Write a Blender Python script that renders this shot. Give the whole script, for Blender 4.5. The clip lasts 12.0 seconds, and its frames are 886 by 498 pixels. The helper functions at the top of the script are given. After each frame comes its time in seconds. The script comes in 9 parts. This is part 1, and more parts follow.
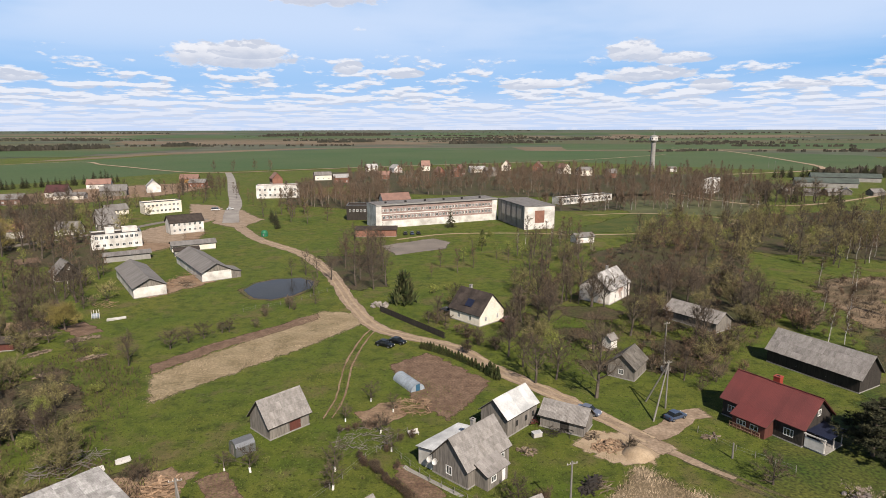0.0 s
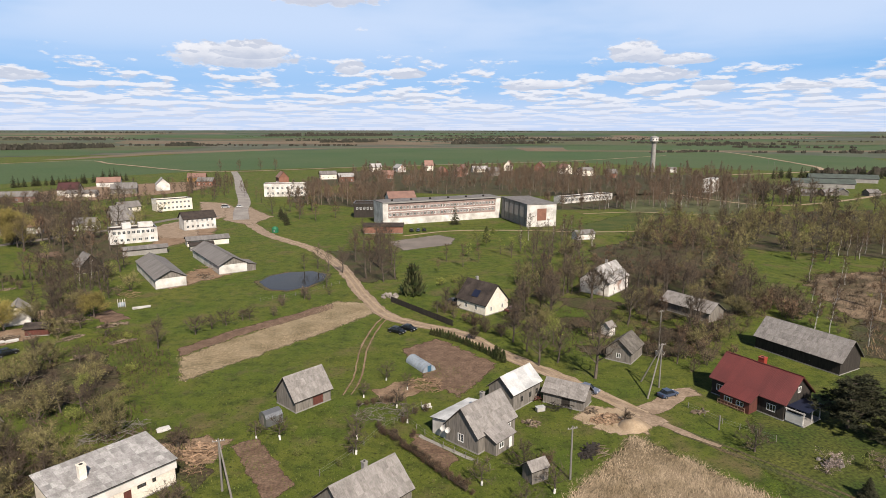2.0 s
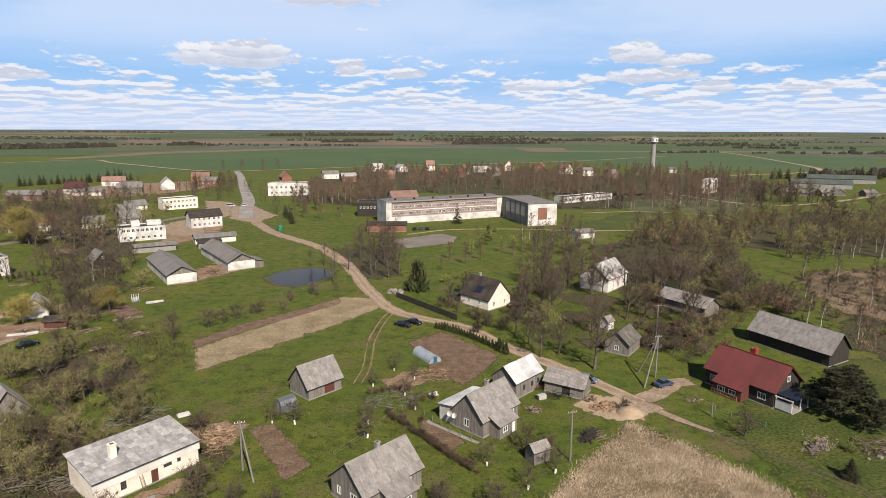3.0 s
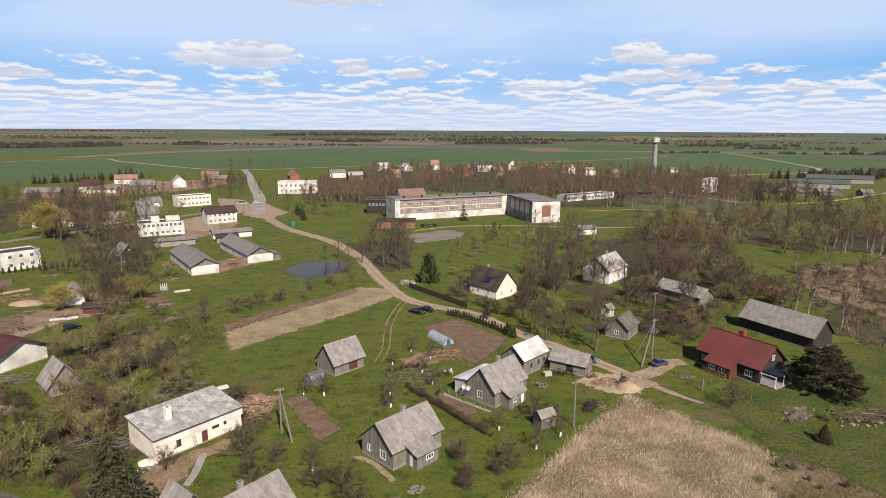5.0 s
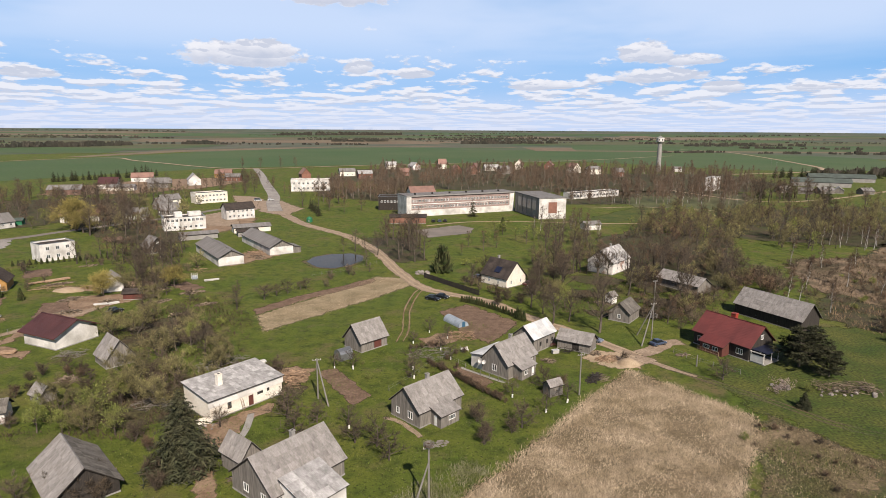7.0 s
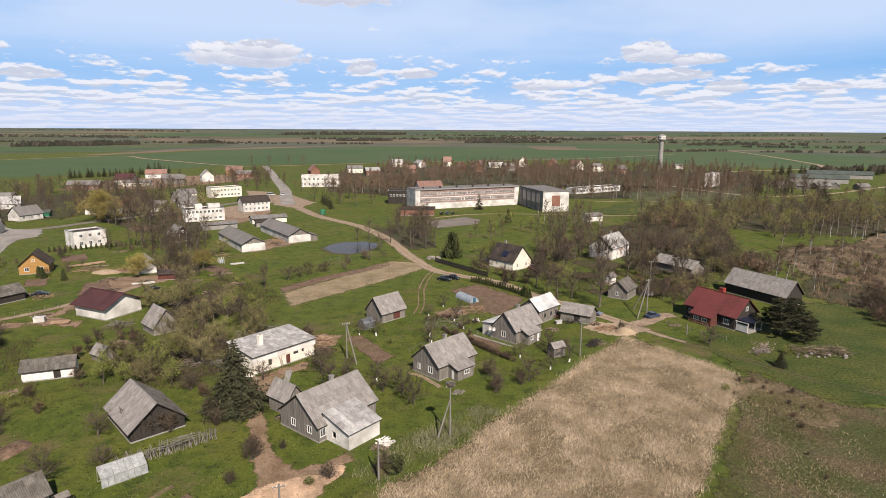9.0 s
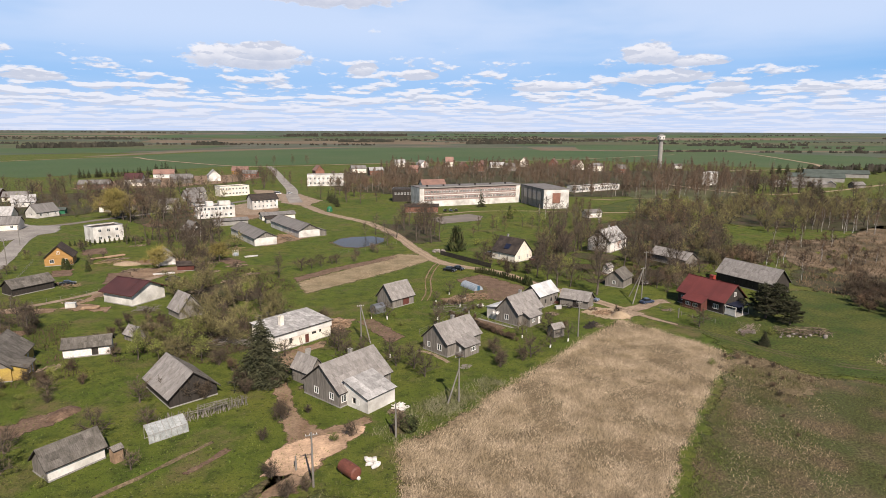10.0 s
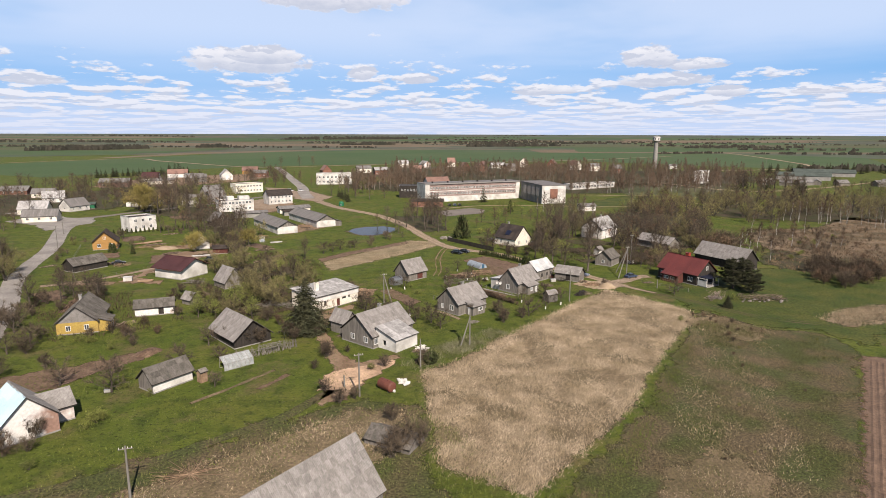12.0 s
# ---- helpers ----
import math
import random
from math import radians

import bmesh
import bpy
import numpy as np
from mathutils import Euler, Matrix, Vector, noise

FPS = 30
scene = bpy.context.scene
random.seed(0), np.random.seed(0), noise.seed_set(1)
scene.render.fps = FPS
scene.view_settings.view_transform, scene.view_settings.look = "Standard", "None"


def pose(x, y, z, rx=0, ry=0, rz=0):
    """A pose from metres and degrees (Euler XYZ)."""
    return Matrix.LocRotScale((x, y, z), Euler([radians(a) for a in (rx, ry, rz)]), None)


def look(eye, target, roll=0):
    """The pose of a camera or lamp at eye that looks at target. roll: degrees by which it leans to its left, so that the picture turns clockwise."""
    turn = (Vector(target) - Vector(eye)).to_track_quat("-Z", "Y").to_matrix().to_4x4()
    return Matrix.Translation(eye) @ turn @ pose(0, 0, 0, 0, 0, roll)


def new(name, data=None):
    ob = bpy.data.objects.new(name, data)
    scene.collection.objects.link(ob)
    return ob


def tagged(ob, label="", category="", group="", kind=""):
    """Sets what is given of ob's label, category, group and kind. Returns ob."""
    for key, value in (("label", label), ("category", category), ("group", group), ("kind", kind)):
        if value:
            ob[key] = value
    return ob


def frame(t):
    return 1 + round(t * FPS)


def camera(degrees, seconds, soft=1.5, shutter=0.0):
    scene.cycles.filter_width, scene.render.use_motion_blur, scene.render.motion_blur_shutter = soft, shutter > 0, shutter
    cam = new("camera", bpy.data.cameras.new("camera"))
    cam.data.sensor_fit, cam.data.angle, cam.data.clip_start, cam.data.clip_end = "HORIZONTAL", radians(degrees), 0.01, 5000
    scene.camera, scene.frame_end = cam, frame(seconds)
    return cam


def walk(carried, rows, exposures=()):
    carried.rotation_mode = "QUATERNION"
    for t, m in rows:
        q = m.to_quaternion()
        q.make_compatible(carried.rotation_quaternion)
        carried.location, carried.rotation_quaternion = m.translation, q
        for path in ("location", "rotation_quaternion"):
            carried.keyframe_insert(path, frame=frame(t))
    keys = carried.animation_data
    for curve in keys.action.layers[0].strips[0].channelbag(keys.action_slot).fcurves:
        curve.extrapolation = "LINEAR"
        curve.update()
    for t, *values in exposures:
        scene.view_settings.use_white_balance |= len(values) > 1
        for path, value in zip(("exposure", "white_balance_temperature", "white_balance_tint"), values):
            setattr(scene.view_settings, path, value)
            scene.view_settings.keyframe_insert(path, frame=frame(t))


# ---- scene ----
cam = camera(73.0, 12.0, soft=0.6)
PATH = [
    (0, (0.0, 0.0, 50.0), (0.0, 98.012, 30.161), -0.11),
    (0.5, (-0.276, -2.003, 49.999), (-0.422, 96.0, 30.113), -0.09),
    (1, (-0.873, -4.306, 49.887), (-1.028, 93.704, 30.038), 0.01),
    (1.5, (-1.333, -6.568, 49.871), (-1.477, 91.446, 30.044), 0.05),
    (2, (-1.912, -9.125, 49.834), (-2.091, 88.902, 30.067), 0.08),
    (2.5, (-2.462, -11.659, 49.921), (-2.68, 86.368, 30.154), 0.14),
    (3, (-3.061, -14.454, 49.982), (-3.269, 83.576, 30.231), 0.20),
    (5, (-5.605, -25.407, 49.965), (-6.163, 72.62, 30.206), 0.32),
    (5.5, (-6.212, -28.185, 49.982), (-6.929, 69.839, 30.217), 0.35),
    (6, (-6.934, -31.327, 49.986), (-7.813, 66.694, 30.209), 0.36),
    (6.5, (-7.573, -34.283, 49.944), (-8.694, 63.737, 30.172), 0.37),
    (7, (-8.269, -37.573, 49.75), (-9.639, 60.436, 29.945), 0.35),
    (9, (-10.598, -51.902, 47.512), (-12.488, 46.101, 27.717), 0.31),
    (9.5, (-11.136, -56.485, 46.928), (-13.179, 41.538, 27.247), 0.26),
    (10, (-11.802, -61.897, 46.313), (-13.879, 36.153, 26.77), 0.21),
    (10.5, (-12.354, -67.279, 45.75), (-14.442, 30.798, 26.347), 0.18),
    (11, (-12.968, -73.283, 45.155), (-15.028, 24.825, 25.905), 0.17),
    (11.5, (-13.536, -79.276, 44.621), (-15.598, 18.855, 25.488), 0.16),
    (12, (-14.169, -85.948, 44.101), (-16.231, 12.207, 25.091), 0.16),
]
walk(cam, [(t, look(eye, target, roll)) for t, eye, target, roll in PATH], exposures=[(0.0, 0.74, 6500, 12), (12.0, 0.74, 6500, 14)])

# ---- world, sun ----
SUN_AZ = Vector((0.36, -0.93, 0.0)).normalized()
SUN_EL = radians(42)
world = bpy.data.worlds.new("sky_world")
scene.world = world
world.use_nodes = True
wn, wl = world.node_tree.nodes, world.node_tree.links
wn.clear()


def wnode(kind, **values):
    n = wn.new(kind)
    for key, value in values.items():
        n.inputs[int(key[1:])].default_value = value
    return n


def wmath(op, a, b=None, clamp=False):
    n = wn.new("ShaderNodeMath")
    n.operation, n.use_clamp = op, clamp
    for i, v in enumerate((a, b)):
        if v is None:
            continue
        if isinstance(v, (int, float)):
            n.inputs[i].default_value = v
        else:
            wl.new(v, n.inputs[i])
    return n.outputs[0]


def wramp(value, lo, hi):
    n = wn.new("ShaderNodeMapRange")
    n.interpolation_type = "SMOOTHSTEP"
    wl.new(value, n.inputs[0])
    n.inputs[1].default_value, n.inputs[2].default_value = lo, hi
    return n.outputs[0]


def wmix(fac, a, b):
    n = wn.new("ShaderNodeMix")
    n.data_type = "RGBA"
    for i, v in ((0, fac), (6, a), (7, b)):
        if isinstance(v, (int, float, tuple)):
            n.inputs[i].default_value = v
        else:
            wl.new(v, n.inputs[i])
    return n.outputs[2]


sky = wn.new("ShaderNodeTexSky")
sky.sky_type, sky.sun_disc = "NISHITA", False
sky.sun_elevation, sky.sun_rotation = SUN_EL, math.atan2(SUN_AZ.x, SUN_AZ.y)
sky.air_density, sky.dust_density, sky.ozone_density = 1.0, 0.4, 4.0
coord = wn.new("ShaderNodeTexCoord")
sep = wn.new("ShaderNodeSeparateXYZ")
wl.new(coord.outputs["Generated"], sep.inputs[0])
flat = wmath("SQRT", wmath("ADD", wmath("MULTIPLY", sep.outputs[0], sep.outputs[0]), wmath("MULTIPLY", sep.outputs[1], sep.outputs[1])))
elev = wmath("ARCTAN2", sep.outputs[2], flat)
azim = wmath("ARCTAN2", sep.outputs[0], sep.outputs[1])
up = wmath("MAXIMUM", elev, 0.0)
near = wmath("DIVIDE", 1.0, wmath("ADD", up, 0.045))


def cloud_noise(shift, sx, sy, detail, rough, seed):
    """Cloud density on a sheet seen at a slant; shift raises the sample to find the undersides."""
    d = near if shift == 0 else wmath("DIVIDE", 1.0, wmath("ADD", wmath("ADD", up, shift), 0.045))
    v = wn.new("ShaderNodeCombineXYZ")
    wl.new(wmath("MULTIPLY", azim, sx), v.inputs[0])
    wl.new(wmath("MULTIPLY", d, sy), v.inputs[1])
    v.inputs[2].default_value = seed
    n = wn.new("ShaderNodeTexNoise")
    n.inputs["Scale"].default_value, n.inputs["Detail"].default_value, n.inputs["Roughness"].default_value = 1.0, detail, rough
    wl.new(v.outputs[0], n.inputs["Vector"])
    return n.outputs[0]


def puff(az, el, w, h):
    """A single heap of cloud: a soft oval with a flat base, in radians."""
    a = wmath("DIVIDE", wmath("SUBTRACT", azim, az), w)
    e0 = wmath("SUBTRACT", elev, el)
    e = wmath("DIVIDE", e0, h)
    below = wmath("MULTIPLY", wmath("MINIMUM", e, 0.0), 1.4)
    r = wmath("ADD", wmath("MULTIPLY", a, a), wmath("ADD", wmath("MULTIPLY", e, e), wmath("MULTIPLY", below, below)))
    return wmath("MAXIMUM", wmath("SUBTRACT", 1.0, r), 0.0)


wisp = cloud_noise(0, 1.3, 0.22, 5, 0.5, 3.1)
density = cloud_noise(0, 20.0, 1.15, 7, 0.56, 7.7)
under = cloud_noise(0.0045, 20.0, 1.15, 4, 0.5, 7.7)
high = wramp(elev, 0.03, 0.16)
limit = wmath("ADD", 0.440, wmath("MULTIPLY", high, 0.270))
cover = wramp(wmath("SUBTRACT", density, limit), -0.02, 0.075)
heap_v = wn.new("ShaderNodeCombineXYZ")
wl.new(wmath("MULTIPLY", azim, 42), heap_v.inputs[0])
wl.new(wmath("MULTIPLY", elev, 95), heap_v.inputs[1])
heap_n = wn.new("ShaderNodeTexNoise")
wl.new(heap_v.outputs[0], heap_n.inputs["Vector"])
heap_n.inputs["Scale"].default_value, heap_n.inputs["Detail"].default_value, heap_n.inputs["Roughness"].default_value = 1.0, 6, 0.58
heaps, dusk = 0.0, 0.0
for az, el, w, h in ((-0.196, 0.200, 0.142, 0.034), (-0.326, 0.104, 0.115, 0.030), (-0.301, 0.115, 0.060, 0.022), (-0.150, 0.092, 0.030, 0.018), (-0.065, 0.084, 0.042, 0.013), (0.296, 0.111, 0.050, 0.026), (0.360, 0.100, 0.060, 0.013),
                     (0.321, 0.078, 0.086, 0.017), (0.410, 0.060, 0.040, 0.013), (0.141, 0.066, 0.066, 0.013), (0.526, 0.059, 0.044, 0.008), (-0.607, 0.069, 0.046, 0.013)):
    p = puff(az, el, w, h)
    low = wmath("MULTIPLY", wramp(p, 0.0, 0.2), wramp(wmath("SUBTRACT", elev, el), 0.55 * h, -0.5 * h))
    heaps, dusk = (p, low) if heaps == 0.0 else (wmath("MAXIMUM", heaps, p), wmath("MAXIMUM", dusk, low))
heap = wramp(wmath("ADD", wmath("MULTIPLY", heaps, 0.85), wmath("MULTIPLY", wmath("SUBTRACT", heap_n.outputs[0], 0.5), 1.5)), 0.16, 0.44)
heap = wmath("MULTIPLY", heap, wramp(heaps, 0.0, 0.15))
clouds = wmath("MAXIMUM", wmath("MULTIPLY", cover, 0.85), wmath("MULTIPLY", heap, 0.92), True)
veil = wmath("MULTIPLY", wramp(wisp, 0.32, 0.56), wmath("MULTIPLY", wramp(elev, 0.04, 0.16), wramp(elev, 0.6, 0.3)))
billow = wmath("MULTIPLY", wmath("SUBTRACT", 0.55, heap_n.outputs[0]), 1.2)
shade = wmath("MAXIMUM", wmath("MULTIPLY", wramp(wmath("SUBTRACT", under, density), -0.035, 0.06), 0.85), wmath("MULTIPLY", wmath("ADD", dusk, billow), wmath("MULTIPLY", heap, 0.9)), True)
cloud_col = wmix(shade, (12.4, 12.5, 12.9, 1), (7.7, 8.4, 9.9, 1))
clear = wmix(wmath("MULTIPLY", wramp(elev, 0.5, 0.1), 0.85), sky.outputs[0], (3.5, 7.5, 13.2, 1))
blue = wmix(wmath("MULTIPLY", veil, 0.7), clear, (9.9, 11.3, 13.7, 1))
hazed = wmix(wramp(elev, 0.10, 0.0), blue, (7.2, 9.4, 12.8, 1))
lit = wmix(wmath("MULTIPLY", wramp(elev, 0.06, 0.0), 0.6), wmix(clouds, hazed, cloud_col), (8.5, 9.9, 12.7, 1))
bg = wn.new("ShaderNodeBackground")
wl.new(lit, bg.inputs[0])
bg.inputs[1].default_value = 0.0437
wo = wn.new("ShaderNodeOutputWorld")
wl.new(bg.outputs[0], wo.inputs[0])

sun_data = bpy.data.lights.new("sun", "SUN")
sun_data.energy, sun_data.angle, sun_data.color = 5.0, radians(0.6), (1.0, 0.905, 0.78)
sun = new("sun", sun_data)
sun.matrix_world = look(Vector((0, 0, 300)) + 100 * (SUN_AZ * math.cos(SUN_EL) + Vector((0, 0, math.sin(SUN_EL)))), (0, 0, 300))

# ---- materials ----
def mat(name, c1, c2, scale=0.5, fine=6.0, rough=0.85, metal=0.0, bump=0.25, rnd=0.0, island=0.0, stretch=(1, 1, 1), spec=0.3, lo=0.35, hi=0.65, grain=0.35, worldly=True):
    """A two-scale procedural surface: c1 to c2 in patches, finer grain over them, relief, and a shift per object or island."""
    c1, c2 = (tuple(v * (0.79 if max(c) > 0.6 else 0.56) for v in c) for c in (c1, c2))
    m = bpy.data.materials.new(name)
    m.use_nodes = True
    n, l = m.node_tree.nodes, m.node_tree.links
    p = n["Principled BSDF"]
    p.inputs["Roughness"].default_value, p.inputs["Metallic"].default_value = rough, metal
    p.inputs["Specular IOR Level"].default_value = spec
    if worldly:
        pos = n.new("ShaderNodeNewGeometry").outputs["Position"]
    else:
        # each object takes its own stretch of the pattern
        shift = n.new("ShaderNodeVectorMath")
        shift.operation = "MULTIPLY_ADD"
        shift.inputs[1].default_value = (83, 57, 31)
        l.new(n.new("ShaderNodeObjectInfo").outputs["Random"], shift.inputs[0])
        l.new(n.new("ShaderNodeTexCoord").outputs["Object"], shift.inputs[2])
        pos = shift.outputs[0]
    mp = n.new("ShaderNodeMapping")
    mp.inputs["Scale"].default_value = stretch
    l.new(pos, mp.inputs[0])
    big, small = n.new("ShaderNodeTexNoise"), n.new("ShaderNodeTexNoise")
    for node, s, d in ((big, scale, 4), (small, fine, 5)):
        node.inputs["Scale"].default_value, node.inputs["Detail"].default_value = s, d
        l.new(mp.outputs[0], node.inputs["Vector"])
    ramp = n.new("ShaderNodeMapRange")
    ramp.inputs[1].default_value, ramp.inputs[2].default_value = lo, hi
    l.new(big.outputs[0], ramp.inputs[0])
    mix = n.new("ShaderNodeMix")
    mix.data_type = "RGBA"
    mix.inputs[6].default_value, mix.inputs[7].default_value = (*c1, 1), (*c2, 1)
    l.new(ramp.outputs[0], mix.inputs[0])
    gain = n.new("ShaderNodeMapRange")
    gain.inputs[1].default_value, gain.inputs[2].default_value = 0.25, 0.75
    gain.inputs[3].default_value, gain.inputs[4].default_value = 1 - grain, 1 + grain
    l.new(small.outputs[0], gain.inputs[0])
    value = gain.outputs[0]
    for amount, kind, out in ((rnd, "ShaderNodeObjectInfo", "Random"), (island, "ShaderNodeNewGeometry", "Random Per Island")):
        if amount:
            r = n.new("ShaderNodeMapRange")
            r.inputs[3].default_value, r.inputs[4].default_value = 1 - amount, 1 + amount
            l.new(n.new(kind).outputs[out], r.inputs[0])
            mul = n.new("ShaderNodeMath")
            mul.operation = "MULTIPLY"
            l.new(value, mul.inputs[0])
            l.new(r.outputs[0], mul.inputs[1])
            value = mul.outputs[0]
    sc = n.new("ShaderNodeVectorMath")
    sc.operation = "SCALE"
    l.new(mix.outputs[2], sc.inputs[0])
    l.new(value, sc.inputs["Scale"])
    l.new(sc.outputs[0], p.inputs["Base Color"])
    if bump:
        b = n.new("ShaderNodeBump")
        b.inputs["Strength"].default_value, b.inputs["Distance"].default_value = bump, 0.3 / fine
        l.new(small.outputs[0], b.inputs["Height"])
        l.new(b.outputs[0], p.inputs["Normal"])
    return m


def glass(name, tint):
    m = bpy.data.materials.new(name)
    m.use_nodes = True
    p = m.node_tree.nodes["Principled BSDF"]
    p.inputs["Base Color"].default_value = (*tint, 1)
    p.inputs["Roughness"].default_value, p.inputs["Transmission Weight"].default_value, p.inputs["IOR"].default_value = 0.06, 0.9, 1.45
    return m


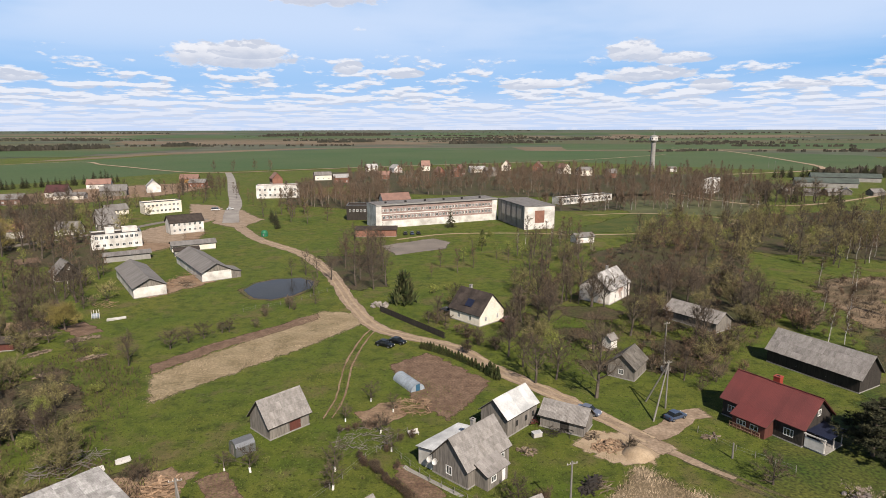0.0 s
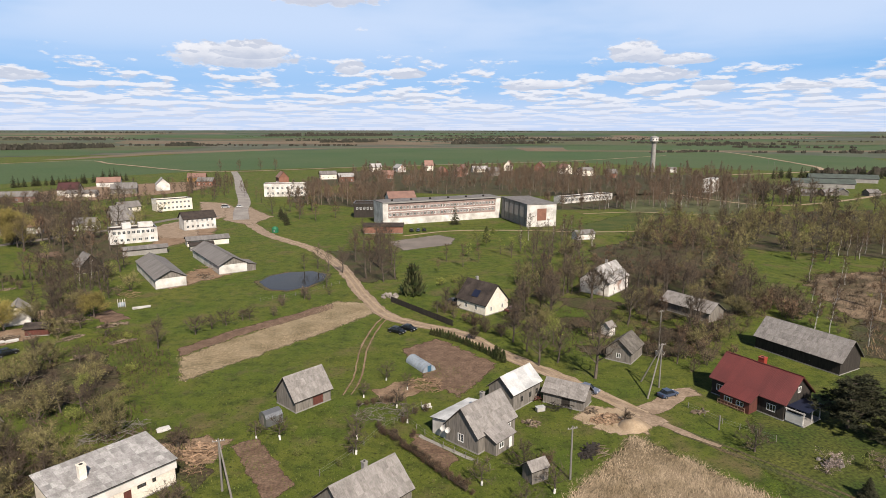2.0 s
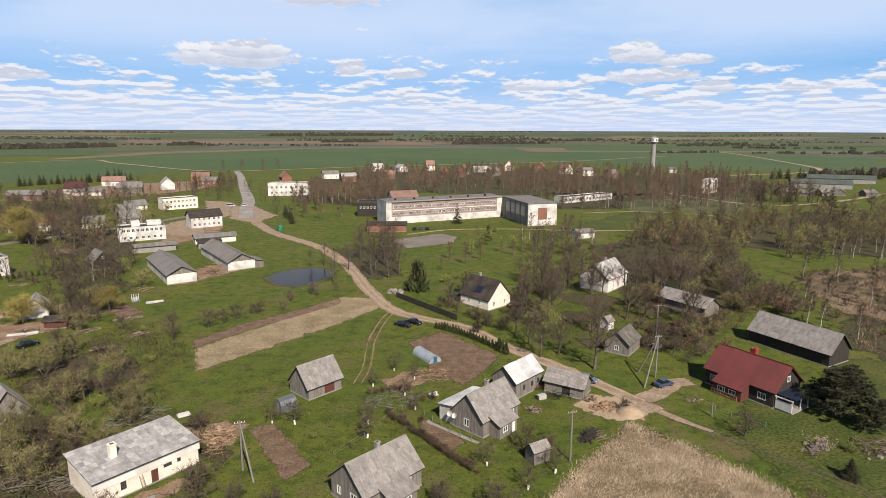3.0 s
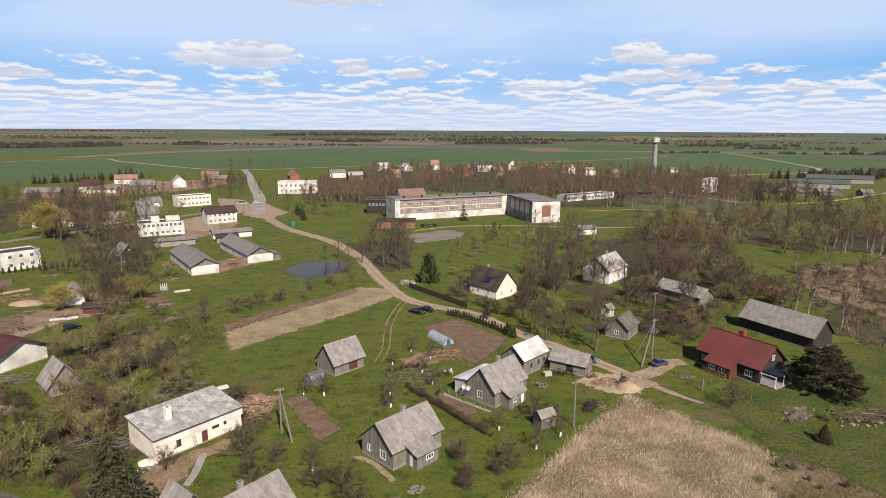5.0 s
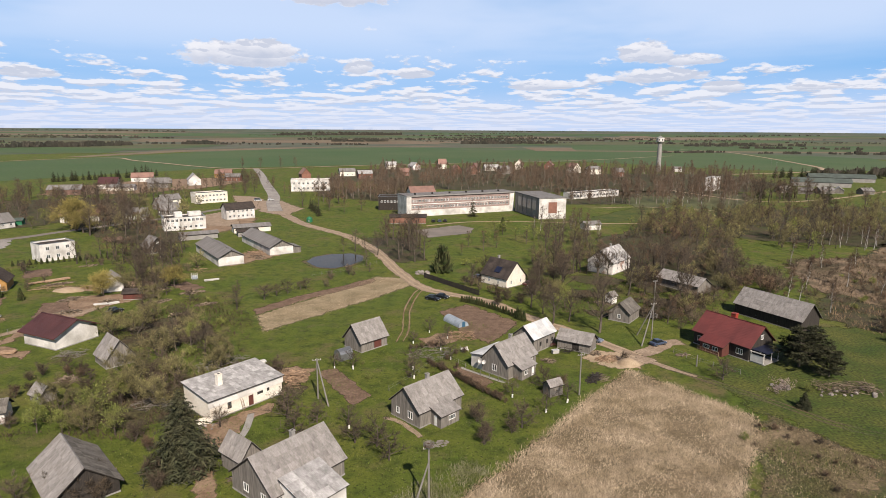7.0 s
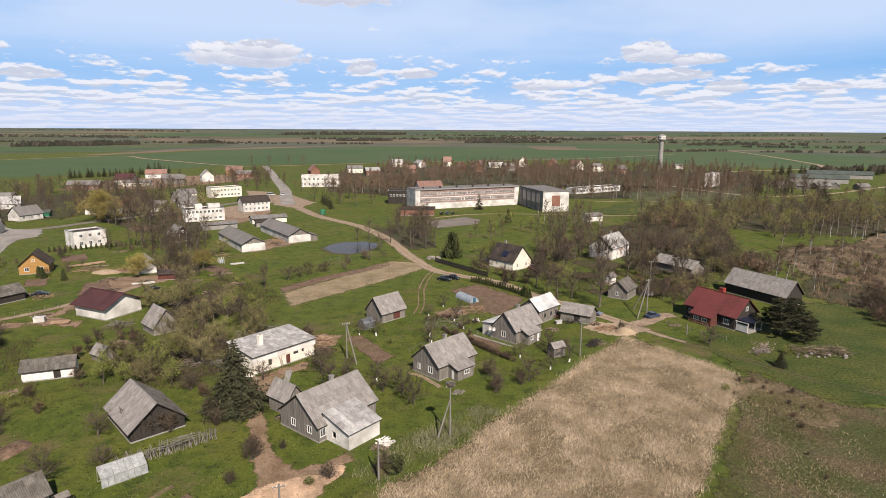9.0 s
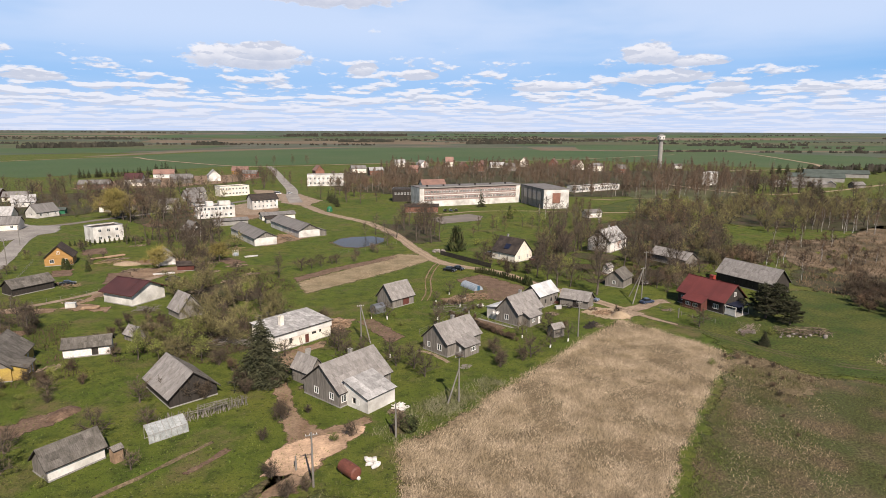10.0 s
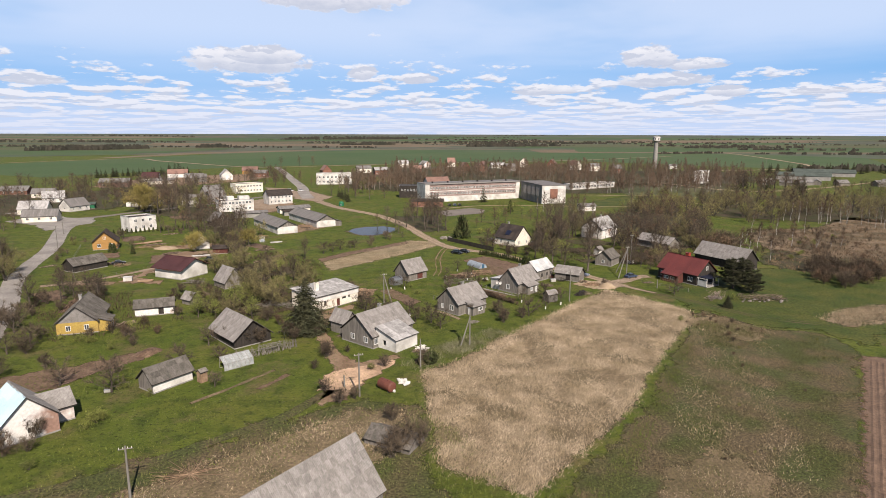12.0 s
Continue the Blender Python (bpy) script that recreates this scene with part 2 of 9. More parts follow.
M = dict(
    dry=mat("dry_grass_soil", (0.270, 0.198, 0.120), (0.150, 0.115, 0.060), 0.16, 2.2, 0.95, grain=0.55, bump=0.6),
    mown=mat("mown_straw", (0.40, 0.315, 0.195), (0.25, 0.195, 0.108), 0.2, 1.8, 0.95, grain=0.45, bump=0.6),
    straw=mat("straw_blades", (0.58, 0.455, 0.310), (0.345, 0.262, 0.160), 0.22, 2.4, 0.9, island=0.6, bump=0, grain=0.3),
    scrub=mat("scrub_grass", (0.078, 0.090, 0.024), (0.132, 0.098, 0.052), 0.10, 2.6, 0.95, grain=0.8, bump=0.9, lo=0.42, hi=0.60),
    weed=mat("weed_blades", (0.130, 0.132, 0.042), (0.215, 0.168, 0.092), 0.10, 3, 0.9, island=0.6, bump=0, grain=0.3, lo=0.42, hi=0.60),
    lush=mat("lush_blades", (0.110, 0.160, 0.022), (0.165, 0.172, 0.040), 0.15, 3, 0.9, island=0.5, bump=0, grain=0.3),
    soil=mat("turned_soil", (0.150, 0.092, 0.060), (0.240, 0.158, 0.106), 0.5, 2.5, 0.95, grain=0.5, bump=0.9),
    ridged=mat("ploughed_soil", (0.24, 0.155, 0.105), (0.17, 0.11, 0.075), 0.5, 2.5, 0.95, grain=0.3, bump=0.8),
    bank=mat("dead_weed_bank", (0.260, 0.185, 0.115), (0.100, 0.078, 0.038), 0.09, 1.2, 0.95, grain=0.6, bump=0.8, lo=0.40, hi=0.60),
    track=mat("dirt_track", (0.430, 0.325, 0.232), (0.300, 0.218, 0.150), 0.35, 2.0, 0.95, grain=0.35, bump=0.4),
    drive=mat("brown_earth_drive", (0.235, 0.150, 0.092), (0.36, 0.25, 0.165), 0.3, 2.0, 0.95, grain=0.35, bump=0.5),
    orange_sand=mat("orange_sandy_earth", (0.62, 0.42, 0.275), (0.44, 0.295, 0.195), 0.3, 2.4, 0.95, grain=0.35, bump=0.4),
    sand=mat("pale_sand", (0.52, 0.40, 0.27), (0.42, 0.31, 0.20), 0.5, 4.0, 0.95, grain=0.2),
    asphalt=mat("old_asphalt", (0.285, 0.245, 0.21), (0.215, 0.185, 0.16), 0.1, 2.0, 0.9, grain=0.2, bump=0.15),
    concrete=mat("pale_concrete", (0.42, 0.40, 0.37), (0.34, 0.32, 0.29), 0.4, 4.0, 0.9, grain=0.2),
    crop=mat("green_crop", (0.062, 0.118, 0.032), (0.092, 0.130, 0.044), 0.006, 0.25, 0.95, grain=0.22, bump=0),
    meadow=mat("far_meadow", (0.095, 0.115, 0.04), (0.14, 0.12, 0.06), 0.005, 0.08, 0.95, grain=0.3, bump=0),
    stubble=mat("far_stubble", (0.24, 0.18, 0.11), (0.19, 0.14, 0.085), 0.006, 0.1, 0.95, grain=0.25, bump=0),
    water=mat("pond_water", (0.040, 0.036, 0.028), (0.028, 0.026, 0.022), 0.1, 0.8, 0.10, grain=0.1, bump=0.04, spec=0.28),
    slate=mat("grey_fibre_sheet", (0.385, 0.358, 0.335), (0.255, 0.232, 0.212), 0.9, 5.0, 0.85, rnd=0.12, grain=0.24, bump=0.3, stretch=(1.1, 0.5, 1), worldly=False),
    slate_pale=mat("pale_fibre_sheet", (0.58, 0.56, 0.54), (0.37, 0.355, 0.34), 0.9, 5.0, 0.85, rnd=0.22, grain=0.24, bump=0.3, stretch=(1.1, 0.6, 1), worldly=False),
    slate_joined=mat("grey_fibre_roof", (0.285, 0.268, 0.255), (0.190, 0.175, 0.163), 0.5, 4.0, 0.85, island=0.12, grain=0.3, bump=0.3, stretch=(2.0, 0.25, 1), worldly=False),
    slate_old=mat("mossy_old_shaded_sheet", (0.205, 0.185, 0.162), (0.105, 0.094, 0.078), 0.8, 5.0, 0.9, rnd=0.2, grain=0.35, bump=0.4, stretch=(1.1, 0.5, 1), worldly=False),
    bright_red=mat("fresh_red_sheet", (0.46, 0.075, 0.045), (0.38, 0.06, 0.04), 0.6, 6.0, 0.5, grain=0.12, bump=0.1),
    dark_roof=mat("dark_roof", (0.052, 0.043, 0.039), (0.088, 0.070, 0.060), 0.6, 5.0, 0.85, rnd=0.15, island=0.1, grain=0.3, spec=0.15),
    red_roof=mat("red_metal_roof", (0.205, 0.053, 0.048), (0.160, 0.044, 0.041), 0.3, 6.0, 0.55, rnd=0.08, grain=0.16, bump=0.1),
    maroon=mat("maroon_metal_roof", (0.105, 0.042, 0.042), (0.078, 0.032, 0.033), 0.3, 6.0, 0.6, rnd=0.08, grain=0.15, bump=0.1),
    pink_roof=mat("weathered_red_roof", (0.33, 0.19, 0.15), (0.25, 0.15, 0.12), 0.3, 4.0, 0.8, rnd=0.2, island=0.2, grain=0.2),
    zinc=mat("white_zinc_sheet", (0.62, 0.62, 0.61), (0.50, 0.505, 0.50), 0.4, 4.0, 0.6, rnd=0.08, grain=0.12, bump=0.1),
    blue_roof=mat("pale_blue_sheet", (0.500, 0.660, 0.740), (0.440, 0.600, 0.690), 0.4, 4.0, 0.5, rnd=0.08, grain=0.1, bump=0.1),
    navy=mat("navy_metal_sheet", (0.018, 0.024, 0.05), (0.025, 0.03, 0.06), 0.4, 4.0, 0.4, rnd=0.1, grain=0.15, bump=0.1),
    plaster=mat("cream_plaster", (0.80, 0.74, 0.64), (0.66, 0.59, 0.49), 0.35, 4.0, 0.9, grain=0.15, bump=0.2),
    white=mat("white_render", (0.74, 0.71, 0.66), (0.58, 0.55, 0.50), 0.25, 3.0, 0.85, grain=0.1, bump=0.15),
    stained=mat("stained_white_brick", (0.72, 0.68, 0.64), (0.42, 0.26, 0.20), 0.16, 2.5, 0.9, grain=0.2, lo=0.52, hi=0.62),
    brick=mat("red_brick", (0.33, 0.16, 0.11), (0.25, 0.12, 0.085), 0.6, 6.0, 0.9, rnd=0.15, grain=0.25),
    rosy=mat("worn_rosy_facing", (0.46, 0.34, 0.30), (0.34, 0.24, 0.21), 0.3, 3.0, 0.9, grain=0.2),
    wood=mat("grey_weathered_boards", (0.31, 0.28, 0.245), (0.205, 0.182, 0.158), 0.8, 3.0, 0.9, stretch=(3, 3, 0.25), grain=0.4, bump=0.5),
    dark_wood=mat("dark_old_boards", (0.059, 0.049, 0.041), (0.038, 0.032, 0.027), 0.8, 3.0, 0.9, stretch=(3, 3, 0.25), grain=0.35, bump=0.5),
    log_wood=mat("honey_log_boards", (0.55, 0.31, 0.10), (0.46, 0.25, 0.08), 0.8, 3.0, 0.8, stretch=(0.3, 0.3, 4), grain=0.2, bump=0.4),
    yellow=mat("worn_yellow_boards", (0.60, 0.42, 0.10), (0.48, 0.33, 0.10), 0.6, 3.0, 0.9, grain=0.2, bump=0.3),
    red_wood=mat("red_stained_boards", (0.17, 0.055, 0.04), (0.13, 0.045, 0.034), 0.8, 4.0, 0.85, stretch=(3, 3, 0.3), grain=0.25, bump=0.3),
    plank=mat("sawn_planks", (0.47, 0.32, 0.205), (0.29, 0.185, 0.115), 0.8, 3.0, 0.85, island=0.45, grain=0.25),
    frame=mat("white_window_paint", (0.78, 0.77, 0.74), (0.70, 0.69, 0.66), 1.0, 8.0, 0.6, grain=0.06, bump=0.05),
    dark=mat("dark_interior", (0.02, 0.018, 0.017), (0.03, 0.027, 0.025), 1.0, 6.0, 0.95, grain=0.2, bump=0),
    bark=mat("grey_brown_bark", (0.150, 0.122, 0.096), (0.080, 0.064, 0.050), 0.9, 5.0, 0.95, grain=0.3, bump=0.4, rnd=0.2),
    birch=mat("white_birch_bark", (0.60, 0.57, 0.52), (0.28, 0.25, 0.22), 1.6, 5.0, 0.9, grain=0.2, rnd=0.15, lo=0.45, hi=0.6),
    lime=mat("whitewashed_bark", (0.80, 0.79, 0.75), (0.66, 0.64, 0.58), 1.5, 8.0, 0.95, grain=0.1),
    twig=mat("grey_brown_twigs", (0.165, 0.124, 0.084), (0.092, 0.068, 0.045), 0.05, 2.0, 0.95, island=0.7, rnd=0.3, bump=0, grain=0.25),
    rust_twig=mat("rusty_twigs", (0.195, 0.128, 0.080), (0.120, 0.080, 0.052), 0.05, 2.0, 0.95, island=0.65, rnd=0.3, bump=0, grain=0.25),
    bud=mat("yellow_green_buds", (0.270, 0.285, 0.066), (0.180, 0.202, 0.050), 0.08, 2.0, 0.9, island=0.5, rnd=0.25, bump=0, grain=0.3),
    olive=mat("olive_buds", (0.300, 0.262, 0.108), (0.200, 0.172, 0.078), 0.08, 2.0, 0.9, island=0.55, rnd=0.25, bump=0, grain=0.3),
    gold=mat("golden_willow_buds", (0.40, 0.330, 0.092), (0.275, 0.222, 0.070), 0.08, 2.0, 0.9, island=0.45, rnd=0.15, bump=0, grain=0.3),
    blossom=mat("pale_pink_blossom", (0.54, 0.42, 0.37), (0.36, 0.27, 0.23), 0.6, 3.0, 0.9, island=0.4, bump=0, grain=0.3),
    scrap=mat("scrap_boards", (0.30, 0.235, 0.165), (0.16, 0.115, 0.08), 0.8, 4.0, 0.9, island=0.6, bump=0.2, grain=0.25),
    bramble=mat("dead_brown_stalks", (0.120, 0.078, 0.050), (0.076, 0.054, 0.034), 0.2, 3.0, 0.95, island=0.5, bump=0, grain=0.25),
    needle=mat("spruce_needles", (0.042, 0.048, 0.022), (0.068, 0.066, 0.031), 0.5, 3.0, 0.9, island=0.5, rnd=0.2, bump=0, grain=0.35),
    thuja=mat("thuja_green", (0.06, 0.09, 0.025), (0.10, 0.10, 0.035), 0.6, 4.0, 0.9, island=0.5, rnd=0.25, bump=0, grain=0.3),
    litter=mat("thicket_floor", (0.086, 0.061, 0.034), (0.058, 0.066, 0.016), 0.16, 1.6, 0.95, grain=0.8, bump=0.7),
    stone=mat("field_stone", (0.40, 0.36, 0.32), (0.28, 0.24, 0.21), 0.8, 5.0, 0.9, rnd=0.3, grain=0.2),
    pole=mat("grey_timber_pole", (0.30, 0.28, 0.25), (0.23, 0.21, 0.185), 1.0, 6.0, 0.9, stretch=(4, 4, 0.3), grain=0.25),
    rust=mat("rust_red_tank", (0.23, 0.082, 0.055), (0.17, 0.06, 0.042), 0.8, 5.0, 0.65, grain=0.25, bump=0.15),
    pane_film=mat("dull_greenhouse_glass", (0.52, 0.54, 0.53), (0.34, 0.36, 0.35), 1.2, 4.0, 0.3, grain=0.25, bump=0.1),
    pale_road=mat("pale_worn_asphalt", (0.43, 0.395, 0.355), (0.30, 0.272, 0.245), 0.12, 1.6, 0.9, grain=0.3, bump=0.15),
    film=mat("greenhouse_film", (0.44, 0.50, 0.55), (0.33, 0.38, 0.43), 0.8, 4.0, 0.35, grain=0.18, bump=0.15),
    steel=mat("galvanised_steel", (0.45, 0.46, 0.47), (0.38, 0.39, 0.40), 0.8, 8.0, 0.4, metal=0.7, grain=0.1, bump=0.05),
    teal_roof=mat("grey_green_roof", (0.115, 0.140, 0.122), (0.080, 0.098, 0.086), 0.2, 2.0, 0.8, island=0.1, grain=0.25),
    green_paint=mat("green_paint", (0.03, 0.22, 0.10), (0.025, 0.17, 0.08), 0.8, 5.0, 0.6, grain=0.1),
    tarp=mat("blue_tarpaulin", (0.05, 0.16, 0.26), (0.04, 0.12, 0.2), 0.8, 5.0, 0.6, grain=0.1),
    tyre=mat("black_rubber", (0.02, 0.02, 0.02), (0.03, 0.03, 0.03), 2.0, 9.0, 0.9, grain=0.1),
    pane=glass("window_glass", (0.4, 0.44, 0.46)),
    car_glass=glass("car_glass", (0.12, 0.14, 0.15)),
)


def paint(name, colour):
    return mat(name, colour, tuple(0.85 * v for v in colour), 0.8, 6.0, 0.3, metal=0.2, grain=0.05, bump=0, spec=0.6)


# the meadow: several greens, dry patches and bare spots at four sizes, small shadows painted in
def meadow_material():
    m = bpy.data.materials.new("village_grass")
    m.use_nodes = True
    n, l = m.node_tree.nodes, m.node_tree.links
    p = n["Principled BSDF"]
    p.inputs["Roughness"].default_value, p.inputs["Specular IOR Level"].default_value = 0.95, 0.2
    pos = n.new("ShaderNodeNewGeometry").outputs["Position"]

    def layer(scale, lo, hi, detail=5, seed=0.0):
        mp = n.new("ShaderNodeMapping")
        mp.inputs["Location"].default_value = (seed, seed * 2, 0)
        l.new(pos, mp.inputs[0])
        t, r = n.new("ShaderNodeTexNoise"), n.new("ShaderNodeMapRange")
        t.inputs["Scale"].default_value, t.inputs["Detail"].default_value = scale, detail
        t.inputs["Roughness"].default_value = 0.62
        l.new(mp.outputs[0], t.inputs["Vector"])
        l.new(t.outputs[0], r.inputs[0])
        r.inputs[1].default_value, r.inputs[2].default_value = lo, hi
        return r.outputs[0]

    def over(fac, a, b):
        x = n.new("ShaderNodeMix")
        x.data_type = "RGBA"
        l.new(fac, x.inputs[0])
        for i, v in ((6, a), (7, b)):
            if isinstance(v, tuple):
                x.inputs[i].default_value = (*v, 1)
            else:
                l.new(v, x.inputs[i])
        return x.outputs[2]

    c = over(layer(0.05, 0.35, 0.65), (0.060, 0.088, 0.009), (0.094, 0.102, 0.016))
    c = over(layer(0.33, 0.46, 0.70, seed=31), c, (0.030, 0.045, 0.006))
    c = over(layer(0.085, 0.54, 0.70, 6, seed=77), c, (0.110, 0.086, 0.039))
    c = over(layer(0.9, 0.62, 0.78, seed=13), c, (0.120, 0.102, 0.048))
    c = over(layer(2.4, 0.62, 0.72, seed=41), c, (0.205, 0.190, 0.105))
    # near-black green specks stand in for small shadows in the turf
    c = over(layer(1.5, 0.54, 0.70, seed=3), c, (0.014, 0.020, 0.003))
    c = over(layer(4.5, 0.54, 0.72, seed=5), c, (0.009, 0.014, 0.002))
    l.new(c, p.inputs["Base Color"])
    b = n.new("ShaderNodeBump")
    b.inputs["Strength"].default_value, b.inputs["Distance"].default_value = 0.6, 0.25
    l.new(layer(4.0, 0.2, 0.8, seed=9), b.inputs["Height"])
    l.new(b.outputs[0], p.inputs["Normal"])
    return m


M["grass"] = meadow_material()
# a rippled pond mirrors far less than still water
M["water"].node_tree.nodes["Principled BSDF"].inputs["IOR"].default_value = 1.18
M["deep"] = mat("deep_green_grass", (0.048, 0.078, 0.007), (0.104, 0.112, 0.018), 0.13, 2.0, 0.95, grain=0.8, bump=0.6)
M["deep_blade"] = mat("deep_green_blades", (0.062, 0.098, 0.011), (0.110, 0.120, 0.024), 0.15, 3, 0.9, island=0.4, bump=0, grain=0.2)

# ---- building blocks ----
def mesh_of(name, bm, material=None):
    me = bpy.data.meshes.new(name)
    bm.to_mesh(me)
    bm.free()
    if material:
        me.materials.append(material)
    return me


def raw_mesh(name, verts, faces, material):
    me = bpy.data.meshes.new(name)
    me.from_pydata([tuple(v) for v in verts], [], faces)
    me.materials.append(material)
    return me


def part(name, bm, material, parent, label=""):
    data = mesh_of(name, bm, material) if isinstance(bm, bmesh.types.BMesh) else bm
    ob = new(name, data)
    ob.parent = parent
    if label:
        tagged(ob, label)
    return ob


def thing(name, label, category, x, y, yaw=0.0, z=0.0, group="", kind=""):
    e = new(name)
    e.empty_display_size = 0.3
    e.matrix_basis = pose(x, y, z, 0, 0, yaw)
    return tagged(e, label, category, group, kind)


def box(bm, x0, x1, y0, y1, z0, z1, m=None):
    vs = [bm.verts.new(m @ Vector(v) if m else v) for v in ((x0, y0, z0), (x1, y0, z0), (x1, y1, z0), (x0, y1, z0), (x0, y0, z1), (x1, y0, z1), (x1, y1, z1), (x0, y1, z1))]
    for f in ((3, 2, 1, 0), (4, 5, 6, 7), (0, 1, 5, 4), (1, 2, 6, 5), (2, 3, 7, 6), (3, 0, 4, 7)):
        bm.faces.new([vs[i] for i in f])
    return vs


def prism(bm, profile, y0, y1, m=None):
    """A profile of (x, z) points swept from y0 to y1."""
    a = [bm.verts.new(m @ Vector((x, y0, z)) if m else (x, y0, z)) for x, z in profile]
    b = [bm.verts.new(m @ Vector((x, y1, z)) if m else (x, y1, z)) for x, z in profile]
    n = len(profile)
    bm.faces.new(a)
    bm.faces.new(b[::-1])
    for i in range(n):
        bm.faces.new((a[i], b[i], b[(i + 1) % n], a[(i + 1) % n]))
    bmesh.ops.recalc_face_normals(bm, faces=bm.faces)


def bx(*dims, bevel=0.0, m=None):
    bm = bmesh.new()
    box(bm, *dims, m=m)
    if bevel:
        bmesh.ops.bevel(bm, geom=bm.edges[:], offset=bevel, segments=1, affect="EDGES")
    return bm


def tube(verts, faces, pts, radii, sides=5):
    """Adds a tapered tube along pts to the lists verts and faces."""
    base = len(verts)
    for i, (p, r) in enumerate(zip(pts, radii)):
        d = (pts[min(i + 1, len(pts) - 1)] - pts[max(i - 1, 0)]).normalized()
        u = d.orthogonal().normalized()
        v = d.cross(u)
        for k in range(sides):
            a = 2 * math.pi * k / sides
            verts.append(p + r * (math.cos(a) * u + math.sin(a) * v))
    for i in range(len(pts) - 1):
        for k in range(sides):
            a, b = base + i * sides + k, base + i * sides + (k + 1) % sides
            faces.append((a, b, b + sides, a + sides))
    faces.append(tuple(range(base + sides - 1, base - 1, -1)))
    faces.append(tuple(range(base + (len(pts) - 1) * sides, base + len(pts) * sides)))


def rod(bm_or_none, a, b, r0, r1, sides=6):
    v, f = [], []
    tube(v, f, [Vector(a), Vector(b)], [r0, r1], sides)
    bm = bm_or_none or bmesh.new()
    vs = [bm.verts.new(p) for p in v]
    for q in f:
        bm.faces.new([vs[i] for i in q])
    return bm


def inside(pt, poly):
    x, y = pt
    hit = False
    for (x0, y0), (x1, y1) in zip(poly, poly[1:] + poly[:1]):
        if (y0 > y) != (y1 > y) and x < (x1 - x0) * (y - y0) / (y1 - y0) + x0:
            hit = not hit
    return hit


def smooth_line(pts, step=2.0):
    """A rounded way through the points."""
    P = [Vector(p) for p in pts]
    P = [2 * P[0] - P[1]] + P + [2 * P[-1] - P[-2]]
    out = []
    for i in range(1, len(P) - 2):
        a, b, c, d = P[i - 1 : i + 3]
        n = max(1, int((c - b).length / step))
        for k in range(n):
            t = k / n
            out.append(0.5 * (2 * b + (c - a) * t + (2 * a - 5 * b + 4 * c - d) * t * t + (3 * b - a - 3 * c + d) * t**3))
    return out + [P[-2]]


# ---- ground ----
def land(r):
    """The land's height: flat round the village, rising gently to the skyline."""
    return 0.0 if r < 1200 else 33.0 * ((r - 1200) / 3650) ** 2


def build_ground():
    verts, faces = [(0, 100, 0)], []
    rings = [40, 90, 160, 260, 420, 650, 950, 1200, 1500, 1800, 2200, 2600, 3000, 3400, 3800, 4200, 4550, 4860]
    n = 96
    for r in rings:
        for k in range(n):
            a = 2 * math.pi * k / n
            verts.append((r * math.cos(a), 100 + r * math.sin(a) * (4700 / 4860 if r > 4000 else 1), land(r)))
    for k in range(n):
        faces.append((0, 1 + k, 1 + (k + 1) % n))
    for j in range(len(rings) - 1):
        for k in range(n):
            a, b = 1 + j * n + k, 1 + j * n + (k + 1) % n
            faces.append((a, a + n, b + n, b))
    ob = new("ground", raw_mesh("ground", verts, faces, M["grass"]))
    # farther off the meadows give way to open country, bluish with distance haze in its colour
    ob.data.materials.append(mat("hazed_open_country", (0.082, 0.112, 0.062), (0.128, 0.122, 0.082), 0.0022, 0.012, 0.95, grain=0.35, bump=0, lo=0.4, hi=0.6))
    for p in ob.data.polygons:
        p.material_index = int(math.hypot(p.center.x, p.center.y - 100) > 1200)
    tagged(ob, "spring meadow with green and dry grass patches", "ground", kind="structure")


build_ground()
FEATHERED = {}


def feathered(material):
    """The same ground cover, thinning out raggedly towards the rim of its patch."""
    if material.name not in FEATHERED:
        m = material.copy()
        n, l = m.node_tree.nodes, m.node_tree.links
        rim, tex, add, ramp = n.new("ShaderNodeAttribute"), n.new("ShaderNodeTexNoise"), n.new("ShaderNodeMath"), n.new("ShaderNodeMapRange")
        rim.attribute_name = "rim"
        l.new(n.new("ShaderNodeNewGeometry").outputs["Position"], tex.inputs["Vector"])
        tex.inputs["Scale"].default_value, tex.inputs["Detail"].default_value, tex.inputs["Roughness"].default_value = 0.7, 6, 0.7
        l.new(rim.outputs["Fac"], add.inputs[0])
        l.new(tex.outputs[0], add.inputs[1])
        ramp.inputs[1].default_value, ramp.inputs[2].default_value = 0.90, 1.10
        l.new(add.outputs[0], ramp.inputs[0])
        l.new(ramp.outputs[0], n["Principled BSDF"].inputs["Alpha"])
        FEATHERED[material.name] = m
    return FEATHERED[material.name]


zone_rng = random.Random(4)


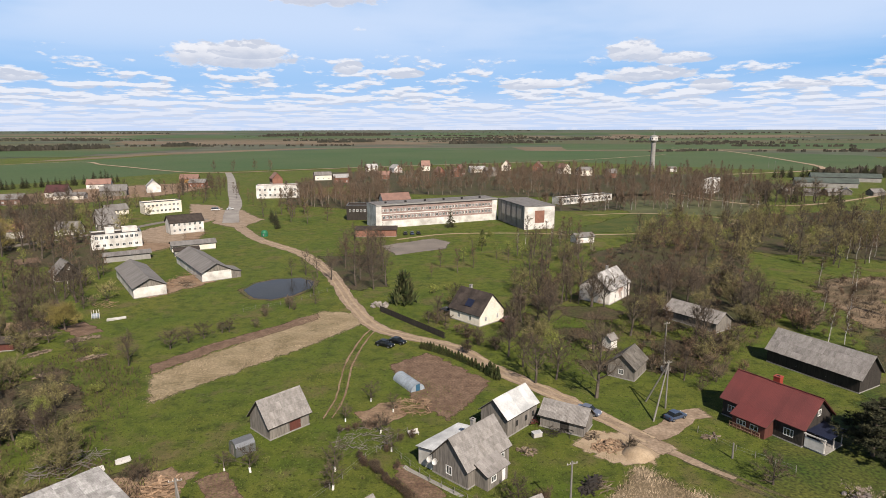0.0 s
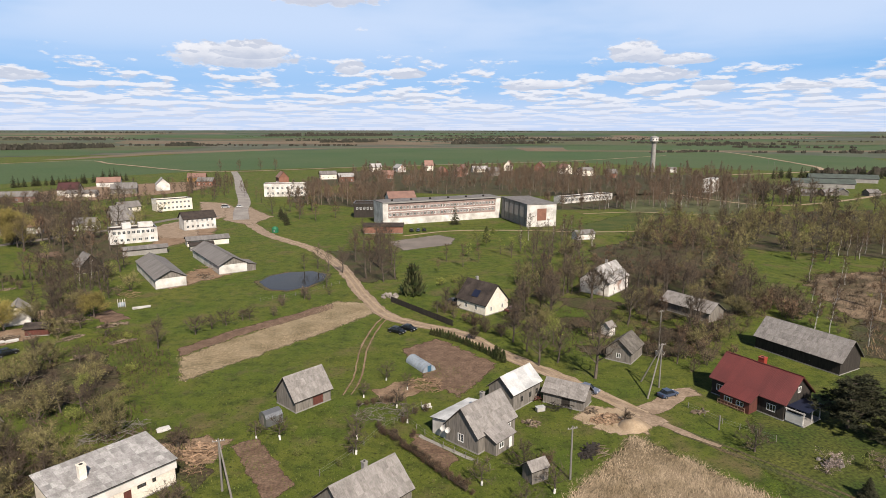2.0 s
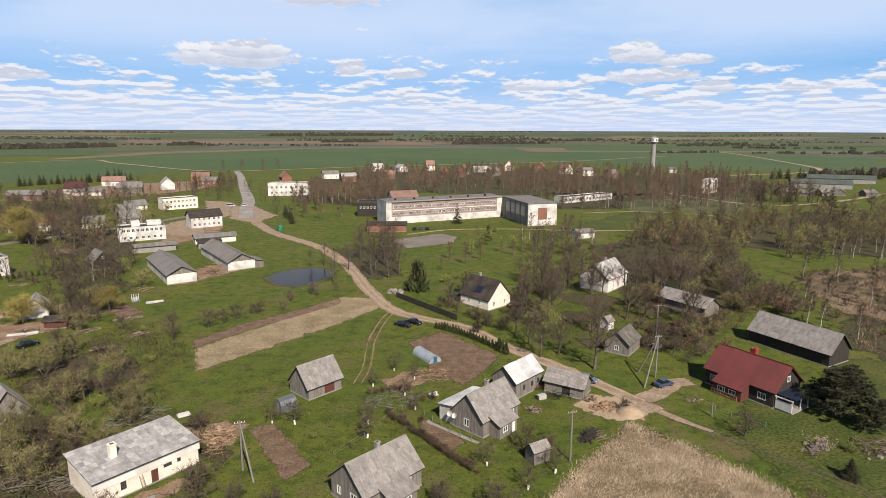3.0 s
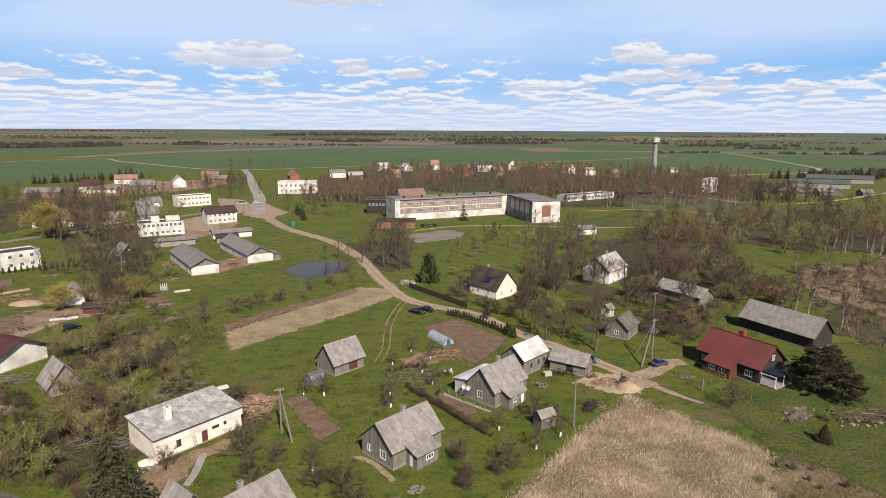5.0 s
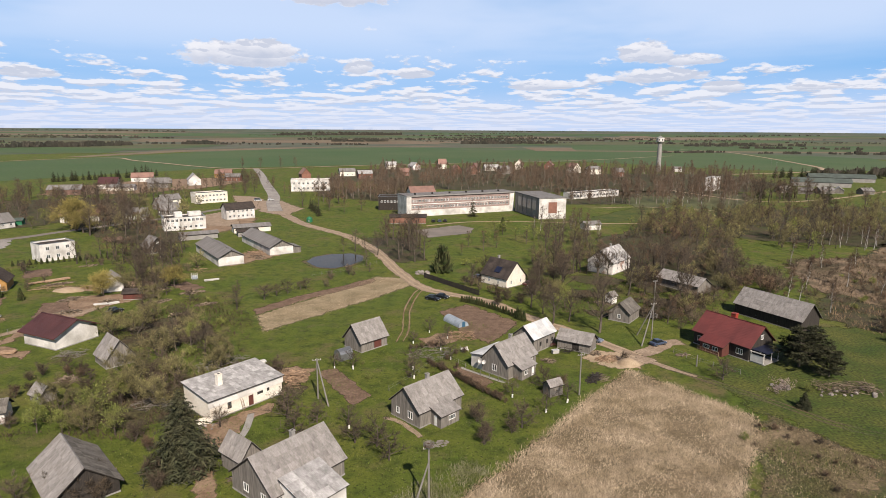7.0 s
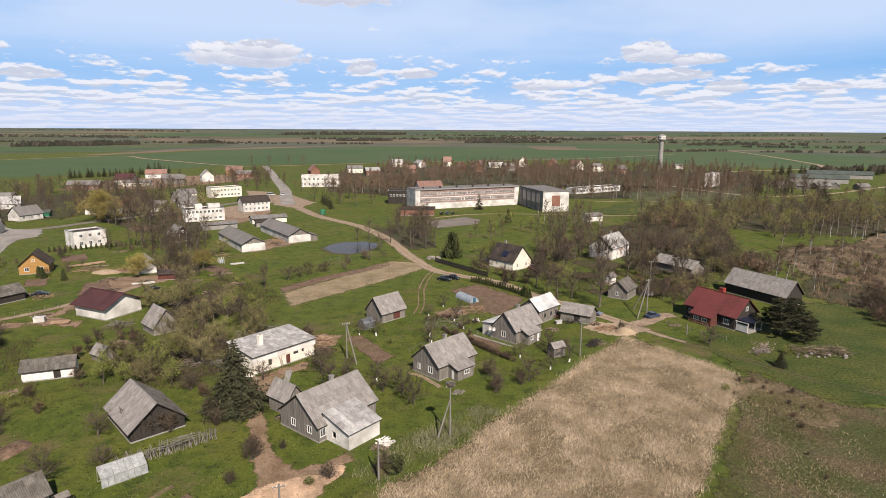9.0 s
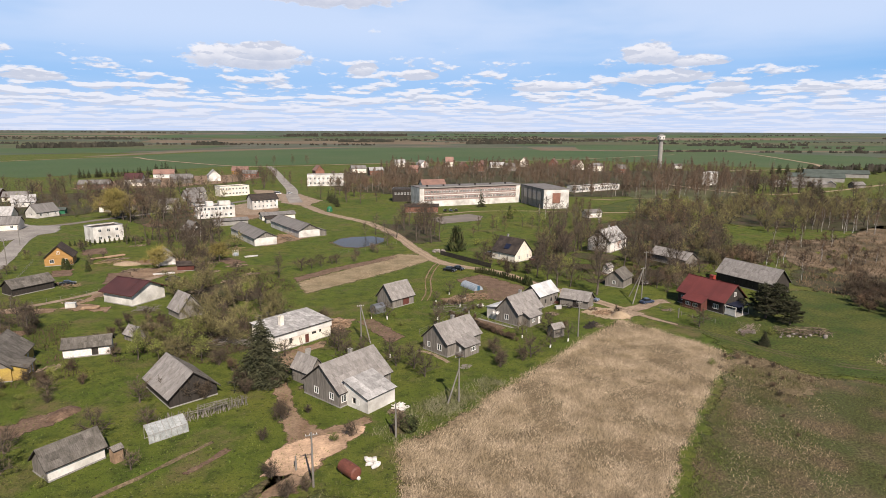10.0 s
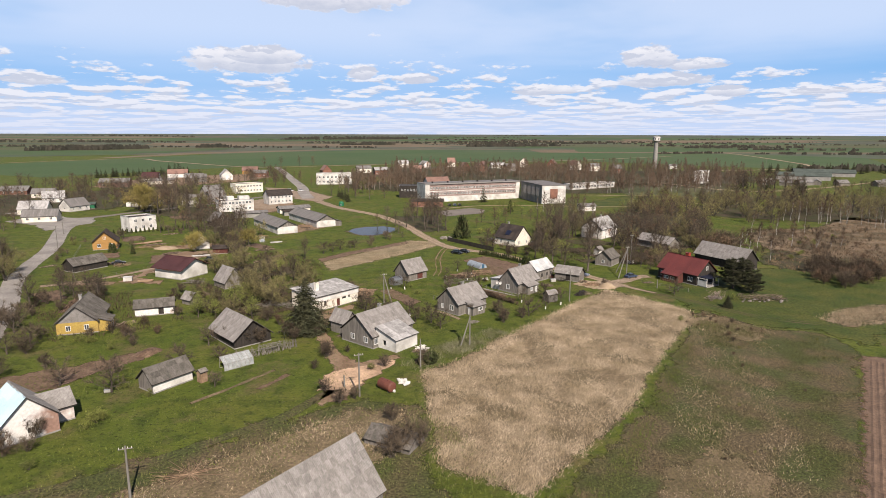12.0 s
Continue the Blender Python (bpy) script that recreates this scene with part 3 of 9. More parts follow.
def patch_mesh(name, edge, z, soft, material):
    """A fine grid over the patch whose rim value falls from 1 inside to 0 outside, over soft metres about its edge."""
    P = np.array(edge, float)
    Q = np.roll(P, -1, axis=0)
    area = abs(np.sum(P[:, 0] * Q[:, 1] - Q[:, 0] * P[:, 1])) / 2
    soft = soft or min(2.4, 0.07 * math.sqrt(area))
    cell = max(0.35, math.sqrt(area) / 42)
    lo, hi = P.min(axis=0) - soft - cell, P.max(axis=0) + soft + cell
    nx, ny = (int(v) + 2 for v in (hi - lo) / cell)
    X, Y = np.meshgrid(lo[0] + cell * np.arange(nx), lo[1] + cell * np.arange(ny))
    dist, odd = np.full(X.shape, 1e9), np.zeros(X.shape, bool)
    for (x0, y0), (x1, y1) in zip(P, Q):
        dx, dy = x1 - x0, y1 - y0
        t = np.clip(((X - x0) * dx + (Y - y0) * dy) / (dx * dx + dy * dy + 1e-9), 0, 1)
        dist = np.minimum(dist, np.hypot(X - x0 - t * dx, Y - y0 - t * dy))
        if y0 != y1:
            odd ^= ((y0 > Y) != (y1 > Y)) & (X < dx * (Y - y0) / dy + x0)
    rim = np.clip(0.5 + np.where(odd, dist, -dist) / (2 * soft), 0, 1)
    keep = (rim[:-1, :-1] + rim[1:, :-1] + rim[:-1, 1:] + rim[1:, 1:]) > 0
    j, i = np.nonzero(keep)
    a = j * nx + i
    faces = np.stack([a, a + 1, a + nx + 1, a + nx], axis=1)
    used, faces = np.unique(faces, return_inverse=True)
    me = raw_mesh(name, np.stack([X.ravel()[used], Y.ravel()[used], np.full(len(used), z)], axis=1).tolist(), faces.reshape(-1, 4).tolist(), feathered(material))
    me.attributes.new("rim", "FLOAT", "POINT").data.foreach_set("value", rim.ravel()[used].astype(np.float32))
    return me


def zone(name, label, pts, material, z=0.03, jitter=0.5, step=2.0, kind="structure", category="field", soft=None):
    """A patch of ground with an uneven edge that thins out over soft metres."""
    edge = []
    for (x0, y0), (x1, y1) in zip(pts, pts[1:] + pts[:1]):
        n = max(1, int(math.hypot(x1 - x0, y1 - y0) / step))
        for k in range(n):
            t = k / n
            jx, jy = zone_rng.uniform(-jitter, jitter), zone_rng.uniform(-jitter, jitter)
            edge.append((x0 + (x1 - x0) * t + jx, y0 + (y1 - y0) * t + jy))
    bm = bmesh.new()
    far = max(math.hypot(x, y - 100) for x, y in pts) > 1150
    vs = [bm.verts.new((x, y, z)) for x, y in edge]
    f = bm.faces.new(vs)
    if f.calc_area() and f.normal.z < 0:
        f.normal_flip()
    f.normal_update()
    if f.normal.z < 0:
        f.normal_flip()
    bmesh.ops.triangulate(bm, faces=bm.faces[:])
    if far:
        bmesh.ops.subdivide_edges(bm, edges=bm.edges[:], cuts=5, use_grid_fill=True)
        for v in bm.verts:
            v.co.z = z + land(math.hypot(v.co.x, v.co.y - 100))
    elif soft != 0:
        bm.free()
        ob = new(name, patch_mesh(name, edge, z, soft, material))
        return tagged(ob, label, category, kind=kind)
    ob = new(name, mesh_of(name, bm, material))
    return tagged(ob, label, category, kind=kind)


def strip(name, label, pts, width, material, z=0.04, jitter=0.25, category="road", step=2.0):
    """A road or track along pts; width: one number or one for each end."""
    line = smooth_line(pts, step)
    w = width if isinstance(width, tuple) else (width, width)
    bm = bmesh.new()
    rows = []
    for i, p in enumerate(line):
        d = (line[min(i + 1, len(line) - 1)] - line[max(i - 1, 0)]).normalized()
        s = Vector((-d.y, d.x))
        half = (w[0] + (w[1] - w[0]) * i / len(line)) / 2
        q = [half + zone_rng.uniform(-jitter, jitter), -half + zone_rng.uniform(-jitter, jitter)]
        core = min(0.9, 0.35 * half)
        q = [q[0] + 0.4 * core, q[0] - 0.6 * core, q[1] + 0.6 * core, q[1] - 0.4 * core]
        lift = land(math.hypot(p.x, p.y - 100))
        rows.append([bm.verts.new((*(p + s * v), z + lift)) for v in q])
    for a, b in zip(rows, rows[1:]):
        for k in range(3):
            bm.faces.new((a[k], a[k + 1], b[k + 1], b[k]))
    inner = [float(k % 4 in (1, 2) and 3 < k < 4 * len(rows) - 4) for k in range(4 * len(rows))]
    me = mesh_of(name, bm, feathered(material))
    me.attributes.new("rim", "FLOAT", "POINT").data.foreach_set("value", inner)
    ob = new(name, me)
    return tagged(ob, label, category, kind="structure")


# the big green crop beyond the village and the strips behind it
zone("crop_field", "wide green field of young winter grain", [(-420, 500), (-360, 600), (-300, 690), (-230, 730), (-97, 790), (60, 860), (187, 900), (342, 750), (440, 700), (600, 760), (760, 1080), (560, 1330), (330, 1480), (-120, 1530), (-430, 1420), (-560, 1000), (-700, 620)], M["crop"], 0.05, 3, 40)
zone("stubble_strip", "pale strip of dry stubble", [(-640, 930), (-600, 950), (-545, 1160), (-300, 1500), (-60, 1580), (170, 1560), (160, 1590), (-80, 1630), (-350, 1550), (-600, 1240)], M["stubble"], 0.08, 4, 40)
far_rng = random.Random(21)
for i in range(46):
    d = 1650 + 3000 * (i / 46) ** 1.05
    a = radians(90 + far_rng.uniform(-44, 44))
    cx, cy = d * math.cos(a), 100 + d * math.sin(a) * 0.95
    if math.hypot(cx, cy - 100) > 4350:
        continue
    w, h = far_rng.uniform(250, 800), far_rng.uniform(60, 190) * (1 + i / 40)
    sk = far_rng.uniform(-150, 150)
    material, word = far_rng.choice([(M["crop"], "green grain"), (M["stubble"], "pale stubble"), (M["meadow"], "olive meadow"), (M["crop"], "green grain"), (M["crop"], "green grain"), (M["meadow"], "olive meadow")])
    zone("far_field", f"distant field of {word}", [(cx - w, cy - h), (cx + w, cy - h + sk * 0.3), (cx + w + sk, cy + h), (cx - w + sk, cy + h * 0.8)], material, 0.3 + 0.01 * i, 4, 90)

# fields and plots in the village
TAN = [(29.5, 81.5), (38, 72), (46.1, 59.5), (38, 47), (30, 34), (22, 20), (14.5, 6), (4, -8), (-5, -19), (-16, -12), (-18, 4), (-20, 20), (-13.1, 26.2), (-5.8, 36.5), (5.5, 50.5), (17.8, 67.5)]
SCRUB = [(48, 63), (56, 49.5), (68, 45), (69.5, 34), (60, 18), (45, -4), (30, -30), (-10, -30), (-3.5, -21.5), (6, -9.5), (16.3, 4.5), (24, 18.5), (32, 33), (40, 46)]
zone("dry_field", "fallow field of tall straw-coloured dry grass", TAN, M["dry"], 0.04, 0.7)
zone("scrub_field", "rough ground of mixed brown and green grass", SCRUB, M["scrub"], 0.03, 1.2)
STRIP = [(-60.5, 116.0), (-44.3, 139.8), (-33.4, 160.0), (-23.5, 158), (-20.5, 150), (-33.0, 130.8), (-54.6, 102.8)]
zone("straw_strip", "strip of dry mown straw grass", STRIP, M["mown"], 0.04, 0.6)
zone("soil_edge", "band of dark bare soil along the straw", [(-63.0, 120.7), (-55.5, 133.4), (-40.5, 150.5), (-34.5, 158), (-33.5, 152), (-38.5, 146), (-52.0, 130.0), (-60.5, 116.5)], M["soil"], 0.06, 0.5)
zone("vegetable_plot", "small dug vegetable bed of brown soil", [(-35.7, 78.5), (-32.7, 80.8), (-23.1, 67.9), (-25.9, 63.3)], M["soil"], 0.05, 0.35, 1.0)
zone("garden_plot", "large dug garden bed of brown soil", [(-11.5, 121), (-3.5, 128.5), (9.5, 112.5), (4.5, 102), (0.5, 96.5), (-5.5, 104)], M["soil"], 0.05, 0.5, 1.0)
zone("manure_heap_plot", "bare brown soil bed beside a hut", [(-96.6, 8), (-97, 14.5), (-88, 20.5), (-82, 25), (-77.4, 30.5), (-74.8, 29), (-76, 25), (-80, 18.5), (-84.5, 10.5), (-90, 7)], M["soil"], 0.05, 0.6, 1.0)
zone("ploughed_field", "ploughed reddish field with furrows", [(68.5, 31), (36.5, -18), (36, -40), (110, -40), (110, 20)], M["ridged"], 0.05, 0.3)
zone("house_yard", "trodden brown earth drive beside a house", [(-45.6, 42.3), (-42.9, 41.6), (-37.1, 28.5), (-32.3, 24.4), (-26.1, 28.8), (-25.3, 27.0), (-30.1, 20.5), (-30.6, 13.3), (-32.6, 7.7), (-36.3, 5.5), (-36.8, 11.7), (-36.7, 20.6), (-38.9, 24.8), (-42.4, 32.6)], M["drive"], 0.05, 0.5, 1.0)
zone("sandy_yard", "orange sandy earth by the yard gate", [(-37.6, 10.8), (-38.4, 17.4), (-36.5, 20.5), (-34.5, 21.2), (-31.1, 22.6), (-27.0, 26.0), (-25.6, 24.0), (-29.2, 17.1), (-32.3, 11.7)], M["orange_sand"], 0.07, 0.6, 1.0)
zone("east_meadow", "deep green meadow behind the red house", [(47, 64), (56, 51), (69, 46), (74, 37), (90, 53), (118, 76), (128, 92), (112, 96), (98, 110), (82, 112), (74, 98), (60, 100), (52, 90), (46, 76)], M["deep"], 0.028, 1.5)
zone("dead_grass_patch", "patch of tan dead grass beside the track", [(74.3, 54.7), (83.2, 62.5), (99.9, 69.4), (110, 74), (100, 60), (88.0, 52.2), (78.0, 49.8)], M["dry"], 0.035, 1.2, 1.5)
zone("building_site_yard", "bare sandy ground round a building site", [(-112, 92), (-103, 88), (-101, 84), (-120, 86), (-132, 85), (-131, 82), (-116, 82), (-112, 118), (-122, 132), (-104, 136), (-100, 128), (-106, 120)], M["drive"], 0.04, 1.0)
zone("timber_yard", "bare ground with timber scraps beside an unplastered house", [(-131, 137), (-118, 150), (-106, 152), (-102, 146), (-116, 138)], M["drive"], 0.05, 1.0)
zone("wood_yard", "sandy trampled ground with chips by the shed", [(20.5, 88.5), (24.5, 92.2), (30, 92.5), (34, 88), (33.5, 83.5), (29, 82.0), (24.5, 83.5)], M["sand"], 0.046, 0.7, 1.0, soft=1.4)
zone("garden_plot", "dug kitchen garden between brown hedges", [(-7.5, 82.5), (-4.2, 80.6), (0.5, 74.5), (-1.8, 71.5), (-6.0, 76.5)], M["soil"], 0.044, 0.4, 1.0)
zone("garden_plot", "old vegetable bed of dead stalks and soil", [(-16, 99), (-9.5, 104), (-6.5, 98.5), (-12.5, 92.5)], M["drive"], 0.042, 0.6, 1.0)
zone("dry_patch", "bleached patch of tan dead grass in the rough field", [(14, -13), (24, -6), (28, -16), (20, -25), (10, -22)], M["dry"], 0.036, 1.0, 1.5, soft=2.6)
zone("dry_patch", "bleached patch of tan dead grass by the field corner", [(40, 56), (50, 58), (57, 46), (50, 38), (42, 46)], M["dry"], 0.036, 1.0, 1.5, soft=3.0)
zone("dry_patch", "tan dead grass along the near meadow", [(-62, -24), (-48, -13), (-38, -3), (-30, 4), (-22, 4), (-24, -12), (-40, -24)], M["dry"], 0.036, 1.0, 1.5, soft=3.0)
zone("bare_patch", "trodden bare earth behind the flats", [(-158, 258), (-150, 276), (-140, 300), (-120, 300), (-112, 270), (-118, 246), (-128, 240), (-134, 262)], M["drive"], 0.034, 1.5, 3, soft=3.5)
zone("bare_patch", "worn earth between the storehouses", [(-96, 178), (-88, 174), (-76, 192), (-80, 206), (-90, 200)], M["drive"], 0.034, 1.0, 2, soft=2.2)
zone("bare_patch", "worn earth and gardens round the far houses", [(-310, 395), (-250, 405), (-215, 450), (-200, 520), (-240, 560), (-300, 520), (-330, 440)], M["drive"], 0.034, 3, 6, soft=9)
zone("bare_patch", "worn earth and gardens west of the lane", [(-330, 260), (-250, 225), (-215, 262), (-205, 330), (-260, 380), (-330, 350)], M["litter"], 0.032, 3, 6, soft=9)
zone("bare_patch", "brown gardens behind the school wood", [(-130, 500), (-40, 560), (150, 590), (170, 700), (0, 740), (-130, 690)], M["litter"], 0.032, 3, 6, soft=9)
zone("bare_patch", "brown earth and chips behind the cream house", [(-58, 66), (-52, 76), (-45, 81), (-37, 81), (-36.5, 74), (-44, 73.5), (-52, 67)], M["drive"], 0.037, 0.8, 1.0, soft=1.4)
for cx, cy, w in ((45, 122, 6), (31, 141, 6), (54, 131, 7), (20, 147, 5), (33, 121, 4), (40, 158, 8), (27, 170, 7), (-72, 100, 6), (-82, 96, 5), (-64, 62, 5)):
    zone("brush_floor", "brown dead stalks and leaf litter under shrubs", [(cx + w * math.cos(k * 0.785) * (1.3 - 0.3 * (k % 3)), cy + w * math.sin(k * 0.785) * (0.8 + 0.2 * (k % 2))) for k in range(8)], M["litter"], 0.033, 0.8, 1.5, soft=2.2)
zone("school_court", "worn asphalt court before the school", [(-26.7, 254), (-4.5, 272), (3.5, 262), (0.9, 247.3), (-19, 234.4)], M["asphalt"], 0.05, 0.4)
zone("courtyard", "pale gravel courtyard between the flats", [(-122, 262), (-118, 268), (-128, 292), (-130, 314), (-122, 345), (-150, 395), (-170, 400), (-140, 330), (-150, 300), (-148, 285), (-132, 262)], M["track"], 0.04, 1.0)
zone("junction", "wide worn junction of gravel roads", [(-124, 318), (-104, 300), (-100, 330), (-126, 372), (-142, 372)], M["track"], 0.06, 1.0)
zone("brown_bank", "rusty brown bank of dead weeds", [(120, 195), (156, 198), (190, 230), (210, 215), (150, 130), (118, 128), (108, 150)], M["bank"], 0.04, 2)
zone("thicket_clearing", "bright green clearing inside the thicket", [(124.8, 242.9), (131.0, 226.4), (134.8, 201.4), (110.2, 174.8), (104.3, 182.8), (101.1, 191.5)], M["grass"], 0.045, 2)
zone("sports_field", "short green sports pitch", [(57, 285), (110, 350), (165, 335), (140, 290)], M["deep"], 0.03, 1.5)
zone("rough_meadow", "dry olive meadow behind the pitch", [(110, 352), (170, 338), (230, 420), (200, 440), (120, 410)], M["meadow"], 0.03, 2)

# floors of the thickets
for pts in ([(54, 142), (84, 150), (126, 236), (84, 262), (60, 236), (50, 196)], [(92, 124), (150, 196), (200, 240), (220, 215), (150, 110), (98, 96)], [(86, 264), (126, 240), (140, 232), (200, 212), (245, 278), (305, 365), (235, 362), (170, 330), (120, 322)],
            [(-90, 104), (-80, 118), (-68, 104), (-74, 90)], [(-76, 66), (-62, 76), (-44, 82), (-42, 72), (-54, 58), (-66, 54)], [(-50, 234), (-24, 236), (-19, 184), (-30, 182), (-40, 205)], [(-46, 80), (-40, 82), (-36.5, 74), (-38, 66), (-42, 72)],
            [(-70, 470), (60, 440), (232, 452), (300, 520), (300, 655), (-105, 640)], [(66, 362), (200, 374), (228, 448), (92, 462)], [(-108, 400), (-38, 362), (-42, 448), (-118, 468)], [(-255, 310), (-156, 217), (-132, 208), (-124, 225), (-185, 300), (-245, 395)]):
    zone("thicket_floor", "brown leaf litter and dead grass under bare trees", pts, M["litter"], 0.02, 2.0, 3.0)

zone("rough_ground", "trampled rough ground with dead grass", [(-70, -32), (-10, -32), (-17, -10), (-19, 6), (-28, 9), (-46, -3), (-62, -15)], M["scrub"], 0.025, 2.0)
for cx, cy, w, h, a in ((-118, 120, 4, 7, 0.4), (-92, 145, 3, 6, 0.9), (-140, 125, 3, 5, 0.5), (-150, 160, 4, 6, 0.6), (-112, 62, 3, 7, 0.3), (-125, 70, 3, 6, 0.8), (-175, 205, 4, 8, 0.4), (-160, 225, 4, 6, 0.7), (-30, 145, 2, 3, 0.3), (10, 165, 3, 5, 0.6)):
    ca, sa = math.cos(a), math.sin(a)
    zone("garden_bed", "small bed of bare brown earth", [(cx + x * ca - y * sa, cy + x * sa + y * ca) for x, y in ((-w, -h), (w, -h), (w, h), (-w, h))], M["soil"], 0.035, 0.5, 1.2)

# roads
strip("village_road", "rutted pale dirt road between gardens", [(-114, 322), (-100, 296), (-83.6, 268.7), (-57.9, 238.6), (-41, 207), (-33, 186), (-25.1, 163.3), (-15.5, 144.5), (2.6, 131.5), (10.8, 119), (21.7, 106), (28, 97.5), (33.6, 89.0), (36.4, 84.9)], (6.4, 3.6), M["track"], 0.05, 0.4)
for side in (-0.75, 0.75):
    strip("field_track", "worn wheel rut in the grass of the field edge", [(36.4 + side * 0.7, 84.9 + side * 0.7), (44.2 + side * 0.7, 76.4 + side * 0.7), (52.1 + side * 0.7, 67.0 + side * 0.7), (62 + side * 0.5, 56 + side), (80, 52 + side), (110, 68 + side)], (0.9, 0.35), M["scrub"], 0.045, 0.2)
strip("track_mouth", "trodden earth where the road turns into a field track", [(33, 90), (36.4, 84.9), (40, 80.8), (43, 77.6)], (2.6, 0.6), M["track"], 0.047, 0.3)
for side in (-0.85, 0.85):
    strip("wheel_rut", "pale sandy wheel rut of the village road", [(-83.6 + side, 268.7 + side * 0.8), (-57.9 + side, 238.6 + side * 0.7), (-41 + side, 207 + side * 0.5), (-33 + side, 186 + side * 0.4), (-25.1 + side, 163.3 + side * 0.4), (-15.5 + side, 144.5 + side * 0.8), (2.6 + side * 0.8, 131.5 + side), (10.8 + side, 119 + side * 0.8), (21.7 + side, 106 + side * 0.8), (28 + side, 97.5 + side * 0.8), (34.5 + side, 88.5 + side * 0.8)], 0.75, M["sand"], 0.056, 0.15)
strip("yard_drive", "dirt drive to the red house", [(33, 90), (38, 93), (43, 98), (48, 99.5)], 4.0, M["track"], 0.055)
strip("asphalt_street", "straight pale asphalt street into open fields", [(-114, 318), (-128, 360), (-140.2, 403.2), (-172, 490), (-215.5, 611), (-250, 700)], (9, 7), M["pale_road"], 0.065, 0.1)
strip("west_street", "old patched asphalt street", [(-112, 30), (-131, 62), (-150.2, 92), (-170, 137), (-192, 177), (-203, 200), (-225, 222), (-262, 240)], (5.2, 7.5), M["pale_road"], 0.06, 0.2)
zone("street_plaza", "worn grey asphalt turning place", [(-200, 178), (-193, 204), (-204, 221), (-236, 219), (-240, 206), (-216, 194)], M["pale_road"], 0.063, 0.8, soft=1.0)
strip("west_lane", "asphalt lane past the flats", [(-240, 214), (-209, 219), (-192, 246), (-165, 290), (-147.5, 330), (-130, 330)], 5.5, M["asphalt"], 0.055, 0.2)
strip("access_lane", "narrow dirt lane to the building site", [(-136, 80), (-131, 82), (-120.5, 92.8), (-112, 108), (-106, 123)], 2.6, M["track"], 0.065)
for side in (-0.8, 0.8):
    strip("hedge_lane", "faint wheel rut in the meadow grass", [(-16.5 + side, 148), (-19 + side, 138), (-20.3 + side, 122), (-19.5 + side, 105), (-20.5 + side, 96)], (0.5, 0.3), M["drive"], 0.045, 0.1)
strip("back_track", "faint earthen track along the meadow", [(-72, -23), (-58.9, -15.4), (-50.8, -8.0), (-41.2, 1.0), (-36.8, 9.4), (-33, 14)], 2.2, M["scrub"], 0.05)
strip("plank_path", "trodden straw-coloured garden path", [(-58.5, 4.5), (-52, 14), (-47.5, 21.1)], 0.9, M["dry"], 0.05, 0.15)
strip("mud_rut", "muddy brown wheel rut", [(-49.3, 10.3), (-46.5, 15), (-44.6, 19.5)], 1.2, M["soil"], 0.055, 0.3)
strip("garden_path", "trodden earth path round the grey house", [(-21.5, 59.5), (-17.8, 58.4), (-13.6, 53.6), (-12.4, 51.5)], 1.1, M["track"], 0.06, 0.1)
strip("garden_path", "concrete path round the farmhouse", [(-6.5, 82.5), (-3.5, 79.5), (3.6, 73.6)], 0.8, M["concrete"], 0.06, 0.1)
strip("foot_path", "pale footpath before the school", [(-22, 268), (1.4, 283.0), (35.5, 285.3), (68.5, 281), (103.4, 285), (140, 300), (160, 330), (120, 352), (80, 345)], 2.0, M["sand"], 0.05, 0.2)
strip("far_road", "pale gravel road through the fields", [(-760, 560), (-575, 900), (-468, 836), (-309, 704), (-240, 690), (-97, 780), (187, 925), (420, 1130)], 6, M["sand"], 0.5, 0.8, step=20)
strip("far_road", "pale gravel road past the farm", [(170, 470), (205, 391), (260, 400), (360, 470), (430, 520), (560, 560)], 4, M["sand"], 0.2, 0.4, step=8)
strip("far_road", "pale gravel road curving to the skyline", [(292, 640), (410, 690), (470, 745), (520, 900), (604, 1308), (560, 1500)], 7, M["sand"], 0.5, 0.8, step=20)
# pond
POND = [(-63.1, 182.4), (-62, 190), (-57, 195.5), (-48.3, 197.5), (-42.5, 192.5), (-42.2, 184), (-45.5, 176.1), (-51, 171.5), (-57, 173)]
zone("pond_bank", "muddy green pond bank", [(x * 1.0 + (x + 52.5) * 0.13, y + (y - 184) * 0.1) for x, y in POND], M["scrub"], 0.05, 0.5)
zone("pond", "dark still village pond", POND, M["water"], 0.08, 0.3, category="water", soft=0)

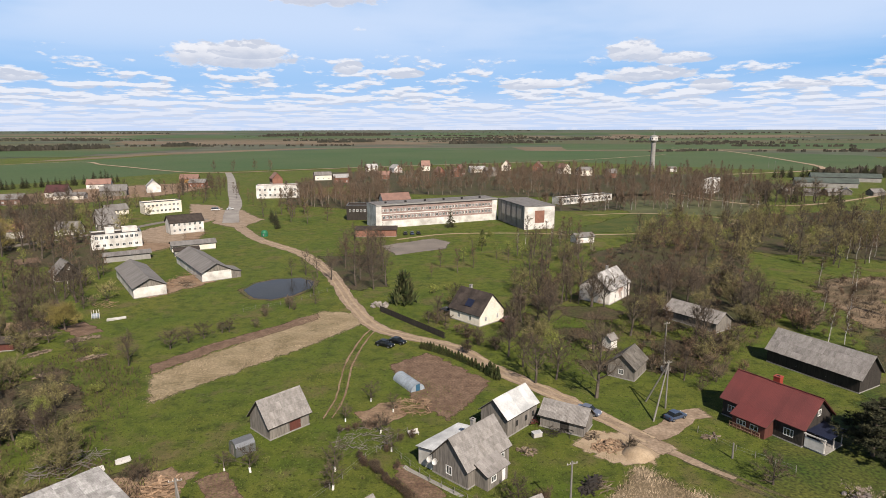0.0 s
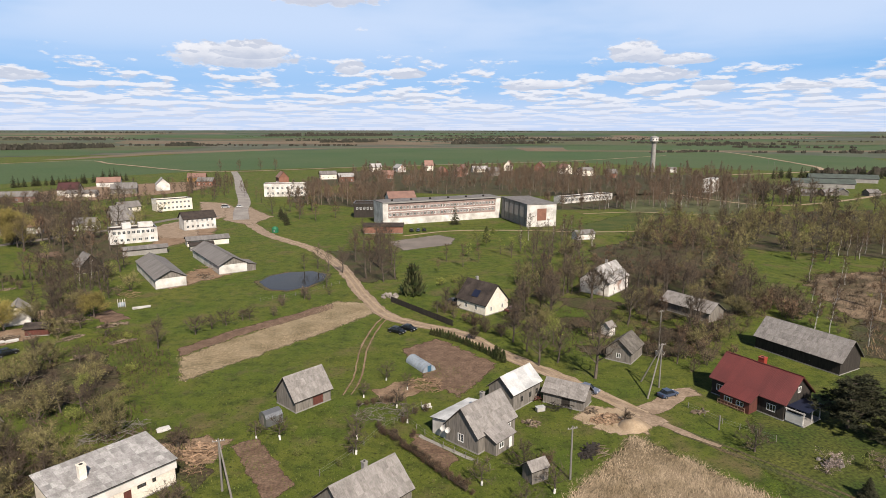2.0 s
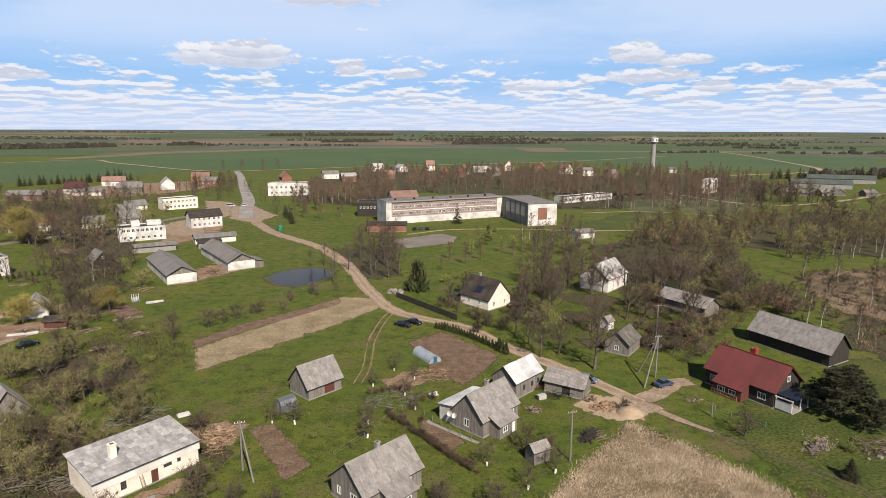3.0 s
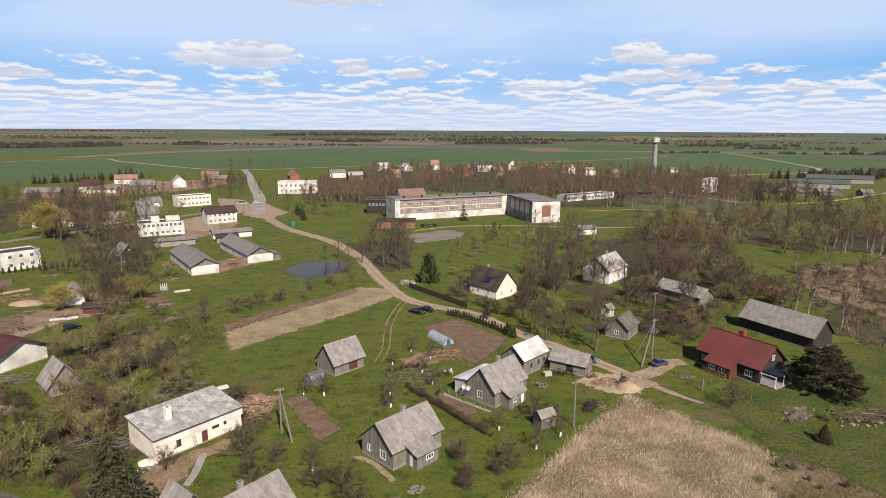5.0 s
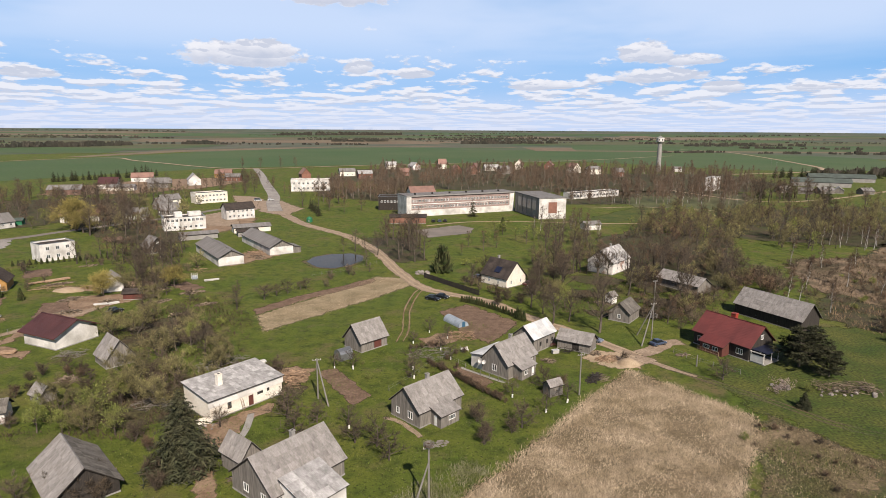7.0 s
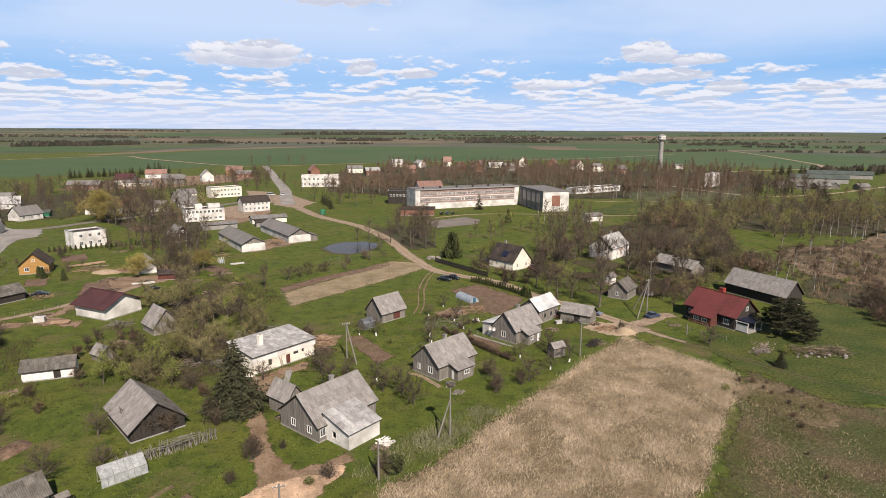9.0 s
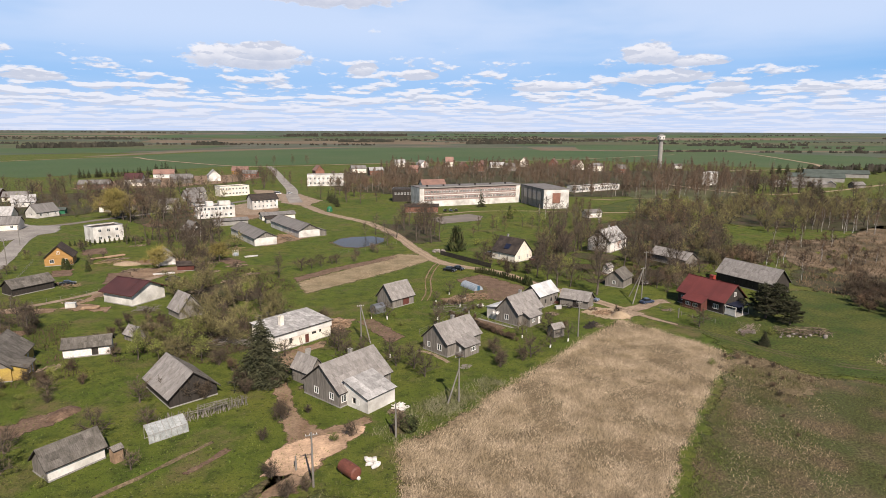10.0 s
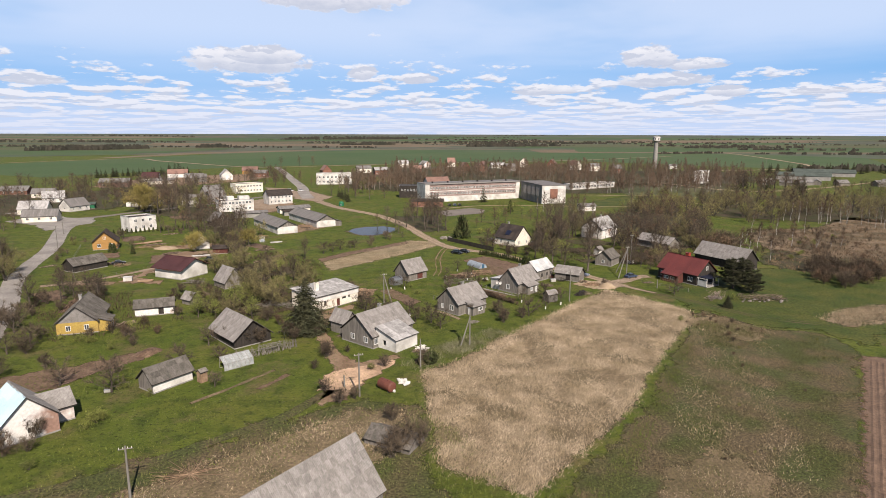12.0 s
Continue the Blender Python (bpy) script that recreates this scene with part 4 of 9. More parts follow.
# ---- houses ----
def wall_mesh(length, height, openings, material, thick=0.25, slant=None):
    """A wall along x from -length/2, its outer face at y = 0, with openings (centre, sill, width, height) through it.
    slant: (left, right) tops of a sloping wall."""
    xs = sorted({round(v, 4) for v in (-length / 2, length / 2, *(c - w / 2 for c, s, w, h in openings), *(c + w / 2 for c, s, w, h in openings))})
    zs = sorted({round(v, 4) for v in (0, height, *(s for c, s, w, h in openings), *(s + h for c, s, w, h in openings))})
    left, right = slant or (0.0, 0.0)
    verts, faces, ids, cells = [], [], {}, set()
    for i in range(len(xs) - 1):
        for k in range(len(zs) - 1):
            mx, mz = (xs[i] + xs[i + 1]) / 2, (zs[k] + zs[k + 1]) / 2
            if not any(c - w / 2 < mx < c + w / 2 and s < mz < s + h for c, s, w, h in openings):
                cells.add((i, k))

    def vert(i, k, back):
        key = (i, k, back)
        if key not in ids:
            ids[key] = len(verts)
            lift = left + (right - left) * i / (len(xs) - 1) if k == len(zs) - 1 else 0.0
            verts.append((xs[i], thick if back else 0.0, zs[k] + lift))
        return ids[key]

    for i, k in cells:
        faces.append((vert(i, k, 0), vert(i + 1, k, 0), vert(i + 1, k + 1, 0), vert(i, k + 1, 0)))
        faces.append((vert(i, k, 1), vert(i, k + 1, 1), vert(i + 1, k + 1, 1), vert(i + 1, k, 1)))
        for (a, b), other in ((((i, k), (i + 1, k)), (i, k - 1)), (((i + 1, k), (i + 1, k + 1)), (i + 1, k)), (((i + 1, k + 1), (i, k + 1)), (i, k + 1)), (((i, k + 1), (i, k)), (i - 1, k))):
            if other not in cells:
                faces.append((vert(*b, 0), vert(*a, 0), vert(*a, 1), vert(*b, 1)))
    return raw_mesh("wall", verts, faces, material)


window_cache = {}


def window(parent, m, w, h, white=True, depth=0.12):
    """A window: frame with a cross bar, and its panes. m: the pose of its foot centre on the wall's outer face."""
    key = (round(w, 2), round(h, 2), white)
    if key not in window_cache:
        bm = bmesh.new()
        b = 0.09
        box(bm, -w / 2, w / 2, -0.03, depth, 0, b)
        box(bm, -w / 2, w / 2, -0.03, depth, h - b, h)
        box(bm, -w / 2, -w / 2 + b, -0.03, depth, b, h - b)
        box(bm, w / 2 - b, w / 2, -0.03, depth, b, h - b)
        for k in range(1, 3 if w > 1.5 else 2):
            x = -w / 2 + w * k / (3 if w > 1.5 else 2)
            box(bm, x - 0.035, x + 0.035, -0.015, depth - 0.02, b, h - b)
        frame_me = mesh_of("window", bm, M["frame"] if white else M["dark_wood"])
        window_cache[key] = frame_me, mesh_of("pane", bx(-w / 2 + b, w / 2 - b, 0.05, 0.065, b, h - b), M["pane"])
    f, p = window_cache[key]
    win = part("window", f, None, parent)
    win.matrix_basis = m
    part("pane", p, None, win)
    return win


sheet_cache = {}


def sheet_mesh(u, v, material, waves=5):
    """A thin wavy roofing sheet u wide and v long, its lower left corner at the origin, sloping side up."""
    key = (round(u, 3), round(v, 3), material.name)
    if key not in sheet_cache:
        verts, faces = [], []
        n = waves * 2
        for j in (0, 1):
            for i in range(n + 1):
                z = 0.045 if i % 2 else 0.015
                verts.append((u * i / n * 1.012, v * j * 1.03, z + (0.0 if j else 0.025)))
        for i in range(n):
            faces.append((i, i + 1, n + 2 + i, n + 1 + i))
        lo = len(verts)
        verts += [(0, 0, 0), (u * 1.012, 0, 0), (u * 1.012, v * 1.03, -0.01), (0, v * 1.03, -0.01)]
        faces += [(lo, lo + 1, n) + tuple(range(n - 1, -1, -1)), (lo, 0, n + 1, lo + 3), (lo + 1, lo + 2, 2 * n + 1, n), (lo + 3, lo + 2, lo + 1, lo)]
        sheet_cache[key] = raw_mesh("roof_sheet", verts, faces, material)
    return sheet_cache[key]


roof_rng = random.Random(8)


def slope(roof, m, u, v, material, nu, nv, joined=False, worn=0.4):
    """Covers a slope u wide and v long with nu by nv sheets. m: the pose of its lower left corner, x along the eave, y up the slope."""
    su, sv = u / nu, v / nv
    if joined:
        cover = part("roofing", sheet_mesh(u, v, material, nu), None, roof)
        cover.matrix_basis = m @ Matrix.Translation((0, 0, 0.03))
        return cover
    me = sheet_mesh(su, sv, material)
    for j in range(nv):
        for i in range(nu):
            ob = part("roof_sheet", me, None, roof)
            t = roof_rng
            ob.matrix_basis = m @ pose(i * su + t.uniform(-0.01, 0.01), j * sv + t.uniform(-0.015, 0.015), 0.03 + t.uniform(0, 0.02), t.uniform(-worn, worn), t.uniform(-worn, worn), t.uniform(-worn, worn))


def chimney(parent, x, y, z0, z1, w=0.6, material=None):
    bm = bmesh.new()
    box(bm, x - w / 2, x + w / 2, y - w / 2, y + w / 2, z0, z1 - 0.15)
    box(bm, x - w / 2 - 0.06, x + w / 2 + 0.06, y - w / 2 - 0.06, y + w / 2 + 0.06, z1 - 0.15, z1)
    ch = part("chimney", bm, material or M["concrete"], parent)
    part("flue", bx(x - w / 4, x + w / 4, y - w / 4, y + w / 4, z1, z1 + 0.02), M["dark"], ch)
    return ch


SIDES = {"f": lambda L, W: (pose(0, -W / 2, 0), L), "b": lambda L, W: (pose(0, W / 2, 0, 0, 0, 180), L), "l": lambda L, W: (pose(-L / 2, 0, 0, 0, 0, -90), W), "r": lambda L, W: (pose(L / 2, 0, 0, 0, 0, 90), W)}


def house(name, label, x, y, yaw, L, W, eave, ridge, wall="plaster", roof="slate", over=0.4, wins=(), doors=(), chims=(), sheets=None, joined=False, walls=None, category="house", group="", gables=None, plinth=True, white=True, root=None, offset=None, deck="dark_wood", roof2=None):
    """A gable-roofed building, ridge along its own x. wins and doors: (side f/b/l/r, along the wall, sill, width, height)."""
    h = root or thing(name, label, category, x, y, yaw, group=group)
    off = offset or Matrix()
    over_e = over
    rise = ridge - eave
    for side, fn in SIDES.items():
        m, length = fn(L, W)
        if side in "lr":
            length -= 0.5
        own = [(c, s, w, hh) for sd, c, s, w, hh in (*wins, *doors) if sd == side and s + hh < eave]
        material = (walls or {}).get(side, wall)
        g = rise * (length / W) if side in "lr" else 0
        ob = part("wall", wall_mesh(length, eave, own, M[material]), None, h)
        ob.matrix_basis = off @ m
        if side in "lr":
            bm = bmesh.new()
            prism(bm, [(-W / 2, eave), (W / 2, eave), (0, ridge - 0.02)], 0.004, 0.2)
            gb = part("gable", bm, M[(gables or {}).get(side, material)], h)
            gb.matrix_basis = off @ m
    if plinth:
        part("plinth", bx(-L / 2 - 0.06, L / 2 + 0.06, -W / 2 - 0.06, W / 2 + 0.06, -0.2, 0.22), M["concrete"], h).matrix_basis = off
    for sd, c, s, w, hh in wins:
        m, _ = SIDES[sd](L, W)
        window(h, off @ m @ pose(c, 0.0 if s + hh < eave else -0.04, s), w, hh, white)
    for sd, c, s, w, hh in doors:
        m, _ = SIDES[sd](L, W)
        d = part("door", bx(-w / 2, w / 2, 0.03, 0.09, 0, hh, bevel=0.01), M["dark_wood"] if roof_rng.random() < 0.7 else M["red_wood"], h)
        d.matrix_basis = off @ m @ pose(c, 0, s)
        part("handle", bx(w / 2 - 0.16, w / 2 - 0.1, -0.03, 0.03, hh * 0.45, hh * 0.45 + 0.12), M["steel"], d)
    # roof deck: two thin slabs meeting at the ridge
    pitch = math.atan2(rise, W / 2)
    run = W / 2 / math.cos(pitch) + over_e
    bm = bmesh.new()
    t = 0.12
    ex, ez = W / 2 + over_e * math.cos(pitch), eave - over_e * math.sin(pitch)
    prism(bm, [(-ex, ez), (0, ridge), (ex, ez), (ex, ez + t), (0, ridge + t), (-ex, ez + t)], -L / 2 - over, L / 2 + over)
    rf = part("roof", bm, M[deck], h)
    rf.matrix_basis = off @ pose(0, 0, 0, 0, 0, 90)
    nu, nv = sheets or (max(4, round(L / 1.1)), max(2, round(run / 1.25)))
    deg = math.degrees(pitch)
    u = L + 2 * over
    slope(rf, pose(0, 0, 0, 0, 0, -90) @ pose(-u / 2, -ex, ez + t, deg, 0, 0), u, run, M[roof], nu, nv, joined)
    slope(rf, pose(0, 0, 0, 0, 0, -90) @ pose(u / 2, ex, ez + t, deg, 0, 180), u, run, M[roof2 or roof], nu, nv, joined)
    cap = bmesh.new()
    prism(cap, [(-0.22, ridge + t - 0.22 * math.tan(pitch) + 0.06), (0, ridge + t + 0.06), (0.22, ridge + t - 0.22 * math.tan(pitch) + 0.06), (0.22, ridge + t - 0.22 * math.tan(pitch) + 0.1), (0, ridge + t + 0.12), (-0.22, ridge + t - 0.22 * math.tan(pitch) + 0.1)], -u / 2, u / 2)
    part("ridge_cap", cap, M[roof], rf)
    for cx, cy, top in chims:
        ch = chimney(h, cx, cy, eave, top)
        ch.matrix_basis = off
    return h


def lean_to(h, m, L, D, z_hi, z_lo, wall, roof, wins=(), doors=(), over=0.3, nu=None, nv=None, white=True, joined=False):
    """A low annex against a wall: m puts its inner edge's left end at the origin, x along the wall, -y outwards."""
    for length, pm, tops in ((L, pose(L / 2, -D, 0), None),):
        own = [(c - L / 2, s, w, hh) for sd, c, s, w, hh in (*wins, *doors) if sd == "f"]
        part("annex_wall", wall_mesh(length, z_lo, own, M[wall]), None, h).matrix_basis = m @ pm
    for xx, rot, tops in ((0, -90, (z_hi - z_lo, 0.0)), (L, 90, (0.0, z_hi - z_lo))):
        own = [(c - D / 2 if rot > 0 else -(c - D / 2), s, w, hh) for sd, c, s, w, hh in (*wins, *doors) if sd == ("l" if rot < 0 else "r")]
        part("annex_wall", wall_mesh(D - 0.26, z_lo, own, M[wall], slant=tops), None, h).matrix_basis = m @ pose(xx, -D / 2 + 0.12, 0, 0, 0, rot)
    for sd, c, s, w, hh in wins:
        pm = {"f": pose(c, -D, s), "l": pose(0, -c, s, 0, 0, -90), "r": pose(L, -D + c, s, 0, 0, 90)}[sd]
        window(h, m @ pm, w, hh, white)
    for sd, c, s, w, hh in doors:
        pm = {"f": pose(c, -D, s), "l": pose(0, -c, s, 0, 0, -90), "r": pose(L, -D + c, s, 0, 0, 90)}[sd]
        part("door", bx(-w / 2, w / 2, 0.03, 0.09, 0, hh, bevel=0.01), M["frame"], h).matrix_basis = m @ pm
    pitch = math.atan2(z_hi - z_lo, D)
    run = D / math.cos(pitch) + over
    bm = bmesh.new()
    box(bm, -over, L + over, 0, run, 0, 0.09)
    rf = part("annex_roof", bm, M["dark_wood"], h)
    rf.matrix_basis = m @ pose(0, -D - over * math.cos(pitch), z_lo - over * math.sin(pitch) + 0.02, math.degrees(pitch), 0, 0)
    slope(rf, Matrix.Translation((-over, 0, 0.09)), L + 2 * over, run, M[roof], nu or max(2, round(L / 1.1)), nv or max(2, round(run / 1.3)), joined)


def block(name, label, x, y, yaw, L, W, H, wall="white", roof="concrete", rows=(), category="house", parapet=0.5, walls=None, group=""):
    """A flat-roofed block, with rows of windows: (side, sill, w, h, count, margin)."""
    h = thing(name, label, category, x, y, yaw, group=group)
    for side, fn in SIDES.items():
        m, length = fn(L, W)
        if side in "lr":
            length -= 0.5
        own = []
        for sd, s, w, hh, n, mg in rows:
            if sd == side:
                span = length - 2 * mg
                own += [(-span / 2 + span * (k + 0.5) / n, s, w, hh) for k in range(n)]
        part("wall", wall_mesh(length, H, own, M[(walls or {}).get(side, wall)]), None, h).matrix_basis = m
        for c, s, w, hh in own:
            window(h, m @ pose(c, 0, s), w, hh)
    part("roof", bx(-L / 2 + 0.25, L / 2 - 0.25, -W / 2 + 0.25, W / 2 - 0.25, H - parapet - 0.2, H - parapet), M[roof], h)
    part("floor_slab", bx(-L / 2 + 0.26, L / 2 - 0.26, -W / 2 + 0.26, W / 2 - 0.26, H * 0.45, H * 0.45 + 0.2), M["dark"], h)
    bm = bmesh.new()
    for d in ((-L / 2 - 0.05, L / 2 + 0.05, -W / 2 - 0.05, -W / 2 + 0.3), (-L / 2 - 0.05, L / 2 + 0.05, W / 2 - 0.3, W / 2 + 0.05), (-L / 2 - 0.05, -L / 2 + 0.3, -W / 2 + 0.3, W / 2 - 0.3), (L / 2 - 0.3, L / 2 + 0.05, -W / 2 + 0.3, W / 2 - 0.3)):
        box(bm, *d, H, H + 0.12)
    part("coping", bm, M["steel"], h)
    return h

# ---- the near houses ----
# white house with a low single-pitch roof
wh = thing("white_house", "long cream plastered house with pale slate sheets on a low roof", "house", -48.2, 65.3, 51)
L, W = 14.6, 8.8
for side, z, sl in (("f", 3.6, None), ("b", 4.5, None), ("l", 3.6, (0.9, 0.0)), ("r", 3.6, (0.0, 0.9))):
    m, length = SIDES[side](L, W)
    own = {"f": [(-3.6, 1.1, 0.75, 1.5), (0.7, 0.1, 1.0, 2.0), (2.6, 1.7, 1.2, 0.5), (4.3, 1.7, 0.5, 0.6)]}.get(side, [])
    part("wall", wall_mesh(length - (0.5 if side in "lr" else 0), z, own, M["plaster"], slant=sl), None, wh).matrix_basis = m
    for c, s, w, hh in own:
        if hh < 2:
            window(wh, m @ pose(c, 0, s), w, hh, white=False)
        else:
            part("door", bx(-w / 2, w / 2, 0.05, 0.11, 0, hh, bevel=0.01), M["red_wood"], wh).matrix_basis = m @ pose(c, 0, s)
part("fascia", bx(-L / 2 - 0.25, L / 2 + 0.25, -W / 2 - 0.1, -W / 2 - 0.004, 2.35, 3.62), M["white"], wh, "clean white boarded fascia")
part("plinth", bx(-L / 2 - 0.05, L / 2 + 0.05, -W / 2 - 0.05, W / 2 + 0.05, -0.2, 0.18), M["concrete"], wh)
pitch = math.degrees(math.atan2(0.9, W))
rf = part("roof", bx(-L / 2 - 0.35, L / 2 + 0.35, 0, W + 0.8, 0, 0.1), M["dark_wood"], wh)
rf.matrix_basis = pose(0, -W / 2 - 0.4, 3.68, pitch, 0, 0)
slope(rf, Matrix.Translation((-L / 2 - 0.35, 0, 0.1)), L + 0.7, W + 0.8, M["slate_pale"], 13, 8)
chimney(wh, -3.1, -0.4, 3.9, 6.3, 0.9, M["plaster"])
lt = thing("ladder", "short wooden ladder leaning on the cream house", "ladder", -48.2, 65.3, 51)
for dx in (0, 0.45):
    part("rail", rod(None, (-1.4 + dx, -5.2, 0), (-1.5 + dx, -4.5, 2.2), 0.035, 0.035, 4), M["plank"], lt)
for k in range(7):
    z = 0.25 + k * 0.28
    part("rung", rod(None, (-1.4 - 0.1 * z / 2.2, -5.2 + 0.7 * z / 2.2, z), (-0.95 - 0.1 * z / 2.2, -5.2 + 0.7 * z / 2.2, z), 0.025, 0.025, 4), M["plank"], lt)
strip("house_path", "narrow concrete path from the door", [(-43.8, 61.3), (-42.6, 56), (-42.2, 50)], 1.2, M["concrete"], 0.06, 0.1)
zone("rubble_yard", "sandy rubble along the house front", [(-50, 55.5), (-47, 58), (-41, 64.5), (-40.5, 61), (-43, 57), (-44, 47), (-50, 48)], M["drive"], 0.045, 0.7, 1.0)

# grey barn in the meadow
house("barn", "small grey board barn with a slate-sheet roof", -27.9, 94.4, 47, 7.6, 6.2, 2.4, 5.9, "wood", "slate", category="barn", doors=(("f", 1.0, 0.1, 2.2, 1.9),), over=0.45, sheets=(9, 4))
# tin hut
hut = thing("tin_hut", "tiny hut clad in grey tin sheet", "hut", -31.7, 86.3, -46)
bm = bmesh.new()
prism(bm, [(-1.3, 0), (1.3, 0), (1.3, 1.5), (0.9, 2.1), (0, 2.45), (-0.9, 2.1), (-1.3, 1.5)], -1.6, 1.6)
part("body", bm, M["steel"], hut)
part("door", bx(-0.4, 0.4, -1.64, -1.6, 0, 1.7), M["wood"], hut)

# grey cottage
h2 = house("grey_cottage", "grey board cottage with a weathered slate roof and porch", -12.4, 61.6, 46, 10.2, 7.4, 2.9, 6.2, "wood", "slate", wins=(("l", 1.3, 0.9, 1.3, 1.4), ("f", 2.4, 0.9, 1.5, 1.4), ("l", -1.9, 0.9, 0.9, 1.2)), chims=((0.6, 0.5, 7.0),), sheets=(11, 4))
lean_to(h2, pose(-2.6, -3.7, 0), 4.4, 2.6, 3.1, 2.2, "wood", "slate", wins=(("f", 2.6, 0.9, 1.6, 0.9), ("r", 1.3, 0.9, 0.8, 0.9)), doors=(("l", 1.3, 0.1, 0.8, 1.9),))
# farmhouse with a white-roofed lean-to
fh = house("farmhouse", "grey board farmhouse with a weathered slate roof", 4.2, 81.7, 47, 9.6, 6.8, 3.0, 6.6, "wood", "slate", wins=(("l", -0.2, 0.9, 1.2, 1.4), ("f", 2.9, 1.0, 1.4, 1.4), ("r", 0.3, 1.0, 1.0, 1.3)), chims=((1.2, 0.8, 7.2),), sheets=(10, 4))
lean_to(fh, pose(4.6, 3.4, 0, 0, 0, 180), 9.2, 3.2, 3.35, 2.8, "white", "zinc", wins=(("f", 4, 1.0, 1.2, 1.0),), nu=6, nv=1)
lean_to(fh, pose(-3.2, -3.4, 0), 4.6, 2.3, 3.3, 2.3, "wood", "slate", wins=(("f", 1.4, 0.9, 1.2, 1.0),), doors=(("f", 3.7, 0.1, 0.8, 1.9),))
for dx in (0.2, 1.3):
    dish = thing("satellite_dish", "small white satellite dish on the farmhouse gable", "satellite dish", *((Matrix.Translation((4.2, 81.7, 0)) @ pose(0, 0, 0, 0, 0, 47)) @ Vector((-5.2, 2.1 + dx, 2.3))).xy, 47, 2.3)
    bm = bmesh.new()
    bmesh.ops.create_uvsphere(bm, u_segments=14, v_segments=8, radius=0.7)
    bmesh.ops.delete(bm, geom=[v for v in bm.verts if v.co.z > -0.38], context="VERTS")
    for v in bm.verts:
        v.co.z += 0.7
    bmesh.ops.solidify(bm, geom=bm.faces[:], thickness=0.03)
    part("reflector", bm, M["white"], dish).matrix_basis = pose(-0.2, 0, 0, 0, -60, 0)
    part("arm", rod(None, (0.45, 0, -0.1), (-0.15, 0, 0), 0.03, 0.03), M["steel"], dish)
# shed with one white tin slope
house("white_roof_shed", "board shed with one bright white tin roof slope", 11.3, 95.2, 47, 8.4, 5.6, 3.4, 5.8, "wood", "zinc", wins=(("f", -1.6, 1.2, 0.7, 1.0), ("f", 1.0, 1.2, 0.7, 1.0), ("f", 3.1, 1.2, 0.7, 1.0)), sheets=(7, 1), category="shed", white=False, roof2="slate")
house("open_shed", "low grey shed with clutter under its eave", 21.0, 94.4, -31, 7.6, 4.8, 2.2, 4.0, "wood", "slate", category="shed", sheets=(8, 3), doors=(("f", 0.5, 0.1, 1.6, 1.8),))
house("outhouse", "leaning grey board outhouse", 11.4, 69.6, 30, 3.0, 2.2, 2.0, 2.9, "wood", "slate", category="shed", over=0.2, sheets=(3, 2), plinth=False)

# red-roofed house
red = house("red_house", "brown house with a bright red metal roof", 57.1, 95.3, -57, 13.6, 9.2, 3.3, 7.1, "dark_wood", "red_roof", wins=(("f", -5.2, 1.0, 1.3, 1.3), ("f", 4.6, 1.0, 1.6, 1.3), ("r", 0, 1.0, 1.3, 1.3), ("r", 0, 4.2, 1.0, 1.1)), sheets=(13, 1), over=0.5, deck="red_wood")
lean_to(red, pose(-3.4, -4.6, 0), 5.6, 2.6, 3.45, 2.25, "red_wood", "red_roof", wins=(("f", 1.6, 0.9, 1.6, 0.9), ("f", 3.8, 0.9, 1.4, 0.9)), nu=5, nv=1, over=0.35)
chimney(red, -0.6, 0.9, 5.8, 8.2, 1.1, M["bright_red"])
bm = bmesh.new()
for k in range(9):
    box(bm, -3.6 + k * 0.65, -3.54 + k * 0.65, -7.6, -7.54, 0, 0.95)
box(bm, -3.65, 1.7, -7.62, -7.52, 0.9, 0.98)
box(bm, -3.65, 1.7, -7.62, -7.52, 0.35, 0.42)
part("porch_rail", bm, M["plank"], red)
# side porch under a navy roof
part("porch_floor", bx(6.9, 10.1, -4.2, 1.6, 0, 0.3), M["concrete"], red)
part("porch_panel", bx(7.0, 9.9, -4.3, -4.2, 0.3, 2.0), M["white"], red, "white porch panel")
for px, py in ((9.9, -4.1), (9.9, -1.2), (9.9, 1.5), (7.0, -4.1)):
    part("porch_post", bx(px - 0.07, px + 0.07, py - 0.07, py + 0.07, 0.3, 2.6), M["white"], red)
part("porch_beam", bx(6.9, 10.2, -4.45, -4.3, 2.45, 2.65), M["white"], red)
rfp = part("porch_roof", bx(6.85, 10.4, -3.7, 1.9, 2.66, 2.76), M["navy"], red, "navy blue metal porch roof")

# long barn behind it
# the near-black wall colour paints in deep shade under the eaves
house("long_barn", "long barn with a grey slate roof and walls darkened for eave shade", 78.2, 116.6, -61, 18.6, 7.6, 3.0, 6.8, "dark_wood", "slate", category="barn", sheets=(18, 4), over=0.5, doors=(("f", -4, 0.1, 2.4, 2.2), ("f", 2, 0.1, 2.4, 2.2)))
house("old_shed", "old shed with a sagging grey slate roof among shrubs", 66, 149, -57, 15, 6.4, 2.5, 4.7, "wood", "slate", category="shed", sheets=(13, 3))
house("small_cottage", "small grey cottage in ruin among shrubs", 38.2, 117.0, 54, 7.4, 5.6, 2.6, 5.0, "wood", "slate_old", wins=(("l", 0, 0.9, 1.0, 1.1),), sheets=(7, 3))
house("well_house", "little white well hut with a slate roof", 38.5, 131.5, 40, 2.4, 2.4, 2.2, 3.3, "white", "slate", category="hut", sheets=(3, 2), over=0.25)
